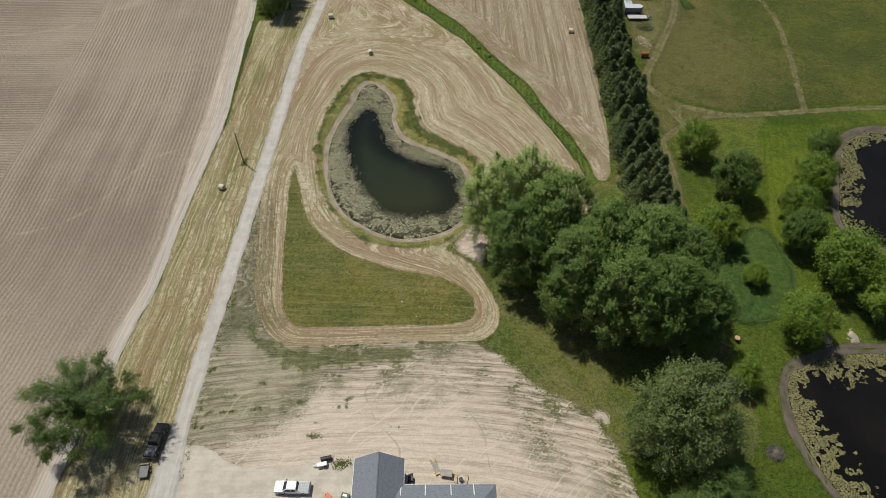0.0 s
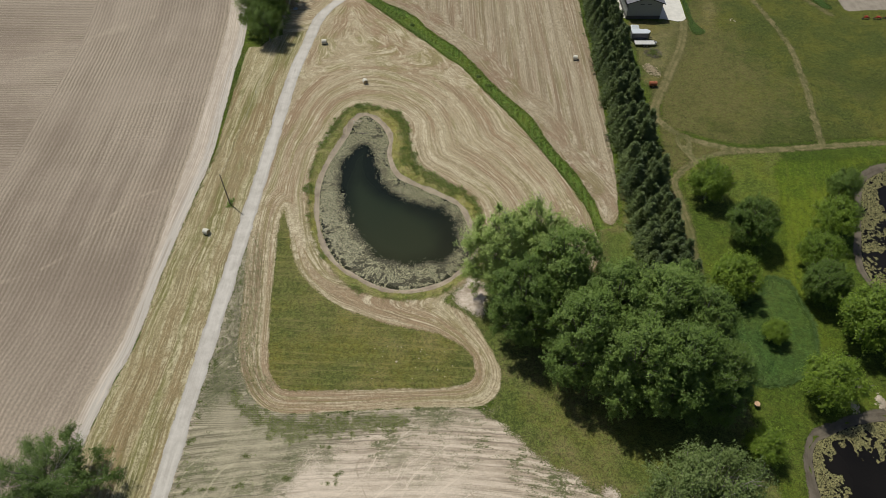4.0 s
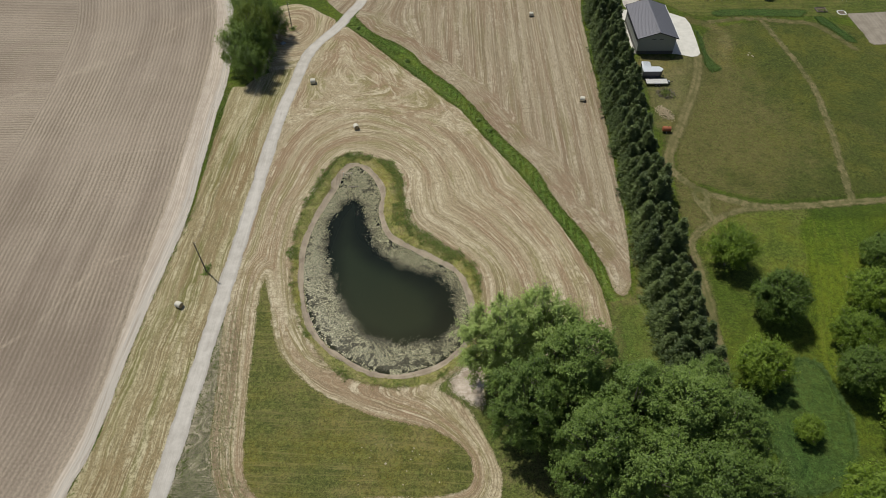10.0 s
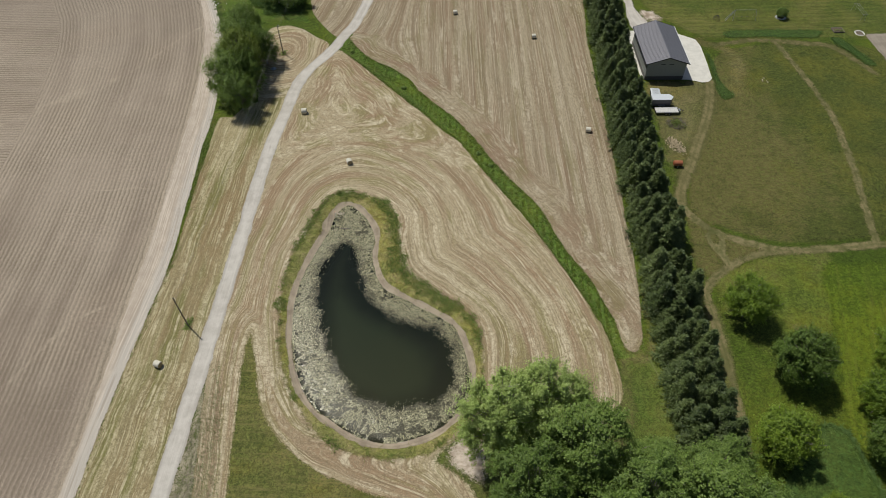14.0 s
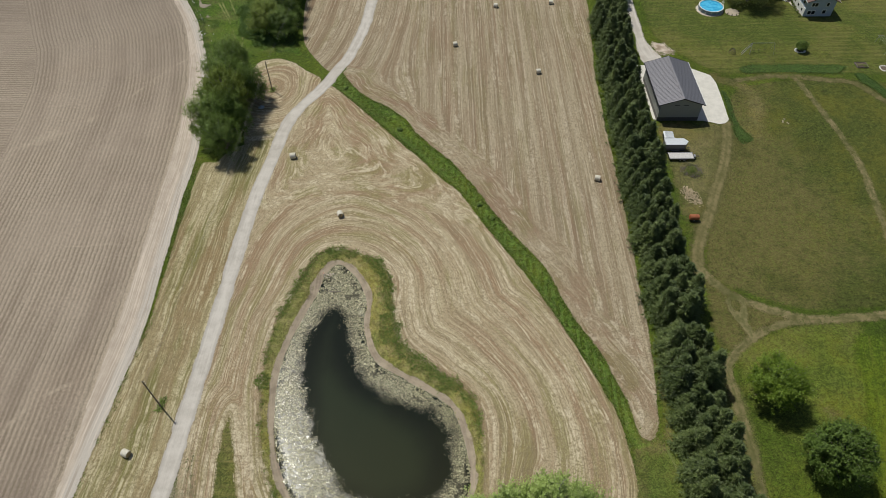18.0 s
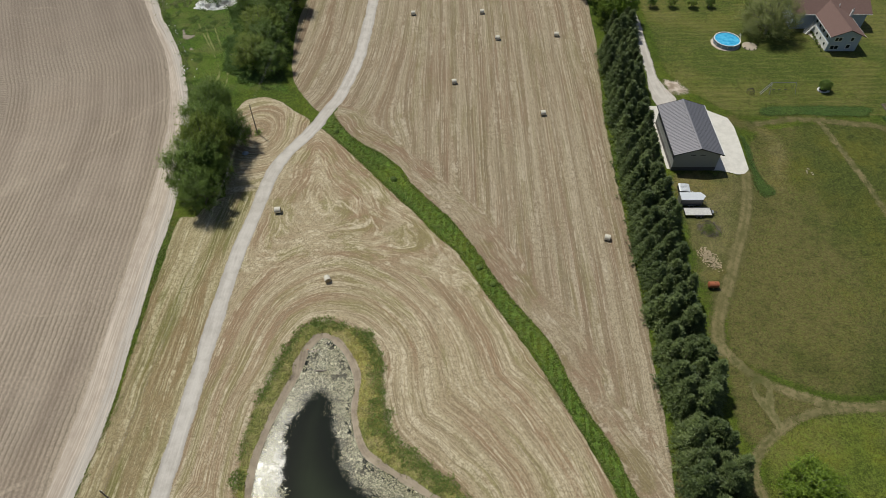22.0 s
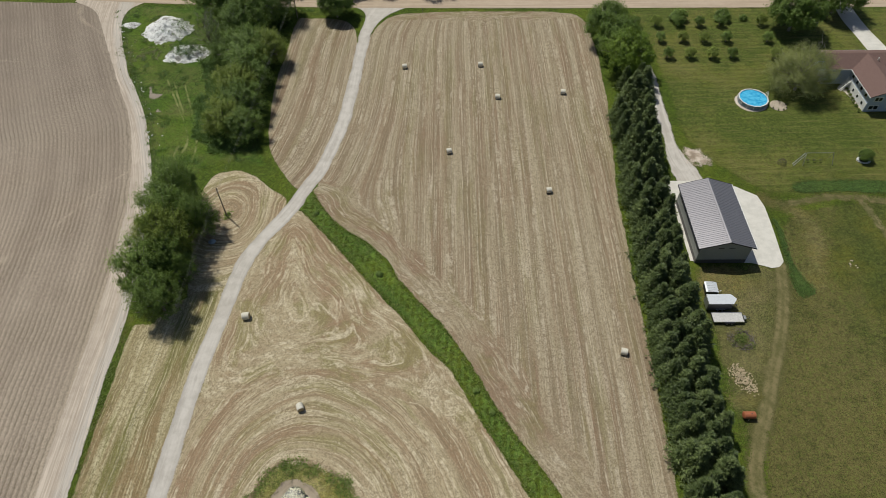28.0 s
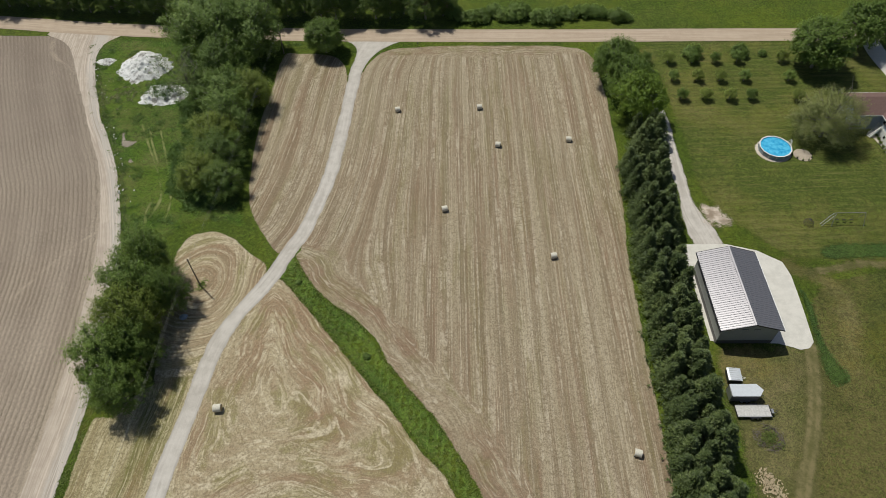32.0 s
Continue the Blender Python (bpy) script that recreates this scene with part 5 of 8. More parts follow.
    v[:, :, 2] = np.maximum(v[:, :, 2], 0.05)
    bulk("crown", v.reshape(-1, 3), np.arange(m * 4).reshape(m, 4), leafmat, root)
    return root


def make_spruce(seed, height, width):
    """A conifer: whorls of boughs, each a flat feather of short needled twigs that rise at the tip."""
    rng = np.random.default_rng(seed)
    root = thing("spruce_tree", Matrix(), "dark green spruce in a dense windbreak row", "tree", "windbreak conifers")
    part("trunk", tube([(0, 0, -0.1), (0, 0, height * 0.5), (0, 0, height * 0.97)], [0.16, 0.1, 0.02]), BARK, root)
    boughs, per = 180, 17
    k = np.arange(boughs)
    q = (k + 0.5) / boughs
    q = 0.08 + 0.92 * q ** 1.15
    a = k * 2.39996 + rng.normal(0, 0.2, boughs)
    out = np.stack([np.cos(a), np.sin(a), np.zeros(boughs)], 1)
    side = np.stack([-np.sin(a), np.cos(a), np.zeros(boughs)], 1)
    reach = (width * 0.5 * (1 - q) ** 0.8 + 0.12) * rng.uniform(0.6, 1.2, boughs)
    u = rng.uniform(0.12, 1.0, (boughs, per)) ** 0.75
    u[:, 0] = 1.0
    r = reach[:, None] * u
    z = height * q[:, None] + r * 0.12 - 0.5 * r * u + 0.32 * r * u * u * u
    hand = np.where(rng.random((boughs, per)) < 0.5, -1.0, 1.0)
    hand[:, 0] = 0
    p = out[:, None] * r[..., None] + np.stack([np.zeros_like(z), np.zeros_like(z), z], 2) + rng.normal(0, 0.05, (boughs, per, 3))
    d = out[:, None] * rng.uniform(0.5, 1.0, (boughs, per, 1)) + side[:, None] * (hand * rng.uniform(0.35, 1.0, (boughs, per)))[..., None]
    d[..., 2] += rng.uniform(-0.35, 0.55, (boughs, per))
    d /= np.linalg.norm(d, axis=2, keepdims=True)
    l = rng.uniform(0.35, 0.8, (boughs, per, 1)) * (1.1 - 0.4 * q[:, None, None])
    w = np.cross(d, rng.normal(0, 0.5, (boughs, per, 3)) + np.array([0, 0, 1.0]))
    w /= np.linalg.norm(w, axis=2, keepdims=True)
    w *= rng.uniform(0.05, 0.105, (boughs, per, 1))
    v = np.stack([p - w * 0.5, p + d * l * 0.45 - w, p + d * l, p + d * l * 0.45 + w], 2).reshape(-1, 3)
    bulk("crown", v, np.arange(len(v)).reshape(-1, 4), NEEDLE, root)
    return root


def tufts(name, rng, places, low, high, material, label, category, size=0.13, per=6):
    """Standing weeds and grass sprays on the ground."""
    n = len(places) * per
    p = np.repeat(places, per, 0) + rng.normal(0, size * 1.1, (n, 2))
    h = rng.uniform(low, high, n)
    a = rng.uniform(0, 6.3, n)
    lean = rng.normal(0, 1.1, (n, 2)) * h[:, None]
    w = size * rng.uniform(0.3, 0.7, n)
    z = terrain(p[:, 0], p[:, 1])
    dx, dy = np.cos(a) * w, np.sin(a) * w
    v = np.stack([np.stack([p[:, 0] - dx * 0.4, p[:, 1] - dy * 0.4, z - 0.02], 1), np.stack([p[:, 0] + dx * 0.4, p[:, 1] + dy * 0.4, z - 0.02], 1),
                  np.stack([p[:, 0] + dx + lean[:, 0], p[:, 1] + dy + lean[:, 1], z + h * 0.8], 1), np.stack([p[:, 0] - dx + lean[:, 0], p[:, 1] - dy + lean[:, 1], z + h * 0.7], 1)], 1)
    ob = bulk(name, v.reshape(-1, 3), np.arange(n * 4).reshape(n, 4), material)
    return tagged(ob, label, category, kind="stuff")


def plant(models, rng, x, y, scale, group="", label="", squash=1.0):
    src = models[rng.integers(len(models))]
    s = scale * rng.uniform(0.94, 1.06)
    m = Matrix.Translation((x, y, float(terrain(np.array([x]), np.array([y]))[0]))) @ Matrix.Rotation(rng.uniform(0, 6.28), 4, "Z") @ Matrix.Diagonal((s, s, s * squash, 1))
    ob = copy_thing(src, m)
    ob.matrix_basis = m
    return tagged(ob, label, "", group)


def drop_models(models):
    for ob in models:
        for o in (*ob.children_recursive, ob):
            bpy.data.objects.remove(o)


rng = np.random.default_rng(11)
cottonwood = [make_tree(21 + i, "cottonwood_tree", 21, 12.6, 0.25, 68000, LEAF, "tall leafy green cottonwood in a dense copse", 0.06, 135, 0.145, 0.13, 0.9) for i in range(3)]
pale_wood = [make_tree(26 + i, "cottonwood_tree", 21, 12.6, 0.25, 68000, LEAF_PALE, "pale green feathery cottonwood at the pond's edge", 0.06, 125, 0.15, 0.15, 1.0, 2) for i in range(2)]
deepwood = [make_tree(29, "leafy_tree", 20, 15, 0.27, 46000, LEAF_DEEP, "dark green tree", 0.06, 110, 0.15, 0.13, 0.7)]
round_tree = [make_tree(31 + i, "round_tree", 8, 9, 0.25, 30000, LEAF_DARK, "rounded dark green tree on the lawn", 0.2, 120, 0.14, 0.06, 0.3) for i in range(2)]
bright_tree = [make_tree(41 + i, "bright_tree", 7.5, 9, 0.25, 26000, LEAF_LIGHT, "bright fresh green tree on the lawn", 0.2, 90, 0.17, 0.12, 0.3) for i in range(2)]
roadside = [make_tree(51 + i, "roadside_tree", 11, 11, 0.28, 24000, (LEAF, LEAF_DARK, LEAF, LEAF_OLIVE)[i], "leafy green tree beside the field track", 0.06, 75, 0.18, 0.17, 0.5) for i in range(4)]
silver = [make_tree(58 + i, "silver_tree", 15.5, 15, 0.27, 44000, LEAF_SILVER, "broad silver-green tree beside the sandy field", 0.06, 120, 0.15, 0.12, 0.4, 3) for i in range(2)]
willow = [make_tree(61, "willow_tree", 13, 17, 0.22, 46000, LEAF_GREY, "broad grey-green willow on the lawn", 0.04, 150, 0.15, 0.07, 0.7, 4)]
orchard = [make_tree(71 + i, "orchard_tree", 3.1, 3.0, 0.15, 5200, (LEAF_DARK, LEAF, LEAF_OLIVE)[i], "small orchard tree in a lawn row", 0.28, 30, 0.22, 0.12, 0.4) for i in range(3)]
shrub = [make_tree(81 + i, "shrub", 2.6, 4.2, 0.26, 3800, LEAF, "leafy green shrub growing in the grass", 0.05, 40, 0.2, 0.15, 0.5) for i in range(2)]
sparse_tree = [make_tree(91, "sparse_tree", 15, 19, 0.22, 70000, LEAF_DEEP, "large ragged tree with bare top twigs", 0.2, 125, 0.125, 0.22, 0.35, 2, 0.28)]
dead_tree = [make_tree(95, "half_dead_tree", 13, 9, 0.26, 2200, LEAF_SILVER, "grey half-dead tree with bare twigs among green ones", 0.2, 60, 0.2, 0.2, 0.9, 20, 0.3)]
spruces = [make_spruce(101 + i, 6.8 + 0.5 * i, 4.9 + 0.3 * (i % 3)) for i in range(6)]

for x, y, s in ((13.3, 89.5, 0.9), (20.3, 91, 0.96), (17.3, 79.5, 0.98), (25, 83.5, 1.0), (26.5, 72, 1.0), (32, 77, 1.03), (33.5, 67, 1.0), (39, 75.5, 1.0), (40.5, 65.5, 1.03), (45.5, 74, 0.9), (47, 65.5, 0.85), (44, 82, 0.72), (36, 84, 0.62)):
    plant(pale_wood if x < 22 and y > 85 else cottonwood, rng, x, y - 0.8, s, "copse trees", "", 1.3 if x < 22 and y > 85 else 1.14)
plant(silver, rng, 39.3, 45.2, 1.02, "", "", 1.36)
for x, y, s in ((43.8, 34.8, 0.62), (38.8, 32, 0.56), (46.6, 39.4, 0.42)):
    plant(deepwood, rng, x, y, s, "dark trees by the sandy field", "dark green tree beside the silver-leaved one", 1.0)
for x, y, s, models in ((61.0, 114.4, 1.0, bright_tree), (65.7, 102.0, 1.02, round_tree), (58.5, 88.8, 1.04, bright_tree), (90.0, 114.4, 0.7, round_tree), (83.7, 104.0, 1.0, bright_tree), (77.6, 95.6, 0.85, bright_tree), (75.1, 87.2, 0.95, round_tree), (79.7, 78.3, 1.35, bright_tree), (84.0, 70.4, 1.0, bright_tree), (67.9, 66.5, 1.0, bright_tree), (63.5, 78.3, 0.5, bright_tree), (54.2, 56.6, 0.72, bright_tree)):
    plant(models, rng, x, y, s * 0.98, "lawn trees", "", 1.38)
plant(sparse_tree, rng, -54.4, 49.6, 0.95)
for x, y, s in ((-47.8, 204.5, 0.95), (-47.5, 196, 1.05), (-46, 189.5, 1.05), (-48.5, 183, 0.9), (-42, 197.5, 0.72), (-44, 185, 0.8), (-44.5, 177.5, 0.8)):
    plant(roadside, rng, x + 0.2, y - 1.0, s * 0.92, "trees by the track", "", 1.48)
for x, y, s in ((-55, 279, 1.5), (-48, 276, 1.55), (-41.5, 278, 1.35), (-46, 264, 1.2), (-43.5, 254.5, 1.1), (-41.5, 246, 1.0), (-43.5, 239, 1.0), (-40.5, 234, 0.95), (-43.5, 227.5, 0.9), (-39, 226, 0.75), (-38.5, 256, 0.9), (-49, 256, 0.9)):
    plant(roadside, rng, x, y, s, "trees by the road")
for x, y, s in ((51.6, 264.2, 1.3), (53.4, 257.4, 1.25), (54.6, 250.2, 1.35)):
    plant(bright_tree if y < 252 else round_tree, rng, x, y, s, "trees at the row's end", "", 1.2)
plant(round_tree, rng, 103.2, 217.3, 0.37, "", "rounded clipped shrub inside a ring of white blocks")
plant(round_tree, rng, -22.8, 278.5, 1.2, "", "dense dark green tree beside the lane mouth")
plant(willow, rng, 96.6, 243.4, 0.9)
for x, y, s in ((104, 270, 1.6), (119.5, 279, 1.5)):
    plant(round_tree, rng, x, y, s, "yard trees")
yy = 86.0
while yy < 244:
    xc = np.interp(yy, [88, 115, 142, 162, 186, 207, 230, 246], [47.6, 48.0, 48.8, 49.4, 50.3, 51.2, 52.8, 55.0])
    for off in (-2.9, -1.0, 1.0, 2.9):
        if yy > 232 and off < -1.5:
            continue
        plant(spruces, rng, xc + off * 0.95 + rng.uniform(-0.7, 0.7), yy + rng.uniform(-1.2, 1.2) + (1.3 if off in (-1.0, 2.9) else 0), rng.uniform(0.74, 1.14), "windbreak conifers")
    yy += 2.6
for i, (x, y) in enumerate([(61.5, 272.8), (67.5, 272.7), (73.8, 272.6), (79.5, 272.6), (85.4, 272.5), (96.8, 272.8), (62, 265), (67, 265), (73.2, 264.9), (78.9, 264.8), (85, 264.8), (96.2, 264.6), (61.7, 257.5), (67.5, 257.4), (73.3, 257.4), (79.3, 257.3), (84.5, 257.3), (95.6, 256.7)]):
    plant(orchard, rng, x, y, 1.0, "orchard trees")
for x, y, s in ((74.5, 275.5, 1.3), (87, 276, 1.1), (92.9, 275.7, 0.6)):
    plant(shrub, rng, x, y, s, "yard shrubs")
for i in range(30):
    x = -134 + 4.9 * i + rng.uniform(-1.2, 1.2)
    north = float(np.interp(x, HIGHWAY_LINE[:, 0], HIGHWAY_LINE[:, 1])) + 5.6
    plant(deepwood, rng, x, north + rng.uniform(0.5, 6.0), rng.uniform(0.5, 0.74), "trees beyond the road", "dark leafy tree beyond the country road")
for i in range(30):
    plant(shrub, rng, 10 + 1.75 * i + rng.uniform(-1, 1), 293.2 + rng.uniform(-0.8, 4.0), rng.uniform(0.8, 1.4), "shrubs beyond the road")
for x, y, s in ((-4.8, 185.8, 0.34), (-19.4, 202.2, 0.3), (13.5, 160.5, 0.3), (16, 156.5, 0.26)):
    plant(shrub, rng, x, y, s, "ditch shrubs", "small dark green bush growing in the ditch", 0.8)
plant(dead_tree, rng, -53.4, 258, 1.0)
drop_models(dead_tree + deepwood + pale_wood + cottonwood + silver + round_tree + bright_tree + roadside + willow + orchard + shrub + sparse_tree + spruces)

strip = lambda x, y: np.minimum(np.where(x > np.interp(y, TRACK_EAST[:, 1], TRACK_EAST[:, 0]), 1, -1) * away(TRACK_EAST, x, y), -inside(VERGE_EDGE, x, y) + 0.2) * (x < -44)
tufts("weeds", rng, scatter_in(rng, lambda x, y: np.minimum(strip(x, y), TRACKSIDE(x, y)) * (rng.random(np.shape(x)) < np.interp(y, [60, 120], [0.1, 1.0]) * (vnoise(x, y, 3.0, 71) > -0.15)), (-62, -44, 35, 178), 380), 0.06, 0.22, WEED, "strip of tall green weeds along the track", "weeds")
tufts("ditch_grass", rng, scatter_in(rng, lambda x, y: np.minimum(np.minimum(-inside(HAY_EDGE, x, y), -inside(NORTH_EDGE, x, y)) + 0.2, np.minimum(4.5 - away(DITCH, x, y), -lane_region(x, y) - 0.4)), (-24, 42, 104, 208), 3000), 0.05, 0.2, WEED, "green grass and weeds in the ditch", "grass")
tufts("bank_weeds", rng, scatter_in(rng, lambda x, y: np.minimum(inside(BANKLINE, x, y) + 0.1, np.minimum(-inside(SHORE, x, y) - 1.5, np.interp(x, [-14, -6], [1.3, 3.0]) - inside(BANKLINE, x, y))) + 0.6 * vnoise(x, y, 0.6, 51) + 0.7 * vnoise(x, y, 1.9, 53) - 0.75 + 0.6 * vnoise(x, y, 4.5, 54) + 0.35 * np.clip((y - 108) / 10, -1, 1), (-28, 13, 86, 149), 4600), 0.06, 0.32, LUSH, "thick collar of green weeds on the pond bank", "weeds", 0.13, 3)
tufts("dry_stems", rng, scatter_in(rng, lambda x, y: np.minimum(inside(BANKLINE, x, y), -inside(SHORE, x, y) - 0.7) + 0.5 * vnoise(x, y, 1.2, 58) - 0.25, (-28, 13, 86, 149), 2000), 0.08, 0.34, STRAW, "dry straw-coloured stems on the pond bank", "grass", 0.1, 3)
tufts("tall_grass", rng, scatter_in(rng, lambda x, y: inside(TALL_EDGE, x, y), (55, 75, 67, 95), 14000), 0.1, 0.28, BLADES, "tall unmown grass in a patch", "grass", 0.11, 3)
tufts("tall_grass", rng, scatter_in(rng, lambda x, y: 0.35 - np.abs(inside(TALL_EDGE, x, y) - 0.35), (55, 75, 66, 95), 2600), 0.2, 0.45, BLADES, "rim of tall unmown grass", "grass", 0.1, 3)
tufts("scrub", rng, scatter_in(rng, lambda x, y: 3.2 + 2.2 * vnoise(x, y, 2.5, 85) + 0.8 * vnoise(x, y, 0.8, 86) - np.abs(x - np.interp(y, [222, 226, 238, 247, 258], [-43, -47.5, -50, -50, -54])), (-60, -38, 221, 258), 3000), 0.15, 0.7, BLADES, "low dark scrub and nettles at the feet of the trees", "weeds", 0.16, 5)
tufts("dry_stems", rng, scatter_in(rng, lambda x, y: 0.9 * vnoise(x, y, 0.7, 87) + 0.9 * vnoise(x, y, 2.2, 88) - 0.15 - 0.6 * np.hypot((x + 73.5) / 6, (y - 261) / 6), (-82, -64, 250, 270), 1100), 0.05, 0.2, SCRUB, "pale dry weeds between the track and the stone heaps", "weeds", 0.12, 3)
tufts("weeds", rng, scatter_in(rng, lambda x, y: 0.8 * vnoise(x, y, 1.1, 89) + 0.8 * vnoise(x, y, 3.0, 90) - 0.5 + np.minimum(inside(NW_EDGE, x, y) - 1.0, 0), (-90, -30, 205, 284), 6000), 0.06, 0.3, BLADES, "clumps of taller dark grass in the uneven field", "grass", 0.14, 3)
tufts("weeds", rng, scatter_in(rng, lambda x, y: np.minimum(0.5 + 0.8 * vnoise(x, y, 0.9, 91) - np.abs(away(TRACK_EAST, x, y) - 1.0), inside(NW_EDGE, x, y) - 0.2) * (x > np.interp(y, TRACK_EAST[:, 1], TRACK_EAST[:, 0]) + 0.5), (-88, -55, 212, 280), 800), 0.05, 0.22, SCRUB, "grey-green weeds along the track's edge", "weeds", 0.12, 3)
tufts("weeds", rng, np.array([-13.3, 42.5]) + rng.normal(0, 1, (160, 2)) * np.array([0.8, 0.4]), 0.06, 0.25, WEED, "clump of weeds at the yard's edge", "weeds", 0.13, 3)
for rim in STRIPS:
    tufts("tall_grass", rng, scatter_in(rng, lambda x, y: inside(rim, x, y), (rim[:, 0].min(), rim[:, 0].max(), rim[:, 1].min(), rim[:, 1].max()), 1600), 0.08, 0.22, BLADES, "unmown strip of taller grass", "grass", 0.11, 3)
WEED_BAND = spline([(-32.6, 68.4), (-30.3, 65.8), (-27.9, 64.2), (-22.0, 62.9), (-13.3, 63.2), (-7.2, 63.6), (-2.9, 63.1), (-4.5, 61.3), (-8.8, 61), (-15.7, 60.8), (-20.5, 59.4), (-25.2, 60.9), (-28.9, 62.7), (-32.4, 65.3)], True)
tufts("weeds", rng, scatter_in(rng, lambda x, y: inside(WEED_BAND, x, y) + 0.25 + 0.8 * vnoise(x, y, 0.5, 61) + 0.9 * vnoise(x, y, 1.6, 62), (-35, 0, 57, 70), 10000), 0.04, 0.13, WEED, "band of green weeds along the edge of the sandy field", "weeds", 0.13, 2)
tufts("weeds", rng, scatter_in(rng, lambda x, y: 0.5 * vnoise(x, y, 0.45, 64) + 0.6 * vnoise(x, y, 2.5, 65) + 0.9 * vnoise(x * 0.25, y * 1.6, 1.2, 66) - 0.5 - np.hypot((x + 22) / 16, (y - 54.5) / 5.5) * 0.5, (-39, -4, 46, 60), 3200), 0.03, 0.1, WEED, "scattered green weeds on the sandy soil", "weeds", 0.12, 2)
tufts("weeds", rng, scatter_in(rng, lambda x, y: np.minimum(np.minimum(inside(WEEDY_EDGE, x, y) + 0.3, -lane_region(x, y) - 0.5), y - 68) + 0.6 * vnoise(x, y, 0.6, 83) - 0.2, (-42, -26, 66, 110), 4200), 0.04, 0.16, SCRUB, "coarse grey-green grass beside the lane", "grass", 0.12, 3)
tufts("weeds", rng, scatter_in(rng, lambda x, y: vnoise(x, y, 0.5, 67) - 0.1 - np.abs(away(LANE_LINE, x, y) - 2.4), (-40.4, -34, 40, 96), 1500), 0.03, 0.14, WEED, "line of green weeds along the lane's edge", "weeds", 0.12, 2)


# ---- things ----
def box(bm, x0, x1, y0, y1, z0, z1, bevel=0.0, taper=0.0):
    """A block added to bm; taper draws its top in."""
    v = [bm.verts.new((x, y, z)) for z in (z0, z1) for x, y in ((x0, y0), (x1, y0), (x1, y1), (x0, y1))]
    if taper:
        cx, cy = (x0 + x1) / 2, (y0 + y1) / 2
        for q in v[4:]:
            q.co.x, q.co.y = cx + (q.co.x - cx) * (1 - taper), cy + (q.co.y - cy) * (1 - taper)
    fs = [bm.faces.new([v[i] for i in f]) for f in ((3, 2, 1, 0), (4, 5, 6, 7), (0, 1, 5, 4), (1, 2, 6, 5), (2, 3, 7, 6), (3, 0, 4, 7))]
    if bevel:
        bmesh.ops.bevel(bm, geom=list({e for f in fs for e in f.edges}), offset=bevel, segments=2, affect="EDGES", profile=0.7)
    return bm


def block(name, mat, parent, x0, x1, y0, y1, z0, z1, bevel=0.0, label="", taper=0.0):
    return part(name, box(bmesh.new(), x0, x1, y0, y1, z0, z1, bevel, taper), mat, parent, label)


def prism(bm, profile, y0, y1, bevel=0.0, pinch=0.0):
    """A side profile in x and z drawn across from y0 to y1; pinch narrows its higher points."""
    zs = [p[1] for p in profile]
    lo, hi = min(zs), max(zs)
    mid = (y0 + y1) / 2
    sides = []
    for y in (y0, y1):
        sides.append([bm.verts.new((x, mid + (y - mid) * (1 - pinch * (z - lo) / (hi - lo)), z)) for x, z in profile])
    n = len(profile)
    fs = [bm.faces.new(sides[0]), bm.faces.new(sides[1][::-1])]
    for i in range(n):
        j = (i + 1) % n
        fs.append(bm.faces.new((sides[0][j], sides[0][i], sides[1][i], sides[1][j])))
    if bevel:
        bmesh.ops.bevel(bm, geom=list({e for f in fs for e in f.edges}), offset=bevel, segments=2, affect="EDGES", profile=0.7)
    return bm


def rod(a, b, r, sides=8, r2=None):
    """A round bar between two points, with closed ends."""
    v, f = tube([a, b], [r, r if r2 is None else r2], sides)
    return v, f + [tuple(range(sides))[::-1]]


def disc(bm, r, z0, z1, sides=24, bevel=0.0):
    """An upright round drum."""
    made = bmesh.ops.create_cone(bm, cap_ends=True, segments=sides, radius1=r, radius2=r, depth=z1 - z0, matrix=Matrix.Translation((0, 0, (z0 + z1) / 2)))
    if bevel:
        caps = [e for e in bm.edges if abs(e.verts[0].co.z - e.verts[1].co.z) < 1e-5]
        bmesh.ops.bevel(bm, geom=caps, offset=bevel, segments=3, affect="EDGES", profile=0.6)
    return bm


def mound(name, x, y, rx, ry, h, mat, label, category, seed=0, rough=0.3):
    """A loose heap with an uneven outline, one mesh."""
    n, rings = 96, 26
    a, q = np.meshgrid(np.linspace(0, 2 * np.pi, n, endpoint=False), np.arange(rings + 1) / rings)
    cx, cy = 2.2 * np.cos(a), 2.2 * np.sin(a)
    w = 1 + 0.26 * vnoise(cx + 9, cy, 1.3, seed) + 0.17 * vnoise(cx, cy + 5, 0.45, seed) + 0.1 * vnoise(cx, cy, 0.2, seed)
    px, py = x + rx * q * w * np.cos(a), y + ry * q * w * np.sin(a)
    peak = 1 - np.hypot((px - x - 0.15 * rx) / rx, (py - y - 0.2 * ry) / ry)
    z = h * np.clip(peak + 0.12, 0, 1) ** 1.15 + rough * (1 - q * q) * (0.9 * vnoise(px, py, 1.7, seed) + 0.6 * vnoise(px, py, 0.6, seed + 3) + 0.35 * vnoise(px, py, 0.28, seed + 5))
    z = np.maximum(z, 0.03) * (1 - q**6) - 0.05 * q**6
    verts = np.stack([px, py, z], 2).reshape(-1, 3)
    i, k = np.meshgrid(np.arange(rings), np.arange(n), indexing="ij")
    i, k = i.ravel(), k.ravel()
    k2 = (k + 1) % n
    faces = np.stack([i * n + k, (i + 1) * n + k, (i + 1) * n + k2, i * n + k2], 1)
    return tagged(bulk(name, verts, faces, mat), label, category)


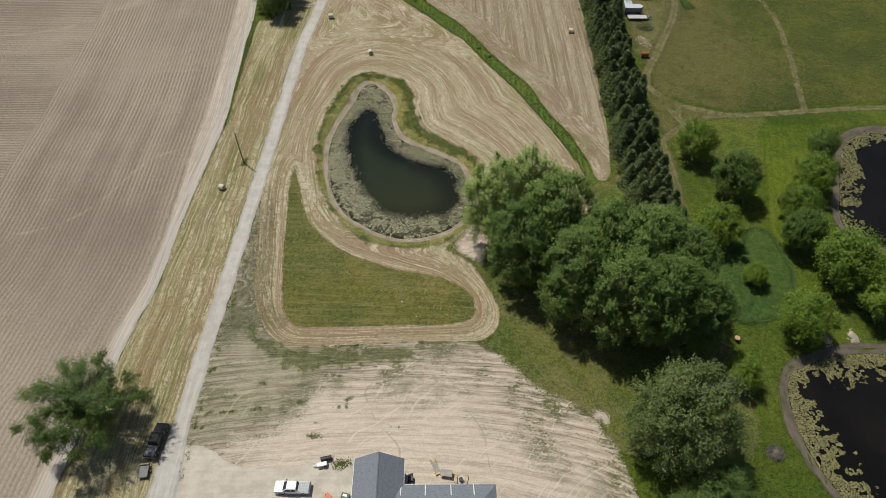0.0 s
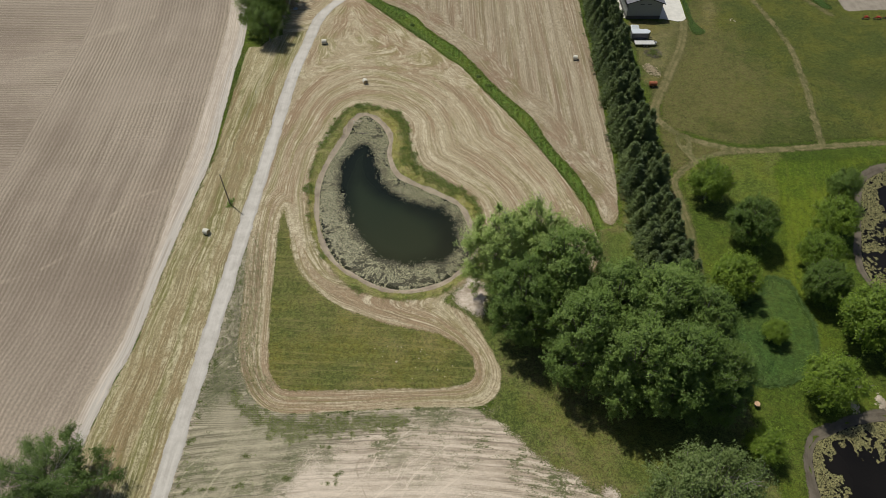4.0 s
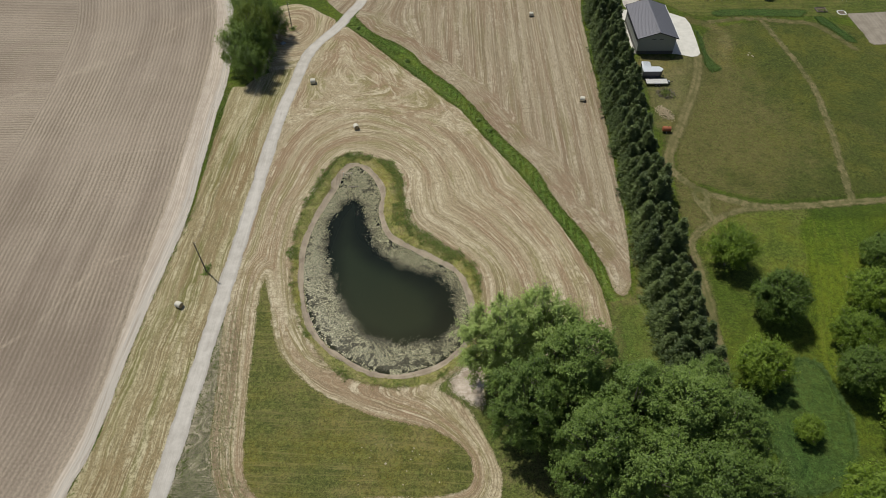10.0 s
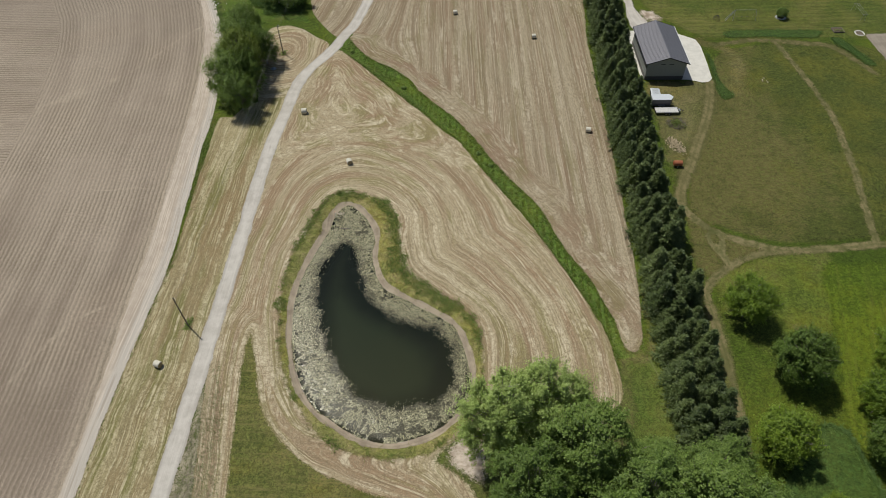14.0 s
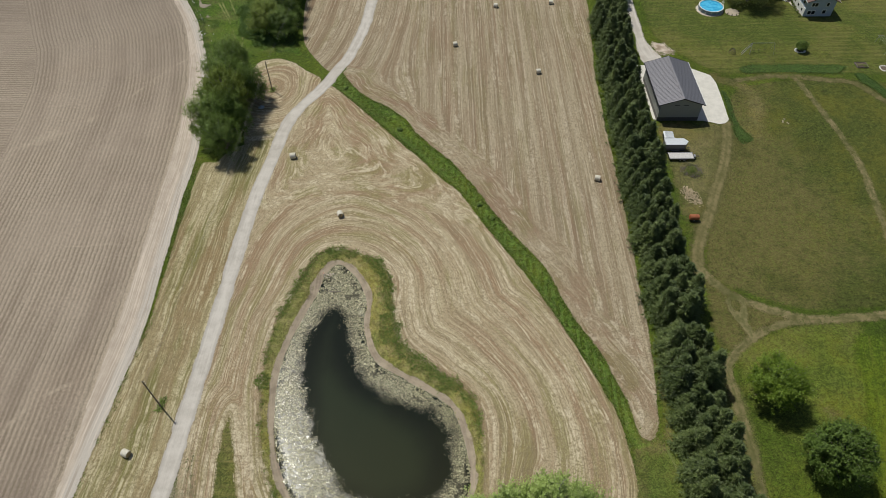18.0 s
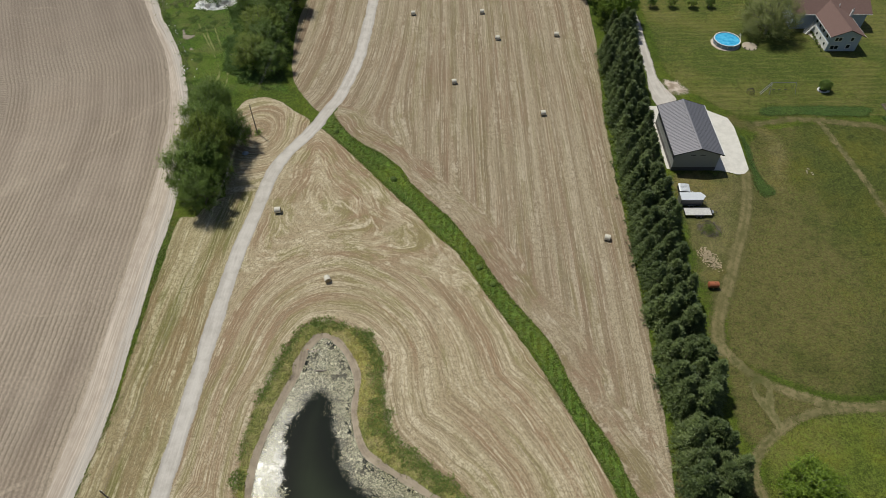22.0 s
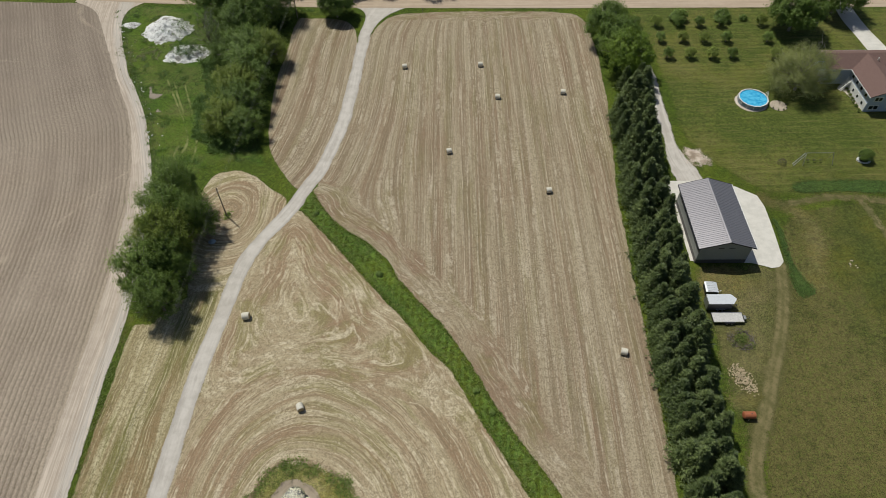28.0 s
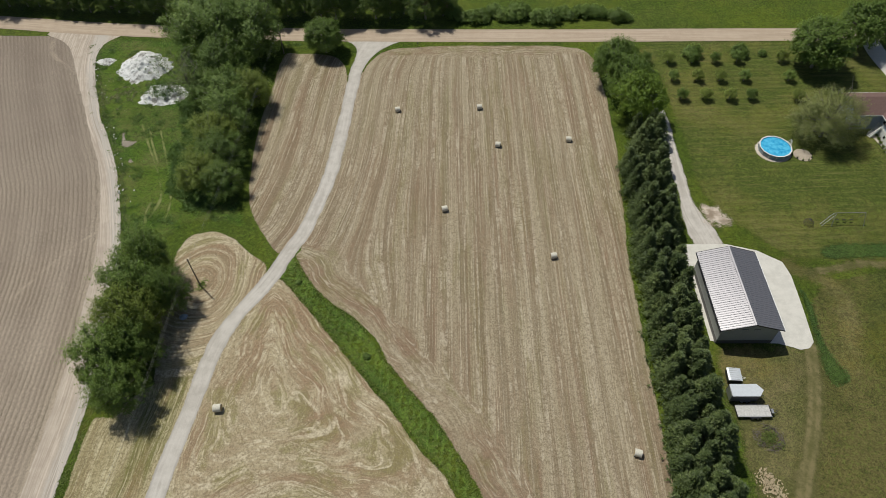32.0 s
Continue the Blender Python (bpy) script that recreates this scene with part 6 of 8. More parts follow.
WHITE = plain("white_paint", (0.75, 0.75, 0.73), 0.35)
CARWHITE = plain("white_car_paint", (0.78, 0.79, 0.8), 0.18, 0, 0.03)
CARBLACK = plain("black_car_paint", (0.012, 0.012, 0.016), 0.03, 0, 0.1, relief=0.0)
GLASSY = plain("dark_glass", (0.015, 0.02, 0.025), 0.03, 0, 0.05, relief=0.0)
RUBBER = plain("tyre_rubber", (0.02, 0.02, 0.021), 0.85)
STEEL = plain("galvanised_steel", (0.5, 0.51, 0.52), 0.4, 0.8)
DARKMETAL = plain("dark_metal", (0.05, 0.05, 0.055), 0.5, 0.5)
ALU = plain("trailer_aluminium", (0.72, 0.75, 0.78), 0.4, 0.3, 0.06)
PINE = plain("new_lumber", (0.58, 0.43, 0.2), 0.7)
PALEDECK = plain("pale_weathered_deck", (0.56, 0.55, 0.53), 0.75, 0, 0.2)
DECKWOOD = plain("weathered_deck", (0.38, 0.35, 0.31), 0.8, 0, 0.25)
OLDWOOD = plain("weathered_wood", (0.17, 0.145, 0.12), 0.9, 0, 0.3)
LOGWOOD = plain("split_firewood", (0.56, 0.46, 0.31), 0.9, 0, 0.3, 1.5)
RUST = plain("rusty_tank_paint", (0.36, 0.115, 0.05), 0.7, 0, 0.25)
ORANGE = plain("orange_plastic", (0.6, 0.12, 0.03), 0.5)
GREENBIN = plain("green_plastic", (0.03, 0.09, 0.035), 0.5)
REDLIGHT = plain("red_lens", (0.35, 0.01, 0.01), 0.2)
PLASTIC = plain("black_plastic", (0.02, 0.02, 0.022), 0.5)
SIDING = plain("barn_siding", (0.36, 0.37, 0.355), 0.5, 0.1, 0.06)
SIDING_DARK = plain("barn_wainscot", (0.11, 0.105, 0.105), 0.5, 0.1, 0.06)
ROOFMETAL = plain("brown_grey_roof_metal", (0.27, 0.26, 0.275), 0.34, 0.55, 0.04, 2.5)
HOUSEBLUE = plain("blue_grey_wall_tint", (0.43, 0.49, 0.58), 0.6, 0, 0.06)
HOUSEWHITE = plain("white_siding", (0.72, 0.72, 0.7), 0.6, 0, 0.06)
STONE = plain("pale_field_stone", (0.42, 0.36, 0.28), 0.9, 0, 0.25, 2.0)
NET = plain("bale_net_wrap", (0.62, 0.585, 0.49), 0.75, 0, 0.15, 5.0)
BALEEND = plain("bale_straw_end", (0.4, 0.32, 0.19), 0.95, 0, 0.3, 8.0)
WIRE = plain("weathered_wire", (0.16, 0.16, 0.16), 0.7)
POLEWOOD = plain("creosote_pole", (0.2, 0.17, 0.135), 0.9, 0, 0.2)
def rubble_heap_material():
    """White crushed stone, dirtier and greyer in patches, with lumps and soil."""
    s = Nodes("white_crushed_stone")
    p = s.local()
    lump, patch = s.noise(p, 1.6, 6, 0.75), s.noise(p, 0.28, 4, 0.65)
    c = s.mix(s.step(lump, 0.34, 0.52), (0.46, 0.46, 0.44), (0.8, 0.8, 0.78))
    c = s.mix(s.step(patch, 0.5, 0.62, 0.0, 0.8), c, s.mix(s.step(lump, 0.4, 0.62), (0.13, 0.12, 0.1), (0.42, 0.41, 0.38)))
    s.bump(lump, 1.0, 0.5)
    return s.done(c, 0.92, spec=0.2)


PALEROCK = rubble_heap_material()
POOLWALL = plain("pool_wall", (0.27, 0.31, 0.34), 0.5, 0, 0.15)
PAVER = plain("patio_paver", (0.45, 0.38, 0.3), 0.9, 0, 0.15)
TARP = plain("blue_grey_tarp", (0.3, 0.36, 0.42), 0.6, 0, 0.3, 1.5)


def shingle_material(name, a, b):
    s = Nodes(name)
    p = s.pos()
    x, y, z = s.xyz(p)
    course = s.noise(s.vec(s.math("MULTIPLY", x, 1.1), s.math("MULTIPLY", y, 1.1), s.math("MULTIPLY", z, 5.0)), 2.0, 3, 0.7)
    fine = s.noise(p, 8.0, 4, 0.7)
    s.bump(s.math("ADD", fine, course), 0.4, 0.03)
    return s.done(s.ramp(s.math("ADD", s.math("MULTIPLY", course, 0.6), s.math("MULTIPLY", fine, 0.4)), (0.3, a), (0.7, b)), 0.9, spec=0.2)


SHINGLE = shingle_material("grey_shingles", (0.13, 0.145, 0.17), (0.25, 0.27, 0.3))
SHINGLE_RED = shingle_material("red_brown_shingles", (0.125, 0.078, 0.068), (0.2, 0.13, 0.113))


def pool_water():
    s = Nodes("pool_water")
    n = s.noise(s.pos(), 1.3, 3, 0.6, 0.6)
    s.bump(n, 0.4, 0.05)
    return s.done(s.ramp(n, (0.35, (0.02, 0.3, 0.58)), (0.62, (0.1, 0.5, 0.75))), 0.06)


POOLWATER = pool_water()


# round bales
def make_bale():
    root = thing("round_bale", Matrix(), "round hay bale in pale net wrap on the stubble", "hay bale", "round bales")
    r, half, n = 0.76, 0.74, 28
    rings = ((-half, 0.9), (-half + 0.07, 0.985), (-half * 0.5, 1.0), (0, 1.012), (half * 0.5, 1.0), (half - 0.07, 0.985), (half, 0.9))
    verts, faces = [], []
    for i, (x, q) in enumerate(rings):
        for k in range(n):
            a = 2 * math.pi * k / n
            rr = r * q * (1 + 0.012 * math.sin(5 * a + i))
            verts.append((x, rr * math.cos(a), max(rr * math.sin(a), -r * 0.94) + r * 0.94))
        if i:
            faces += [((i - 1) * n + k, (i - 1) * n + (k + 1) % n, i * n + (k + 1) % n, i * n + k) for k in range(n)]
    part("net_wrap", (verts, faces), NET, root)
    for sx in (-1, 1):
        v, f = [], []
        for i, q in enumerate((0.9, 0.7, 0.5, 0.3, 0.1)):
            for k in range(n):
                a = 2 * math.pi * k / n
                v.append((sx * (half + (0.0 if q == 0.9 else 0.025 * (1 - q) + 0.012 * (i % 2))), r * q * math.cos(a), max(r * q * math.sin(a), -r * 0.94) + r * 0.94))
            if i:
                f += [((i - 1) * n + k, (i - 1) * n + (k + 1) % n, i * n + (k + 1) % n, i * n + k) for k in range(n)]
        f.append(tuple(range(4 * n, 5 * n)))
        part("straw_end", (v, f), BALEEND, root, "tan coiled straw end")
    return root


bale = make_bale()
for i, (x, y, turn) in enumerate(((-29.05, 175.4, 6), (-16.34, 157.1, -68), (-45.76, 104.85, -22), (40.09, 167.6, -16), (30.8, 207.8, 8), (9.08, 220.6, 14), (17.5, 254.2, 4), (21.4, 240.6, -10), (37.9, 242.3, -8), (-2.44, 253.5, 10))):
    m = pose(x, y, 0.04, 0, 0, turn) @ Matrix.Scale(0.9, 4)
    if i == 0:
        bale.matrix_world = m
    else:
        copy_thing(bale, m)


# utility poles and wires
def make_pole(x, y, h):
    root = thing("utility_pole", pose(x, y, 0), "dark wooden utility pole with a small crossarm bracket", "pole", "utility poles")
    part("shaft", tube([(0, 0, -0.2), (0, 0, h * 0.5), (0, 0, h)], [0.14, 0.115, 0.09], 10), POLEWOOD, root)
    for dz in (0.15, 0.75):
        part("bracket", rod((0, 0, h - dz - 0.1), (0.32, 0, h - dz), 0.03, 6), DARKMETAL, root)
        part("insulator", rod((0.32, 0, h - dz - 0.02), (0.32, 0, h - dz + 0.16), 0.05, 8, 0.035), WHITE, root, "pale insulator")
    return root


POLES = ((-42.6, 113.3, 8.9), (-38.2, 201.1, 8.6), (-34.2, 278.0, 8.6))
for p in POLES:
    make_pole(*p)
rng = np.random.default_rng(15)
tufts("pole_weeds", rng, np.vstack([np.column_stack([x + rng.normal(0, 0.3, 40), y + rng.normal(0.3, 0.7, 40)]) for x, y, h in POLES[:2]]), 0.1, 0.3, LUSH, "green weeds left standing at the pole's foot", "weeds", 0.16)
for (x0, y0, h0), (x1, y1, h1) in zip(POLES[:-1], POLES[1:]):
    for dz in (0.0, 0.6):
        pts = []
        for k in range(17):
            q = k / 16
            pts.append((x0 + (x1 - x0) * q + 0.32, y0 + (y1 - y0) * q, h0 - dz + (h1 - h0) * q - 4 * 1.1 * q * (1 - q)))
        tagged(part("power_line", tube(pts, [0.01] * 17, 4), WIRE), "thin sagging power line between two poles", "wire", "power lines")


# metal barn
def make_barn():
    root = thing("barn", pose(62.65, 196.2, 0.1), "grey metal barn with a ribbed brown-grey roof", "barn")
    wx, wy, ez, rz, tx, ty = 4.95, 8.2, 4.86, 6.72, 5.54, 8.72
    t = 0.18
    for name, x0, x1, y0, y1 in (("wall", -wx, -wx + t, -wy, wy), ("wall", wx - t, wx, -wy, wy)):
        block(name, SIDING, root, x0, x1, y0, y1, 1.0, ez)
        block("wainscot", SIDING_DARK, root, x0 - 0.01, x1 + 0.01, y0, y1, -0.08, 1.0, label="darker lower wall panels")
        for k in range(26):
            yy = y0 + 0.3 + k * (y1 - y0 - 0.6) / 25
            xx = x0 - 0.02 if x0 < 0 else x1
            block("siding_rib", SIDING, root, xx, xx + 0.02, yy - 0.03, yy + 0.03, 1.0, ez - 0.1)
    for sy in (-1, 1):
        y0, y1 = (-wy, -wy + t) if sy < 0 else (wy - t, wy)
        bm = bmesh.new()
        prof = [(-wx + t, 1.0), (wx - t, 1.0), (wx - t, ez), (0, rz - 0.05), (-wx + t, ez)]
        part("gable_wall", prism(bm, prof, y0, y1), SIDING, root)
        block("wainscot", SIDING_DARK, root, -wx + t, wx - t, y0 - 0.01, y1 + 0.01, -0.08, 1.0, label="darker lower wall panels")
        for k in range(18):
            xx = -wx + 0.4 + k * (2 * wx - 0.8) / 17
            yy = y0 - 0.02 if sy < 0 else y1
            block("siding_rib", SIDING, root, xx - 0.03, xx + 0.03, yy, yy + 0.02, 1.0, ez - 0.05)
    for x in (-1.6, 0.5):
        block("gable_vent", PLASTIC, root, x, x + 1.15, -wy - 0.05, -wy - 0.021, 4.45, 4.6, label="narrow dark gable vent")
    for sx in (-1, 1):
        drop, run = rz - ez, tx
        n = 19
        for k in range(n):
            y0, y1 = -ty + k * 2 * ty / n, -ty + (k + 1) * 2 * ty / n
            bm = bmesh.new()
            prof_y = [y0 + 0.004, y0 + 0.06, y0 + 0.1, y0 + 0.16, y0 + (y1 - y0) * 0.5, y0 + (y1 - y0) * 0.5 + 0.05, y0 + (y1 - y0) * 0.5 + 0.09, y0 + (y1 - y0) * 0.5 + 0.14, y1 - 0.004]
            rise = [0, 0, 0.045, 0.0, 0, 0.045, 0.045, 0, 0]
            rise[1], rise[2] = 0.045, 0.045
            rows = []
            for x, z in ((0, rz + 0.06), (sx * run, ez + 0.06 - 0.0)):
                rows.append([bm.verts.new((x, yy, z + rr)) for yy, rr in zip(prof_y, rise)] + [bm.verts.new((x, yy, z - 0.05)) for yy in (prof_y[-1], prof_y[0])])
            m = len(rows[0])
            for i in range(m):
                j = (i + 1) % m
                bm.faces.new((rows[0][i], rows[0][j], rows[1][j], rows[1][i]))
            bm.faces.new(rows[0])
            bm.faces.new(rows[1][::-1])
            part("roof_panel", bm, ROOFMETAL, root)
        block("gutter", WHITE if sx > 0 else DARKMETAL, root, min(sx * tx, sx * (tx + 0.14)), max(sx * tx, sx * (tx + 0.14)), -ty, ty, ez - 0.1, ez + 0.06, 0.02, "white eave gutter" if sx > 0 else "dark eave gutter")
        for sy in (-1, 1):
            bm = bmesh.new()
            prism(bm, [(0, rz - 0.12), (sx * tx, ez - 0.12), (sx * tx, ez + 0.12), (0, rz + 0.12)], min(sy * ty, sy * (ty + 0.05)), max(sy * ty, sy * (ty + 0.05)))
            part("rake_trim", bm, DARKMETAL, root)
    part("ridge_cap", prism(bmesh.new(), [(-0.28, rz + 0.06), (0, rz + 0.13), (0.28, rz + 0.06), (0.28, rz + 0.1), (0, rz + 0.19), (-0.28, rz + 0.1)], -ty, ty), ROOFMETAL, root)
    for k in range(3):
        y = -4.9 + k * 4.4
        block("overhead_door", WHITE, root, wx + 0.0, wx + 0.05, y, y + 3.2, 0.0, 3.4, 0.01, "white overhead door")
    return root


make_barn()


# trailers, woodpile and tank beside the barn
def wheel(parent, x, y, r=0.34, w=0.22):
    v, f = rod((x, y - w / 2, r), (x, y + w / 2, r), r, 18)
    tyre = part("tyre", (v, f), RUBBER, parent)
    v, f = rod((x, y - w / 2 - 0.012, r), (x, y + w / 2 + 0.012, r), r * 0.58, 14)
    part("rim", (v, f), STEEL, tyre, "pale metal rim")
    return tyre


enclosed = thing("enclosed_trailer", pose(59.6, 177.6, 0.03), "white enclosed trailer with a pointed nose on grass", "trailer", "parked trailers")
bm = bmesh.new()
low = [(-2.6, -1.1), (1.9, -1.1), (2.75, 0), (1.9, 1.1), (-2.6, 1.1)]
rows = [[bm.verts.new((x, y, z)) for x, y in low] for z in (0.5, 2.35)]
for i in range(5):
    bm.faces.new((rows[0][i], rows[0][(i + 1) % 5], rows[1][(i + 1) % 5], rows[1][i]))
bm.faces.new(rows[0][::-1]), bm.faces.new(rows[1])
# White trailer body coloured dark, with the south side's shade in the paint.
part("body", bm, plain("shaded_trailer_side", (0.09, 0.09, 0.1), 0.4, 0.2), enclosed, "side panels coloured dark for shade")
bm = bmesh.new()
rows = [[bm.verts.new((x * 1.01, y * 1.02, z)) for x, y in low] for z in (2.354, 2.42)]
for i in range(5):
    bm.faces.new((rows[0][i], rows[0][(i + 1) % 5], rows[1][(i + 1) % 5], rows[1][i]))
bm.faces.new(rows[0][::-1]), bm.faces.new(rows[1])
part("roof", bm, ALU, enclosed, "pale shiny roof")
block("door", STEEL, enclosed, -2.66, -2.61, -0.95, 0.95, 0.55, 2.25, 0.01)
for y in (-1.12, 1.12):
    for x in (-0.5, 0.35):
        wheel(enclosed, x, y)
    block("fender", STEEL, enclosed, -0.95, 0.8, min(y, y * 1.12), max(y, y * 1.12), 0.7, 0.78, 0.02)
part("tongue", join([rod((1.9, 0.5, 0.5), (3.5, 0, 0.5), 0.05, 6), rod((1.9, -0.5, 0.5), (3.5, 0, 0.5), 0.05, 6), rod((3.4, 0, 0), (3.4, 0, 0.6), 0.04, 6)]), DARKMETAL, enclosed)

flatbed = thing("flatbed_trailer", pose(60.5, 174.7, 0.03), "low flatbed trailer with a weathered plank deck", "trailer", "parked trailers")
for k in range(9):
    block("deck_plank", PALEDECK, flatbed, -2.85, 2.7, -1.0 + k * 0.223, -1.0 + k * 0.223 + 0.213, 0.62, 0.67)
for y in (-1.06, 1.0):
    block("side_rail", STEEL, flatbed, -2.9, 2.75, y, y + 0.06, 0.5, 0.74)
block("end_rail", DARKMETAL, flatbed, -2.96, -2.9, -1.06, 1.06, 0.5, 0.66)
block("front_rail", DARKMETAL, flatbed, 2.75, 2.81, -1.06, 1.06, 0.5, 0.72)
for y in (-1.18, 1.18):
    for x in (-0.45, 0.4):
        wheel(flatbed, x, y, 0.32)
    block("fender", DARKMETAL, flatbed, -0.95, 0.9, y - 0.14, y + 0.14, 0.66, 0.7, 0.015)
block("tool_box", STEEL, flatbed, 2.85, 3.2, -0.5, 0.3, 0.5, 0.85, 0.02)
part("tongue", join([rod((2.8, 0.6, 0.55), (4.1, 0, 0.52), 0.045, 6), rod((2.8, -0.6, 0.55), (4.1, 0, 0.52), 0.045, 6), rod((4.0, 0, 0), (4.0, 0, 0.75), 0.04, 6)]), DARKMETAL, flatbed)

camper = thing("cargo_trailer", pose(58.8, 181.0, 0.03, 0, 0, -4), "small cargo trailer with a ribbed grey lid", "trailer", "parked trailers")
block("box", DARKMETAL, camper, -1.1, 1.1, -1.15, 1.15, 0.45, 1.5, 0.03)
part("lid", prism(bmesh.new(), [(-1.16, 1.5), (-0.9, 1.66), (0.55, 1.66), (1.16, 1.5), (1.16, 1.46), (-1.16, 1.46)], -1.2, 1.2, 0.01), ALU, camper, "ribbed pale grey lid")
for k in range(6):
    block("lid_rib", STEEL, camper, -0.85, 0.55, -1.0 + k * 0.4 - 0.03, -1.0 + k * 0.4 + 0.03, 1.66, 1.69)
for y in (-1.25, 1.25):
    wheel(camper, 0, y, 0.3)
part("tongue", join([rod((1.1, 0.4, 0.5), (2.2, 0, 0.48), 0.04, 6), rod((1.1, -0.4, 0.5), (2.2, 0, 0.48), 0.04, 6), rod((2.1, 0, 0), (2.1, 0, 0.6), 0.04, 6)]), WHITE, camper)

rng = np.random.default_rng(77)
pile = thing("firewood_heap", pose(59.9, 162.4, 0.03), "loose heap of pale split firewood on grass", "firewood")
for k in range(290):
    a, q = rng.uniform(0, 6.28), rng.uniform(0, 1) ** 0.6
    x, y = 1.5 * q * math.cos(a) - 0.3 * 2.6 * q * math.sin(a) + rng.normal(0, 0.3), 2.8 * q * math.sin(a) + rng.normal(0, 0.3)
    z = 0.1 + 0.45 * (1 - q) * rng.uniform(0.2, 1)
    t, tilt = rng.uniform(0, 6.28), rng.normal(0, 0.25)
    d = Vector((math.cos(t), math.sin(t), tilt)) * rng.uniform(0.17, 0.27)
    c = Vector((x, y, z))
    if k < 3:
        src = [part("log", join([rod((-0.16, 0, 0), (0.16, 0, 0), r, s)]), LOGWOOD, pile) for r, s in ((0.075, 3), (0.065, 4), (0.08, 5))] if k == 0 else src
        ob = src[k]
    else:
        ob = new("log", src[k % 3].data)
        ob.parent = pile
    ob.matrix_basis = Matrix.Translation(c) @ Euler((rng.uniform(0, 6), tilt, t)).to_matrix().to_4x4()

brush = thing("brush_heap", pose(61.8, 170.3, 0.03), "grey brush heap with weeds growing through it", "brush")
twigs = []
for k in range(240):
    a = rng.uniform(0, 6.28)
    r = rng.normal(1.9, 0.35)
    t = a + math.pi / 2 + rng.normal(0, 0.5)
    l = rng.uniform(0.4, 1.0)
    x, y, z = r * math.cos(a), r * math.sin(a), rng.uniform(0.05, 0.45)
    twigs.append(tube([(x - l / 2 * math.cos(t), y - l / 2 * math.sin(t), z * 0.6), (x + l / 2 * math.cos(t), y + l / 2 * math.sin(t), z)], [0.03, 0.015], 4))
part("branches", join(twigs), OLDWOOD, brush)
v, f = leaves(rng, rng.normal(0, 0.7, (26, 3)) * np.array([1, 1, 0.15]) + np.array([0, 0, 0.35]), np.full(26, 0.85), 22, 0.25)
tagged(bulk("weeds", v, f, WEED, brush), kind="stuff")

tank = thing("fuel_tank", pose(58.5, 155.3, 0.03), "rusty red fuel tank lying on a steel stand", "tank")
prof = [(-1.05, 0.05), (-1.02, 0.4), (-0.9, 0.6), (0.9, 0.6), (1.02, 0.4), (1.05, 0.05)]
part("tank_body", tube([(x, 0, 0.95) for x, r in prof], [r for x, r in prof], 20), RUST, tank)
for x in (-0.6, 0.6):
    for y in (-0.4, 0.4):
        part("leg", rod((x, y * 1.2, -0.05), (x, y, 0.6), 0.04, 6), DARKMETAL, tank)
part("filler_cap", rod((0.2, 0, 1.5), (0.2, 0, 1.66), 0.08, 10), DARKMETAL, tank)
part("hose_pipe", rod((0.0, -0.55, 0.0), (0.0, -0.5, 0.8), 0.035, 6), WHITE, tank, "pale upright pipe")


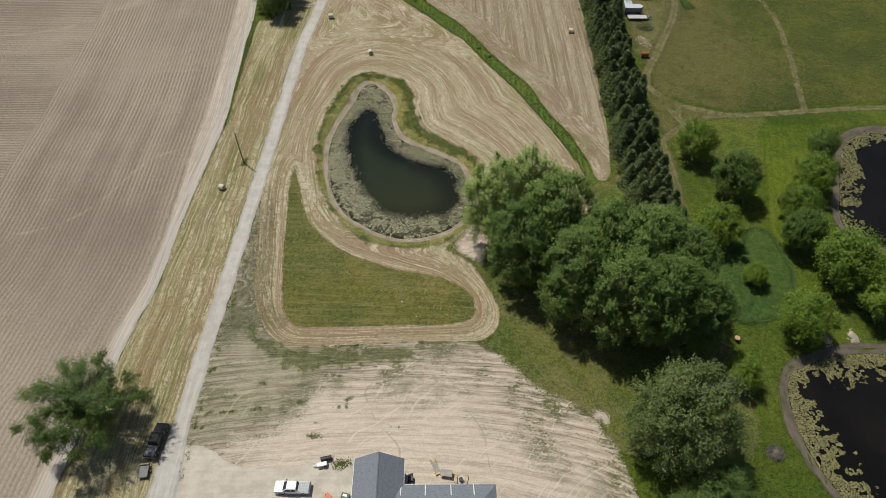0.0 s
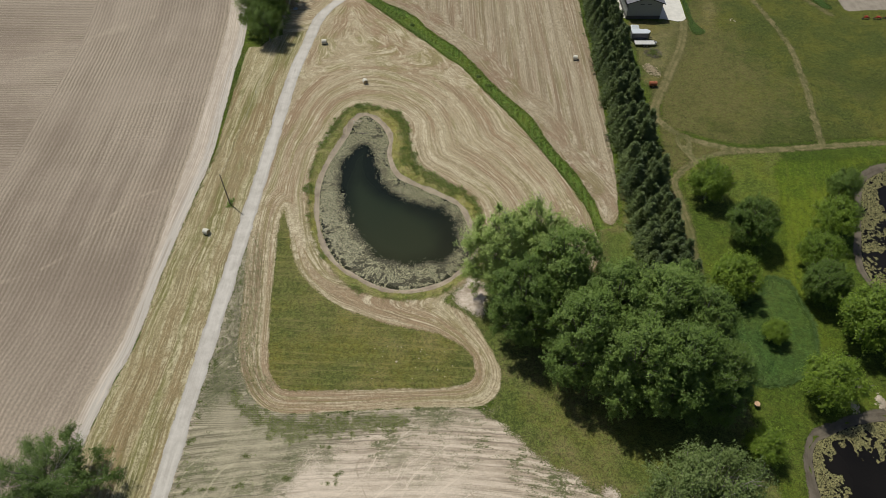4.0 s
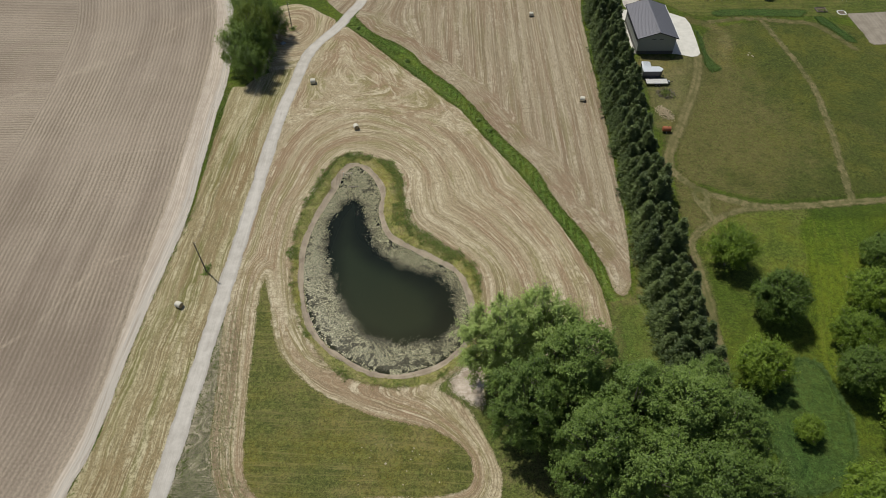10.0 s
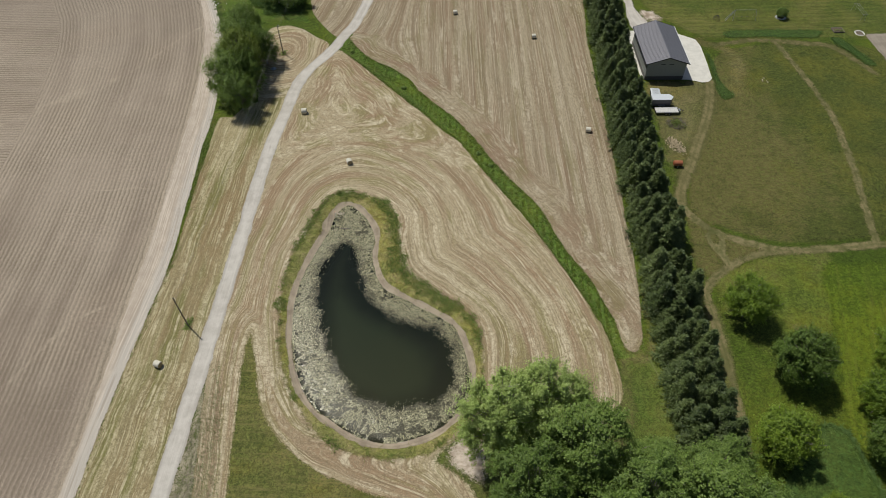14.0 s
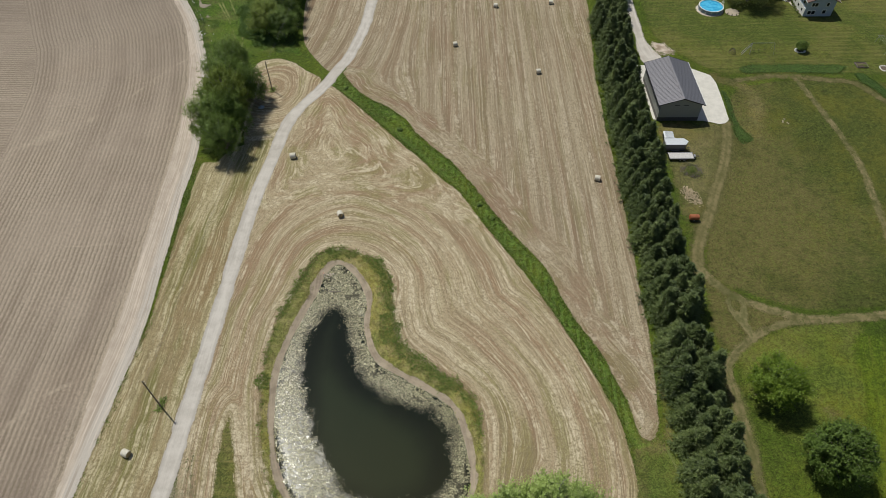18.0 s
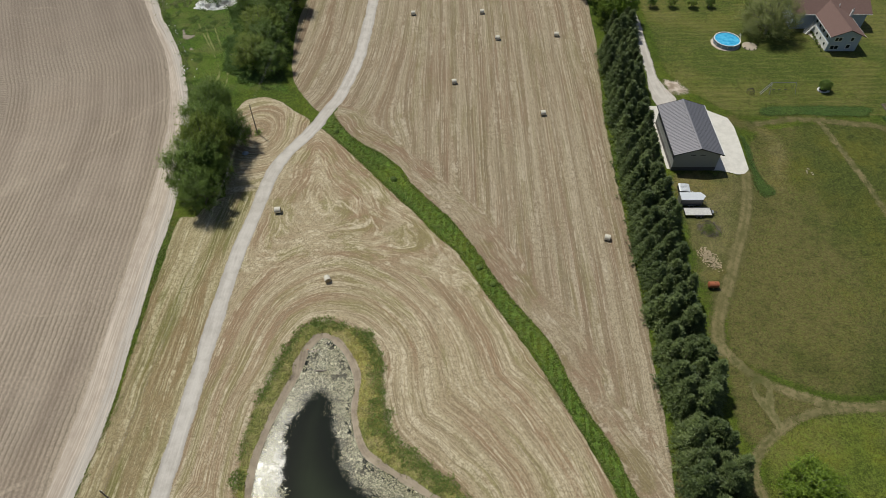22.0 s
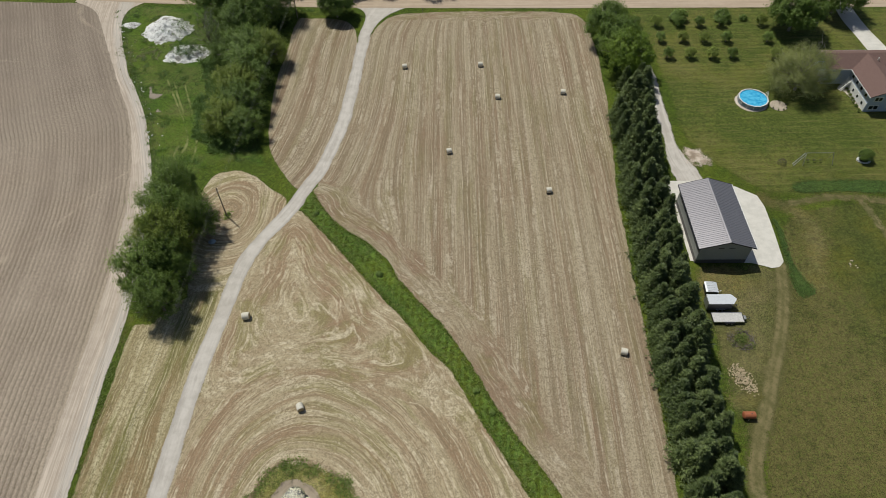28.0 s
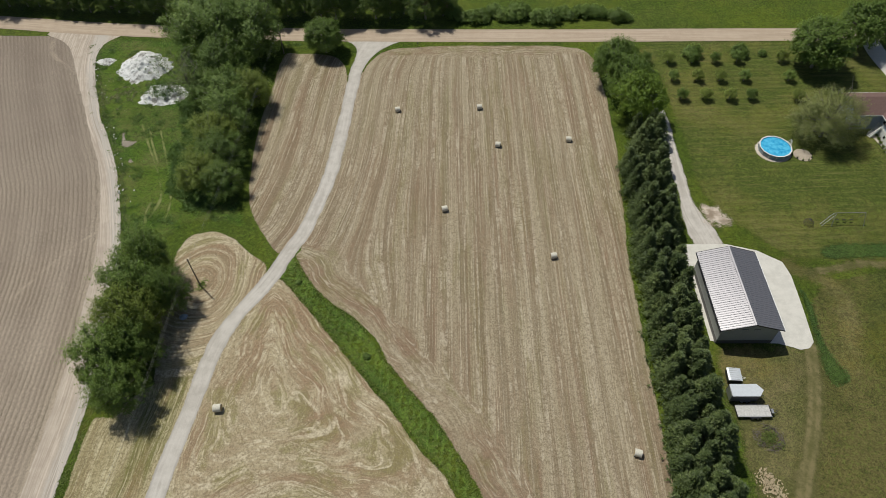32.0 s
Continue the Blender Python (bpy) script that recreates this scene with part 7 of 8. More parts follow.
# pickups and yard things
def pickup(name, m, paint, label, covered):
    root = thing(name, m, label, "pickup truck", "parked pickups")
    part("body", prism(bmesh.new(), [(-2.9, 0.55), (2.75, 0.5), (2.92, 0.72), (2.85, 1.02), (1.55, 1.16), (-2.9, 1.12)], -0.98, 0.98, 0.06, 0.06), paint, root)
    part("cab", prism(bmesh.new(), [(-1.05, 1.14), (1.5, 1.16), (0.75, 1.84), (-0.78, 1.88)], -0.9, 0.9, 0.07, 0.2), paint, root)
    part("windshield", prism(bmesh.new(), [(1.46, 1.19), (0.83, 1.79), (0.86, 1.81), (1.5, 1.21)], -0.74, 0.74, 0.0, 0.14), GLASSY, root, "dark windshield")
    part("rear_window", prism(bmesh.new(), [(-1.06, 1.25), (-0.87, 1.76), (-0.89, 1.77), (-1.09, 1.26)], -0.7, 0.7), GLASSY, root)
    for sy in (-1, 1):
        for x0, x1 in ((-0.72, 0.02), (0.1, 0.86)):
            bm = bmesh.new()
            y0, y1 = sy * 0.89, sy * 0.765
            q = [(x0, y0, 1.24), (x1 + (0.28 if x1 > 0.5 else 0), y0, 1.24), (x1 - 0.12, y1, 1.74), (x0 + 0.06, y1, 1.74)]
            rows = [[bm.verts.new((x, y + d * sy, z)) for x, y, z in q] for d in (0.0, 0.02)]
            for i in range(4):
                bm.faces.new((rows[0][i], rows[0][(i + 1) % 4], rows[1][(i + 1) % 4], rows[1][i]))
            bm.faces.new(rows[0][::-1]), bm.faces.new(rows[1])
            part("side_window", bm, GLASSY, root)
        block("mirror", PLASTIC, root, 0.95, 1.15, min(sy * 0.98, sy * 1.2), max(sy * 0.98, sy * 1.2), 1.15, 1.34, 0.03)
        block("headlight", plain("lamp_glass", (0.7, 0.72, 0.74), 0.1), root, 2.78, 2.9, sy * 0.72 - 0.18, sy * 0.72 + 0.18, 0.82, 0.98, 0.02)
        block("tail_light", REDLIGHT, root, -2.93, -2.86, sy * 0.88 - 0.08, sy * 0.88 + 0.08, 0.72, 1.05, 0.02)
        for x in (-1.95, 1.85):
            wheel(root, x, sy * 0.84, 0.39, 0.26)
    block("front_bumper", STEEL, root, 2.84, 3.0, -0.95, 0.95, 0.45, 0.68, 0.04)
    block("rear_bumper", STEEL, root, -3.02, -2.88, -0.95, 0.95, 0.5, 0.68, 0.04)
    if covered:
        grey = 0.15 if paint is CARBLACK else 0.42
        cover = block("bed_cover", plain("bed_cover", (grey, grey * 1.02, grey * 1.04), 0.6), root, -2.86, -1.1, -0.84, 0.84, 1.1, 1.2, 0.03, "ribbed grey bed cover")
        for k in range(6):
            block("cover_rib", plain("cover_rib", (grey * 1.3, grey * 1.32, grey * 1.34), 0.6), cover, -2.84, -1.12, -0.7 + k * 0.28 - 0.02, -0.7 + k * 0.28 + 0.02, 1.2, 1.225)
    else:
        block("bed_floor", PLASTIC, root, -2.8, -1.12, -0.8, 0.8, 1.1, 1.135, 0.0, "dark open truck bed")
        for sy in (-1, 1):
            block("bed_rail", paint, root, -2.88, -1.08, sy * 0.88 - 0.06, sy * 0.88 + 0.06, 1.1, 1.22, 0.02)
        block("tailgate", paint, root, -2.92, -2.82, -0.85, 0.85, 1.0, 1.22, 0.02)
    return root


pickup("pickup_truck", pose(-20.6, 38.5, 0.07, 0, 0, 178) @ Matrix.Scale(0.93, 4), CARWHITE, "white crew cab pickup parked on the gravel yard", True)
pickup("pickup_truck", pose(-43.8, 46.3, 0.06, 0, 0, 83), CARBLACK, "black pickup with covered bed under a tree by the lane", True)

utility = thing("utility_trailer", pose(-44.5, 41.3, 0.05, 0, 0, 95), "small dark utility trailer with a pale front rack", "trailer")
block("bed", DARKMETAL, utility, -1.1, 1.1, -0.75, 0.75, 0.5, 0.62, 0.01)
for y in (-0.75, 0.72):
    block("side_rail", DARKMETAL, utility, -1.1, 1.1, y, y + 0.04, 0.8, 0.86)
    for x in (-1.05, 0, 1.05):
        block("stake", DARKMETAL, utility, x - 0.02, x + 0.02, y, y + 0.04, 0.62, 0.8)
    wheel(utility, 0, y * 1.2, 0.28, 0.18)
block("front_rack", PINE, utility, 0.9, 1.1, -0.7, 0.7, 0.62, 0.9, 0.02)
part("tongue", rod((1.1, 0, 0.55), (2.2, 0, 0.5), 0.04, 6), DARKMETAL, utility)

jet = thing("drum_trailer", pose(-16.4, 42.3, 0.05, 0, 0, 12), "small white trailer frame beside a black drum", "trailer")
part("frame", join([rod((-1.6, 0, 0.4), (0.6, 0.45, 0.4), 0.07, 6), rod((-1.6, 0, 0.4), (0.6, -0.45, 0.4), 0.07, 6), rod((0.6, -0.5, 0.4), (0.6, 0.5, 0.4), 0.07, 6)]), WHITE, jet)
block("white_hull", WHITE, jet, -0.9, 0.7, -0.45, 0.25, 0.42, 0.72, 0.1)
part("drum", rod((-0.2, 0.75, 0.42), (1.5, 0.75, 0.42), 0.4, 18), PLASTIC, jet, "black plastic drum")
for y in (-0.55, 0.55):
    wheel(jet, 0.4, y, 0.26, 0.16)

ramp = thing("wooden_ramp", pose(1.55, 41.8, 0.03, 0, 0, 22), "new lumber ramp with a grey deck", "ramp")
for k in range(7):
    b = block("board", PINE if k in (0, 6) else DECKWOOD, ramp, -0.45, 0.45, -1.3 + k * 0.37, -1.3 + k * 0.37 + 0.34, 0.28 + 0.03 * k, 0.33 + 0.03 * k)
for x in (-0.42, 0.36):
    for y in (-1.2, 1.1):
        block("post", PINE, ramp, x, x + 0.07, y, y + 0.07, -0.05, 0.95)
bench = thing("work_table", pose(3.3, 40.6, 0.03, 0, 0, -8), "lumber work table with a grey top", "table")
block("tabletop", DECKWOOD, bench, -0.95, 0.95, -0.55, 0.55, 0.8, 0.86, 0.01)
for x in (-0.85, 0.78):
    for y in (-0.5, 0.43):
        block("leg", PINE, bench, x, x + 0.08, y, y + 0.08, -0.05, 0.8)
for x, turn in ((4.75, 10), (6.4, -6)):
    horse = thing("sawhorse", pose(x, 39.9, 0.03, 0, 0, 80 + turn), "pale wooden sawhorse on bare soil", "sawhorse", "sawhorses")
    block("beam", PINE, horse, -0.6, 0.6, -0.05, 0.05, 0.78, 0.87)
    for lx in (-0.5, 0.5):
        for ly in (-0.32, 0.32):
            part("leg", rod((lx, ly, -0.05), (lx, 0, 0.8), 0.035, 4), PINE, horse)
bucket = thing("bucket", pose(5.6, 39.7, 0.03), "black plastic bucket on bare soil", "bucket")
part("pail", disc(bmesh.new(), 0.3, 0, 0.55, 18, 0.03), PLASTIC, bucket)
part("rim", disc(bmesh.new(), 0.33, 0.5, 0.56, 18), DARKMETAL, bucket)
barrow = thing("wheelbarrow", pose(-14.9, 37.1, 0.06, 0, 0, 140), "orange wheelbarrow on the gravel yard", "wheelbarrow")
block("tray", ORANGE, barrow, -0.4, 0.45, -0.32, 0.32, 0.32, 0.62, 0.05, taper=-0.25)
wheel(barrow, 0.6, 0, 0.2, 0.1)
for y in (-0.25, 0.25):
    part("handle", rod((-1.0, y, 0.55), (0.6, y * 0.3, 0.25), 0.025, 6), PINE, barrow)
    part("leg", rod((-0.35, y, -0.02), (-0.3, y, 0.35), 0.02, 6), DARKMETAL, barrow)
cart = thing("garden_cart", pose(-12.3, 37.2, 0.06, 0, 0, -15), "dark green garden cart with pale load", "cart")
block("tub", GREENBIN, cart, -0.6, 0.6, -0.38, 0.38, 0.3, 0.7, 0.06, taper=-0.1)
block("load", WHITE, cart, -0.4, 0.3, -0.2, 0.2, 0.68, 0.78, 0.05)
for x in (-0.4, 0.4):
    for y in (-0.4, 0.4):
        wheel(cart, x, y, 0.17, 0.1)


# new house beside the sandy field
def gable_roof(root, name, mat, x0, x1, y0, y1, ez, rz, along, trim=WHITE, thick=0.22):
    """Two roof slopes with thickness over a rectangle; the ridge runs along 'x' or 'y'."""
    cx, cy = (x0 + x1) / 2, (y0 + y1) / 2
    for s in (-1, 1):
        bm = bmesh.new()
        if along == "y":
            e = x0 if s < 0 else x1
            top = [(cx, y0, rz), (e, y0, ez), (e, y1, ez), (cx, y1, rz)]
        else:
            e = y0 if s < 0 else y1
            top = [(x0, cy, rz), (x0, e, ez), (x1, e, ez), (x1, cy, rz)]
        rows = [[bm.verts.new((x, y, z - d)) for x, y, z in top] for d in (0, thick)]
        for i in range(4):
            bm.faces.new((rows[0][i], rows[0][(i + 1) % 4], rows[1][(i + 1) % 4], rows[1][i]))
        bm.faces.new(rows[0]), bm.faces.new(rows[1][::-1])
        part(name, bm, mat, root)
        if along == "y":
            block("fascia", trim, root, min(e, e + s * 0.05), max(e, e + s * 0.05), y0, y1, ez - thick - 0.02, ez + 0.01)
            part("ridge_cap", prism(bmesh.new(), [(cx - 0.18, rz - 0.06), (cx, rz + 0.03), (cx + 0.18, rz - 0.06), (cx, rz - 0.02)], y0, y1), mat, root) if s > 0 else None
        else:
            block("fascia", trim, root, x0, x1, min(e, e + s * 0.05), max(e, e + s * 0.05), ez - thick - 0.02, ez + 0.01)


house = thing("house", Matrix(), "new house with grey shingled gable roofs", "house")
block("wall", HOUSEBLUE, house, -10.4, -3.8, 22.5, 41.4, -0.1, 3.0)
part("gable_wall", prism(bmesh.new(), [(-10.4, 3.0), (-3.8, 3.0), (-7.1, 5.5)], 41.2, 41.4), HOUSEBLUE, house)
block("wall", HOUSEBLUE, house, -3.79, 10.2, 26.5, 37.4, -0.1, 3.0)
gable_roof(house, "roof", SHINGLE, -11.0, -3.2, 22, 42.0, 3.2, 6.0, "y")
bm = bmesh.new()
q = [(-3.6, 37.95, 3.2), (10.8, 37.95, 3.2), (10.8, 26, 3.2), (-3.6, 26, 3.2), (-5.5, 32, 5.9), (6.2, 32, 5.9)]
v = [bm.verts.new(p) for p in q]
for f in ((0, 4, 5, 1), (1, 5, 2), (2, 5, 4, 3), (0, 1, 2, 3), (0, 3, 4)):
    bm.faces.new([v[i] for i in f])
part("roof", bm, SHINGLE, house)
block("fascia", WHITE, house, -3.1, 10.8, 37.95, 38.0, 3.0, 3.2)
for x in (-3.6, 0.1, 3.95, 7.4):
    s = (5.9 - 3.2) / 5.95
    bm = bmesh.new()
    prism(bm, [(36.0, 3.2 + 1.95 * s + 0.02), (37.9, 3.22), (37.9, 3.28), (36.0, 3.2 + 1.95 * s + 0.08)], -0.07, 0.07)
    bmesh.ops.rotate(bm, verts=bm.verts, cent=(0, 0, 0), matrix=Matrix.Rotation(math.pi / 2, 3, "Z"))
    for vert in bm.verts:
        vert.co.x = vert.co.x * 1.0 + x
    part("roof_batten", bm, WHITE, house, "pale batten lying on the shingles")
for x, y in ((-10.41, 30), (-10.41, 36)):
    win = block("window", WHITE, house, x - 0.04, x, y, y + 1.4, 1.0, 2.3)
    block("pane", GLASSY, win, x - 0.055, x - 0.041, y + 0.1, y + 1.3, 1.1, 2.2)
for y, z in ((39.8, 0), (38.7, 0)):
    ob = thing("air_unit", pose(-2.3, y, 0.03), "dark boxy unit beside the house wall", "air conditioner", "units by the house")
    block("case", PLASTIC, ob, -0.4, 0.4, -0.4, 0.4, 0, 0.8, 0.04)
    part("fan_grille", disc(bmesh.new(), 0.32, 0.8, 0.83, 16), DARKMETAL, ob)

# house with the red-brown roof
home = thing("house", Matrix(), "white house, walls tinted blue-grey for shade, under a red-brown shingled roof", "house")
# White vinyl walls; the blue-grey puts their shade into the colour.
block("wall", HOUSEBLUE, home, 110.1, 118.1, 234.6, 247.0, -0.1, 4.7)
part("gable_wall", prism(bmesh.new(), [(110.1, 4.7), (118.1, 4.7), (114.05, 6.45)], 234.6, 234.8), HOUSEBLUE, home)
block("wall", HOUSEBLUE, home, 104.2, 110.09, 245.7, 252.6, -0.1, 4.7)
block("wall", HOUSEBLUE, home, 118.11, 124.2, 245.7, 252.6, -0.1, 4.7)
block("wall", HOUSEWHITE, home, 110.02, 110.09, 234.7, 245.69, -0.05, 2.3, label="white lower wall")
gable_roof(home, "roof", SHINGLE_RED, 109.4, 118.8, 233.8, 249.2, 4.8, 6.8, "y")
gable_roof(home, "roof", SHINGLE_RED, 103.2, 125.2, 245.0, 253.3, 4.8, 6.85, "x")
for x0, x1, z0 in ((111.2, 113.2, 3.0), (115.4, 116.4, 3.0), (110.8, 113.2, 0.6), (115.0, 116.2, 0.8)):
    win = block("window", WHITE, home, x0, x1, 234.53, 234.6, z0, z0 + 1.35)
    n = 2 if x1 - x0 > 1.5 else 1
    for k in range(n):
        block("pane", GLASSY, win, x0 + 0.16 + k * (x1 - x0 - 0.16) / n, x0 + (k + 1) * (x1 - x0 - 0.16) / n, 234.51, 234.53, z0 + 0.17, z0 + 1.18)
for y0 in (236, 238.6, 241, 243.4):
    win = block("window", WHITE, home, 110.03, 110.1, y0, y0 + 1.1, 3.0, 4.2)
    block("pane", GLASSY, win, 110.01, 110.03, y0 + 0.1, y0 + 1.0, 3.1, 4.1)
    if y0 < 243:
        win = block("window", WHITE, home, 109.98, 110.02, y0, y0 + 0.8, 0.9, 1.7)
        block("pane", GLASSY, win, 109.96, 109.98, y0 + 0.08, y0 + 0.72, 0.97, 1.63)
chimney = block("chimney", WHITE, home, 118.15, 118.65, 243.6, 244.1, 4.6, 6.8, 0.03, "pale boxed chimney")
part("cap", rod((118.4, 243.85, 6.8), (118.4, 243.85, 7.3), 0.16, 10), STEEL, chimney, "metal chimney cap")
part("roof_vent", rod((116.2, 247.2, 5.6), (116.2, 247.2, 6.7), 0.15, 10), WHITE, home)
stairs = thing("outdoor_stairs", pose(110.0, 244.2, 0, 0, 0, 205), "white outdoor stairs with railings", "stairs")
for k in range(9):
    block("tread", WHITE, stairs, 0.3 + k * 0.27, 0.58 + k * 0.27, -0.5, 0.5, 2.15 - k * 0.24, 2.2 - k * 0.24)
for y in (-0.54, 0.5):
    part("stringer", prism(bmesh.new(), [(0.3, 2.0), (0.3, 2.2), (2.75, 0.1), (2.75, -0.05), (2.55, -0.05)], y, y + 0.04), WHITE, stairs)
    part("handrail", rod((0.3, y + 0.02, 3.1), (2.7, y + 0.02, 1.05), 0.035, 6), WHITE, stairs)
    for k in range(10):
        x = 0.32 + k * 0.262
        part("baluster", rod((x, y + 0.02, 2.15 - (x - 0.3) * 0.87), (x, y + 0.02, 3.08 - (x - 0.3) * 0.85), 0.02, 4), WHITE, stairs)
BEDLINE = spline([(107.6, 244.4), (108.6, 241.6), (109.0, 239), (109.2, 236.6), (110.4, 234.3), (111.8, 234.0), (110.3, 236), (110.0, 244.6)], True)
sheet("flower_bed", lambda x, y: inside(BEDLINE, x, y), (106, 113, 232, 246), 0.4, 0.06, YARD, lambda x, y: y, "pale stone flower bed along the house wall", "flower bed", 0.05)
for k in range(7):
    plant_ob = make_tree(300 + k, "flowering_plant", 0.7, 0.8, 0.16, 120, WEED, "small green garden plant in the stone bed", 0.1, 8, 0.3)
    plant_ob.matrix_basis = pose(109.55 - 0.08 * k + 0.1 * (k % 2), 243.4 - 1.35 * k if k < 6 else 234.6, 0.06)
    tagged(plant_ob, category="plant", group="bed plants")
CAR_DRIVE = spline([(122.6, 300), (122.2, 288), (121.0, 276), (121.5, 268), (122.3, 258), (122.4, 253.4), (128, 253.4), (127.6, 262), (126.5, 270), (126.2, 280), (127.2, 300)], True)
sheet("concrete_driveway", lambda x, y: np.minimum(inside(CAR_DRIVE, x, y), 282.4 - y), (118, 131, 252, 284), 0.6, 0.05, CONCRETE, lambda x, y: y, "pale concrete driveway beside the house", "driveway", 0.06)

# pool
pool = thing("swimming_pool", pose(84.4, 238.7, 0.02), "round above-ground pool with clear blue water", "pool")
n = 14
bm = bmesh.new()
ring = [[bm.verts.new((r * math.cos(2 * math.pi * k / n), r * math.sin(2 * math.pi * k / n), z)) for k in range(n)] for r, z in ((3.5, 0), (3.5, 1.2), (3.44, 1.2), (3.44, 0.02))]
for a, b in ((0, 1), (1, 2), (2, 3)):
    for k in range(n):
        bm.faces.new((ring[a][k], ring[a][(k + 1) % n], ring[b][(k + 1) % n], ring[b][k]))
part("wall", bm, POOLWALL, pool)
part("water", disc(bmesh.new(), 3.42, 0.05, 1.05, n), POOLWATER, pool, "rippled clear blue water")
for k in range(n):
    a0, a1 = 2 * math.pi * k / n, 2 * math.pi * (k + 1) / n
    bm = bmesh.new()
    v = [bm.verts.new((r * math.cos(a), r * math.sin(a), z)) for z in (1.2, 1.25) for r, a in ((3.35, a0 + 0.01), (3.62, a0 + 0.01), (3.62, a1 - 0.01), (3.35, a1 - 0.01))]
    for f in ((3, 2, 1, 0), (4, 5, 6, 7), (0, 1, 5, 4), (1, 2, 6, 5), (2, 3, 7, 6), (3, 0, 4, 7)):
        bm.faces.new([v[i] for i in f])
    part("rim_board", bm, WHITE, pool)
    part("upright", rod((3.55 * math.cos(a0), 3.55 * math.sin(a0), 0), (3.55 * math.cos(a0), 3.55 * math.sin(a0), 1.2), 0.05, 6), WHITE, pool)
part("ladder", join([rod((3.1, 0.9 + d, 1.3), (3.9, 1.1 + d, 1.9), 0.04, 6) for d in (0, 0.5)] + [rod((3.9, 1.1 + d, 1.9), (4.3, 1.2 + d, 0), 0.04, 6) for d in (0, 0.5)] + [rod((4.0 + 0.07 * k, 1.13 + 0.02 * k, 1.5 - 0.35 * k), (4.0 + 0.07 * k, 1.63 + 0.02 * k, 1.5 - 0.35 * k), 0.05, 6) for k in range(4)]), WHITE, pool, "white entry ladder")
sheet("pool_base", lambda x, y: 4.15 - np.hypot(x - 84.2, y - 238.5), (79, 89, 233, 244), 0.4, 0.045, YARD, lambda x, y: y, "pale sand ring round the pool", "sand", 0.1)
patio = thing("patio", pose(90.4, 237.0, 0.06), "round paver patio with pots at its rim", "patio")
for ringn, (r0, r1, cnt) in enumerate(((0, 0.5, 1), (0.52, 1.0, 9), (1.02, 1.5, 14), (1.52, 2.05, 20))):
    for k in range(cnt):
        a0, a1 = 2 * math.pi * k / cnt, 2 * math.pi * (k + 1) / cnt
        bm = bmesh.new()
        if r0 == 0:
            disc(bm, 0.5, 0, 0.05, 12)
        else:
            v = [bm.verts.new((r * math.cos(a), r * math.sin(a), z)) for z in (0, 0.05) for r, a in ((r0, a0 + 0.012), (r1, a0 + 0.012), (r1, a1 - 0.012), (r0, a1 - 0.012))]
            for f in ((3, 2, 1, 0), (4, 5, 6, 7), (0, 1, 5, 4), (1, 2, 6, 5), (2, 3, 7, 6), (3, 0, 4, 7)):
                bm.faces.new([v[i] for i in f])
        part("paver", bm, PAVER, patio)
for a in (-2.6, -1.9, -1.2, -0.5, 0.2, 1.2):
    pot = thing("flower_pot", pose(90.4 + 1.9 * math.cos(a), 237.0 + 1.9 * math.sin(a), 0.11), "dark flower pot with a small plant", "flower pot", "patio pots")
    part("pot", disc(bmesh.new(), 0.16, 0, 0.28, 12), PLASTIC, pot)
    v, f = leaves(np.random.default_rng(int(a * 10) + 50), np.array([[0, 0, 0.4]]), np.array([0.2]), 26, 0.14)
    bulk("plant", v, f, WEED, pot)

# play things
swing = thing("swing_set", pose(92.2, 216.9, 0) @ Matrix.Scale(1.2, 4), "weathered grey swing set with an A-frame", "swing set")
part("top_bar", rod((-2.5, 0, 2.3), (2.5, 0, 2.3), 0.05, 6), STEEL, swing)
for x in (-2.5, 2.5):
    for y in (-1.0, 1.0):
        part("leg", rod((x * 1.1, y, 0), (x, 0, 2.3), 0.045, 6), STEEL, swing)
for x in (-1.6, -0.4, 0.8):
    for d in (-0.22, 0.22):
        part("chain", rod((x + d, 0, 0.55), (x + d, 0, 2.28), 0.012, 4), DARKMETAL, swing)
    block("swing_seat", PLASTIC, swing, x - 0.25, x + 0.25, -0.1, 0.1, 0.5, 0.55)
part("slide", join([rod((-2.6, 0.2, 2.2), (-4.6, -0.6, 0.1), 0.05, 6), rod((-2.6, -0.3, 2.2), (-4.6, -1.1, 0.1), 0.05, 6)]), STEEL, swing)
climber = thing("climbing_dome", pose(84.3, 216.3, 0), "dark metal climbing dome on the lawn", "climber")
for k in range(6):
    a = math.pi * k / 6
    pts = [(1.0 * math.cos(t) * math.cos(a), 1.0 * math.cos(t) * math.sin(a), 1.5 * math.sin(t)) for t in np.linspace(0, math.pi, 11)]
    part("hoop", tube(pts, [0.025] * 11, 5), DARKMETAL, climber)
for z, r in ((0.5, 0.94), (1.0, 0.75)):
    part("ring_bar", tube([(r * math.cos(t), r * math.sin(t), z) for t in np.linspace(0, 2 * math.pi, 17)], [0.025] * 17, 5), DARKMETAL, climber)
ring = thing("planter_ring", pose(103.2, 217.3, 0), "ring of white edging blocks round a clipped shrub", "garden edging")
for k in range(14):
    a = 2 * math.pi * k / 14
    block("edging_block", WHITE, ring, 1.3 * math.cos(a) - 0.24, 1.3 * math.cos(a) + 0.24, 1.0 * math.sin(a) - 0.14, 1.0 * math.sin(a) + 0.14, -0.05, 0.26, 0.03)
part("mulch", disc(bmesh.new(), 0.84, -0.05, 0.08, 20), plain("dark_mulch", (0.06, 0.045, 0.03), 0.95), ring)
sandbox = thing("raised_bed", pose(117, 210.3, 0.0), "low weathered wooden garden frame with green plants", "garden bed")
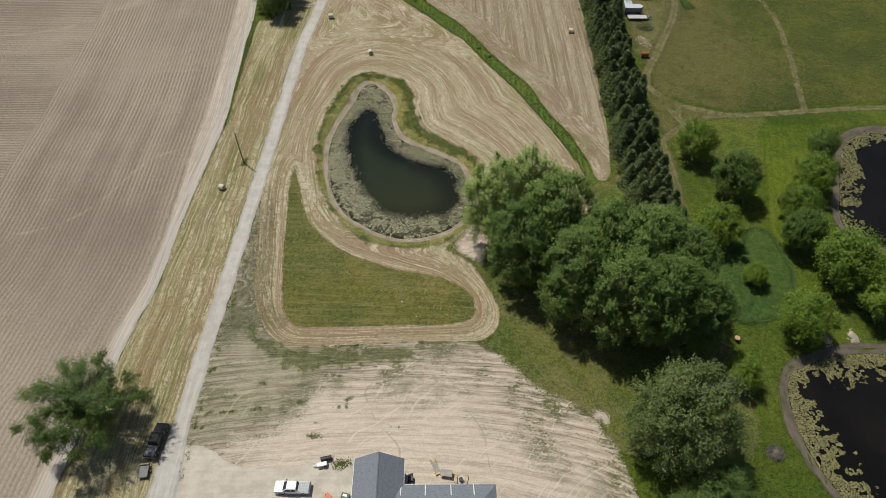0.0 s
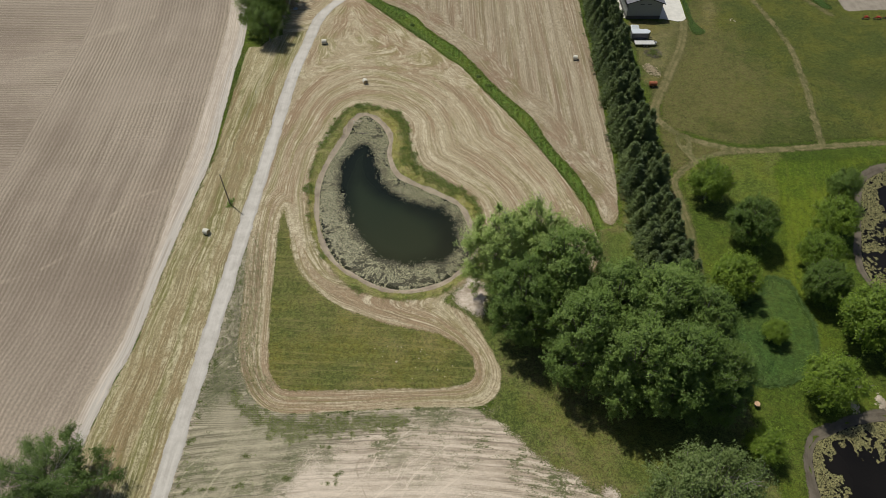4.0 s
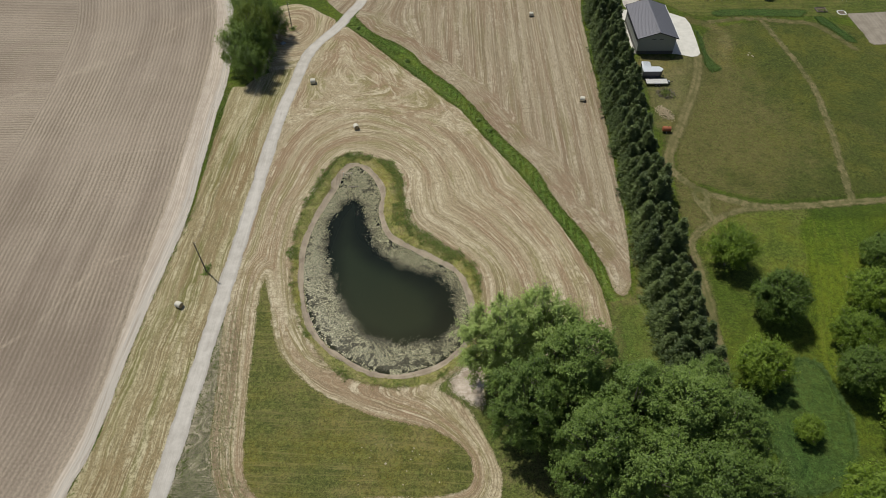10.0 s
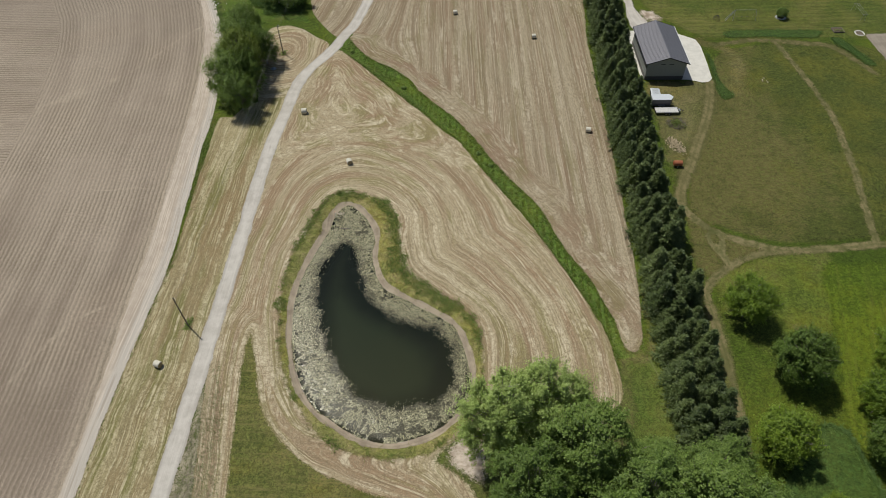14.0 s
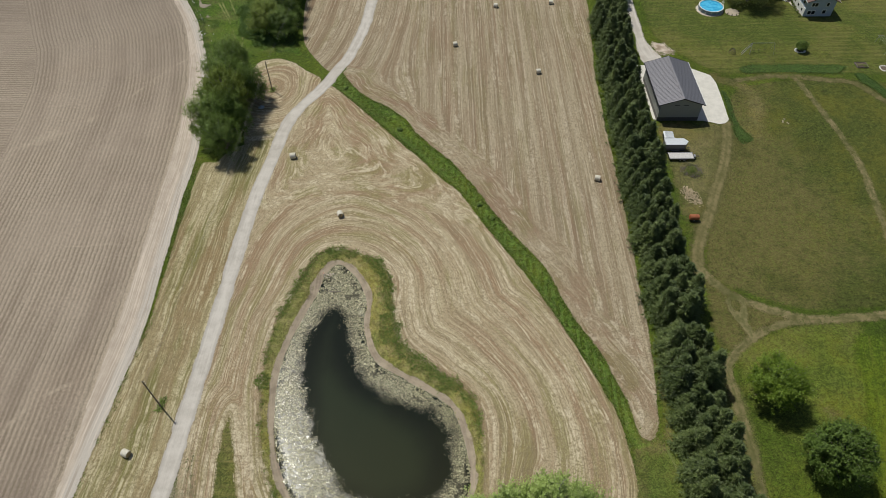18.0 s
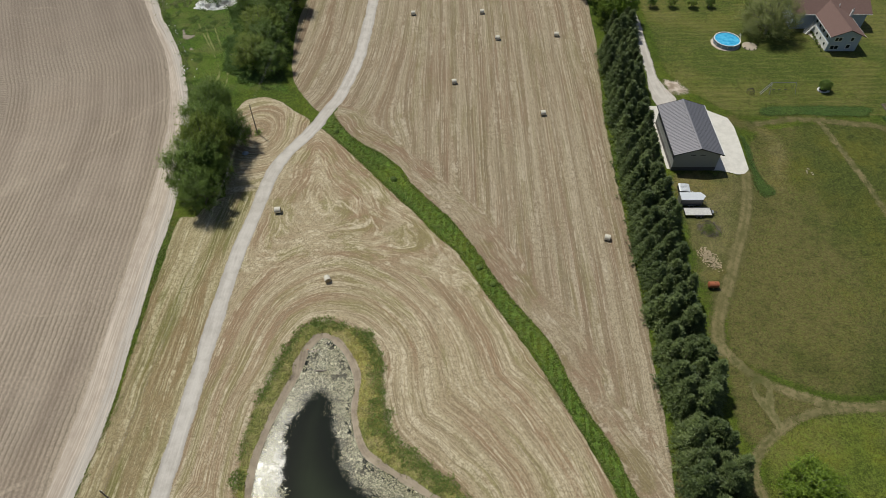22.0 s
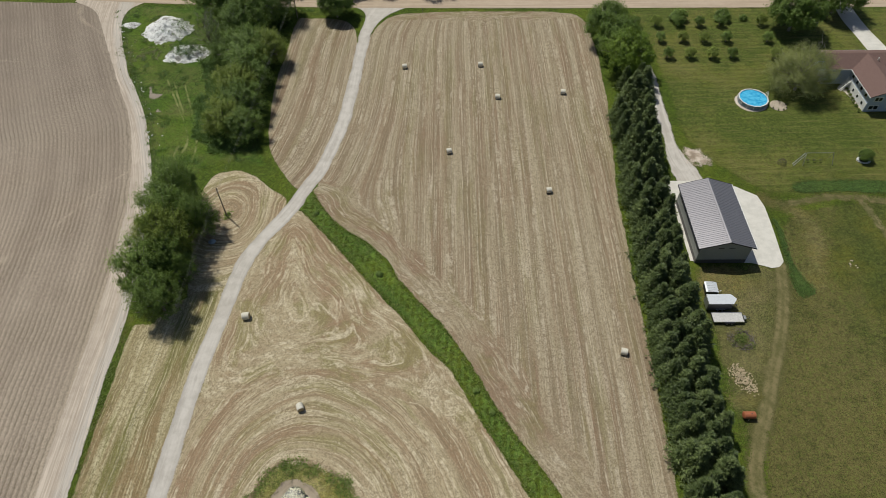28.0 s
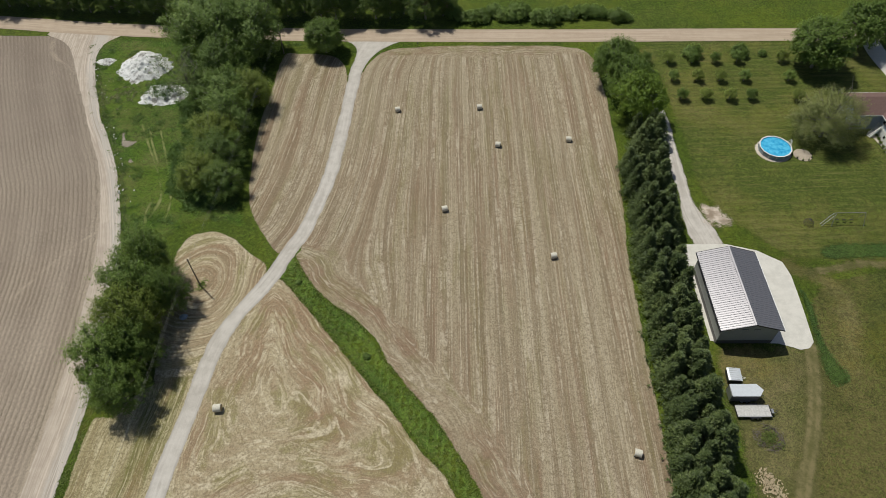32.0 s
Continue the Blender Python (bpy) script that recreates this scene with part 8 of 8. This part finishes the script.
for x0, x1, y0, y1 in ((-1.5, 1.5, -1.2, -1.05), (-1.5, 1.5, 1.05, 1.2), (-1.5, -1.35, -1.05, 1.05), (1.35, 1.5, -1.05, 1.05)):
    block("board", OLDWOOD, sandbox, x0, x1, y0, y1, -0.05, 0.35, 0.01)
block("soil", plain("garden_soil", (0.12, 0.09, 0.06), 0.95), sandbox, -1.35, 1.35, -1.05, 1.05, -0.05, 0.2)
birdbath = thing("birdbath", pose(56.6, 65.1, 0), "tan birdbath on a dark pedestal on the lawn", "birdbath")
part("pedestal", tube([(0, 0, -0.05), (0, 0, 0.3), (0, 0, 0.8)], [0.24, 0.12, 0.14], 12), DARKMETAL, birdbath)
part("bowl", tube([(0, 0, 0.8), (0, 0, 0.9), (0, 0, 0.98)], [0.16, 0.42, 0.5], 18), plain("terracotta", (0.55, 0.36, 0.22), 0.8), birdbath)
ring_bed = thing("edged_bed", pose(122.6, 208.9, 0), "small bed edged with a rounded white curb", "garden bed")
part("curb", tube([(1.15 * math.copysign(abs(math.cos(t)) ** 0.6, math.cos(t)), 1.15 * math.copysign(abs(math.sin(t)) ** 0.6, math.sin(t)), 0.08) for t in np.linspace(0, 2 * math.pi, 29)], [0.14] * 29, 6), WHITE, ring_bed)
part("soil", disc(bmesh.new(), 1.05, -0.05, 0.07, 20), plain("bed_soil", (0.14, 0.11, 0.08), 0.95), ring_bed)
line_frame = thing("clothes_line", pose(125.9, 218.2, 0), "grey metal clothes line on two splayed posts", "clothes line")
for y in (-3.0, 3.0):
    for dx in (-0.7, 0.7):
        part("leg", rod((dx, y, -0.05), (dx * 0.35, y, 2.1), 0.05, 6), STEEL, line_frame)
    part("crossbar", rod((-0.75, y, 2.12), (0.75, y, 2.12), 0.05, 6), STEEL, line_frame)
for x in (-0.65, 0.0, 0.65):
    part("line", rod((x, -3.0, 2.15), (x, 3.0, 2.15), 0.025, 5), STEEL, line_frame)
v, f = leaves(np.random.default_rng(63), np.random.default_rng(64).uniform((-1.2, -1.0, 0.3), (1.2, 0.2, 0.5), (14, 3)), np.full(14, 0.35), 26, 0.16)
tagged(bulk("plants", v, f, WEED, sandbox), kind="stuff")
GARDEN = np.array([(123.5, 208.8), (138.5, 209.8), (140, 192.8), (124.2, 192)])
sheet("garden_soil", lambda x, y: inside(GARDEN, x, y), (120, 143, 189, 213), 0.9, 0.04, GARDEN_SOIL, lambda x, y: x, "bare tan garden soil", "soil", 0.3)

# heaps and stones
mound("gravel_mound", -70.2, 271.4, 6.8, 7.4, 2.6, PALEROCK, "large heap of white crushed stone on grass", "gravel heap", 1, 0.7)
mound("gravel_mound", -62.2, 260.2, 5.6, 4.9, 1.8, PALEROCK, "smaller heap of white stone with weeds on it", "gravel heap", 4, 0.7)
rng = np.random.default_rng(9)
v, f = leaves(rng, np.column_stack([-61.8 + rng.normal(0, 1.9, 240), 261.4 + rng.normal(0, 1.7, 240), rng.uniform(1.1, 2.3, 240)]), np.full(240, 0.5), 24, 0.22)
tagged(bulk("heap_weeds", v, f, BLADES), "green weeds growing on the stone heap", "weeds", kind="stuff")
v, f = leaves(rng, np.column_stack([-66.8 + rng.normal(0, 2.0, 110), 272.6 + rng.normal(0, 2.2, 110), rng.uniform(1.0, 2.4, 110)]), np.full(110, 0.4), 18, 0.2)
tagged(bulk("heap_weeds", v, f, BLADES), "sparse green weeds on the white stone heap", "weeds", kind="stuff")
mound("gravel_mound", -81.2, 274.8, 2.7, 1.9, 0.5, PALEROCK, "low spread of dirty white stone on grass", "gravel heap", 6, 0.3)
mound("tarp_heap", -39.8, 193.9, 0.9, 0.8, 0.7, TARP, "heap under a blue-grey tarp below the trees", "tarp", 3, 0.25)
root_heap = thing("stump_heap", pose(56.6, 43.8, 0), "weathered grey stump and branch heap on the lawn", "stump")
twigs = [tube([(0, 0, -0.1), (0.1, 0, 0.35), (0.15, 0.1, 0.6)], [0.75, 0.5, 0.3], 9)]
for k in range(150):
    a, l = rng.uniform(0, 6.28), rng.uniform(0.4, 1.5)
    z = rng.uniform(0.05, 0.5)
    twigs.append(tube([(0.3 * math.cos(a), 0.3 * math.sin(a), z), (l * math.cos(a + 0.6), l * math.sin(a + 0.6), z), (l * 1.1 * math.cos(a + 1.3), l * 1.1 * math.sin(a + 1.3), 0.05)], [0.06, 0.04, 0.02], 5))
part("roots", join(twigs), OLDWOOD, root_heap)


def stone_mesh(seed):
    r = np.random.default_rng(seed)
    bm = bmesh.new()
    bmesh.ops.create_icosphere(bm, subdivisions=1, radius=0.5)
    for v in bm.verts:
        v.co *= r.uniform(0.75, 1.15)
        v.co.z *= 0.6
    me = bpy.data.meshes.new("stone")
    bm.to_mesh(me)
    bm.free()
    me.materials.append(STONE)
    return me


STONES = [stone_mesh(i) for i in range(4)]
RUBBLE_PALE = gravel_material("pale_rubble", (0.36, 0.3, 0.235), (0.68, 0.59, 0.49), 0, 0.85)
mound("rubble_heap", 78.4, 65.8, 1.0, 1.4, 0.3, RUBBLE_PALE, "low spread of pale sandy rubble by the pond", "rubble", 11, 0.12)
mound("rubble_heap", 73.3, 65.0, 0.9, 1.2, 0.3, RUBBLE_PALE, "low spread of pale sandy rubble by the pond", "rubble", 12, 0.12)
for cx, cy, sx, sy, n in ((78.5, 65.9, 0.8, 1.2, 30), (73.4, 65.1, 0.7, 1.0, 22), (-17.2, 141.0, 0.9, 0.5, 12)):
    heap = thing("rock_pile", pose(cx, cy, -0.1), "pile of pale field stones near the water", "rock pile", "rock piles")
    for k in range(n):
        ob = new("stone", STONES[k % 4])
        ob.parent = heap
        s = rng.uniform(0.18, 0.5)
        x, y = rng.normal(0, sx * 0.7), rng.normal(0, sy * 0.7)
        ob.matrix_basis = Matrix.Translation((x, y, 0.15 + 0.25 * max(0, 1 - math.hypot(x / sx, y / sy)))) @ Euler((0, 0, rng.uniform(0, 6.28))).to_matrix().to_4x4() @ Matrix.Diagonal((s, s * 0.8, s, 1))
for k in range(26):
    ob = new("field_stone", STONES[k % 4])
    s = rng.uniform(0.14, 0.34) if k else 0.5
    x, y = (-4.9, 74.0) if k == 0 else (rng.uniform(-14, 6), rng.uniform(70.5, 78.5))
    ob.matrix_basis = Matrix.Translation((x, y, 0.05 + s * 0.15)) @ Euler((0, 0, rng.uniform(0, 6.28))).to_matrix().to_4x4() @ Matrix.Diagonal((s, s * 0.8, s, 1))
    tagged(ob, "pale field stone lying in the mown plot", "stone", "plot stones")
for k in range(7):
    ob = new("field_stone", STONES[k % 4])
    q = rng.uniform(0.3, 0.5)
    ob.matrix_basis = Matrix.Translation((89.2 + rng.normal(0, 0.7), 187.4 + rng.normal(0, 0.9), 0.06)) @ Matrix.Diagonal((q, q * 0.7, q * 0.6, 1))
    tagged(ob, "pale stone lying in the meadow grass", "stone", "meadow stones")
for k in range(34):
    y = rng.uniform(222, 276)
    x = float(np.interp(y, TRACK_EAST[:, 1], TRACK_EAST[:, 0])) + rng.normal(1.0, 1.0)
    ob = new("trackside_stone", STONES[k % 4].copy())
    ob.data.materials[0] = PALEROCK
    q = rng.uniform(0.25, 0.6)
    ob.matrix_basis = Matrix.Translation((x, y, 0.05 + q * 0.12)) @ Euler((0, 0, rng.uniform(0, 6.28))).to_matrix().to_4x4() @ Matrix.Diagonal((q, q * 0.75, q * 0.8, 1))
    tagged(ob, "loose white stone at the edge of the dirt track", "stone", "trackside stones")
post = thing("marker_post", pose(-18.0, 141.2, -0.35), "white marker post at the pond inlet", "post")
part("stake", rod((0, 0, -0.2), (0, 0, 1.0), 0.07, 8), WHITE, post)
part("cap", rod((0, 0, 1.0), (0, 0, 1.08), 0.09, 8), ORANGE, post, "reddish cap")
log = tagged(part("drift_log", tube([(-16.6, 137.6, WATER + 0.02), (-15.4, 137.5, WATER + 0.08), (-14.3, 137.7, WATER + 0.02)], [0.12, 0.14, 0.08], 7), OLDWOOD), "dark log lying in the pond shallows", "log")
BARE = np.array([(-68.1, 246.6), (-67.2, 246.4), (-66.2, 243.6), (-63, 243.1), (-65, 240.5), (-66.6, 241.2)])
BARE_SPOT = spline([(-63.6, 236), (-62.6, 235.6), (-61.8, 236.1), (-62.6, 237), (-63.1, 237.9)], True)
sheet("bare_patch", lambda x, y: inside(BARE_SPOT, x, y), (-65, -60, 234, 240), 0.3, 0.06, GARDEN_SOIL, lambda x, y: y, "tiny bare dirt patch in the grass", "soil", 0.15)
sheet("bare_patch", lambda x, y: inside(BARE, x, y), (-69, -60, 238, 248), 0.4, 0.06, GARDEN_SOIL, lambda x, y: y, "small bare dirt patch in the grass", "soil", 0.2)
mail = thing("mailbox_post", pose(1.8, 280.6, 0), "dark roadside mailbox on a post", "mailbox")
block("post", OLDWOOD, mail, -0.06, 0.06, -0.06, 0.06, -0.1, 1.1)
block("box", DARKMETAL, mail, -0.12, 0.12, -0.28, 0.28, 1.1, 1.38, 0.05)

REDPAINT = plain("red_machine_paint", (0.38, 0.03, 0.025), 0.5, 0.1, 0.2)
for k, (x, y, l) in enumerate(((128.2, 187.8, 1.6), (131.6, 187.7, 1.9), (134.7, 188.0, 1.6))):
    imp = thing("farm_implement", pose(x, y, 0.02, 0, 0, 4 - 5 * k), "small red farm implement parked on grass", "farm machine", "parked implements")
    block("frame", REDPAINT, imp, -l / 2, l / 2, -0.12, 0.12, 0.5, 0.66, 0.03)
    for sx in (-0.8, 0, 0.8):
        part("tine", rod((sx * l / 2, -0.35, 0.0), (sx * l / 2, 0, 0.55), 0.05, 6), DARKMETAL, imp)
    block("gear_box", REDPAINT, imp, -0.3, 0.3, -0.3, 0.3, 0.66, 1.0, 0.06)
    part("drawbar", rod((0, 0.1, 0.6), (0, 1.2, 0.5), 0.05, 6), REDPAINT, imp)
    for sx in (-1, 1):
        wheel(imp, sx * (l / 2 + 0.1), 0, 0.26, 0.14)
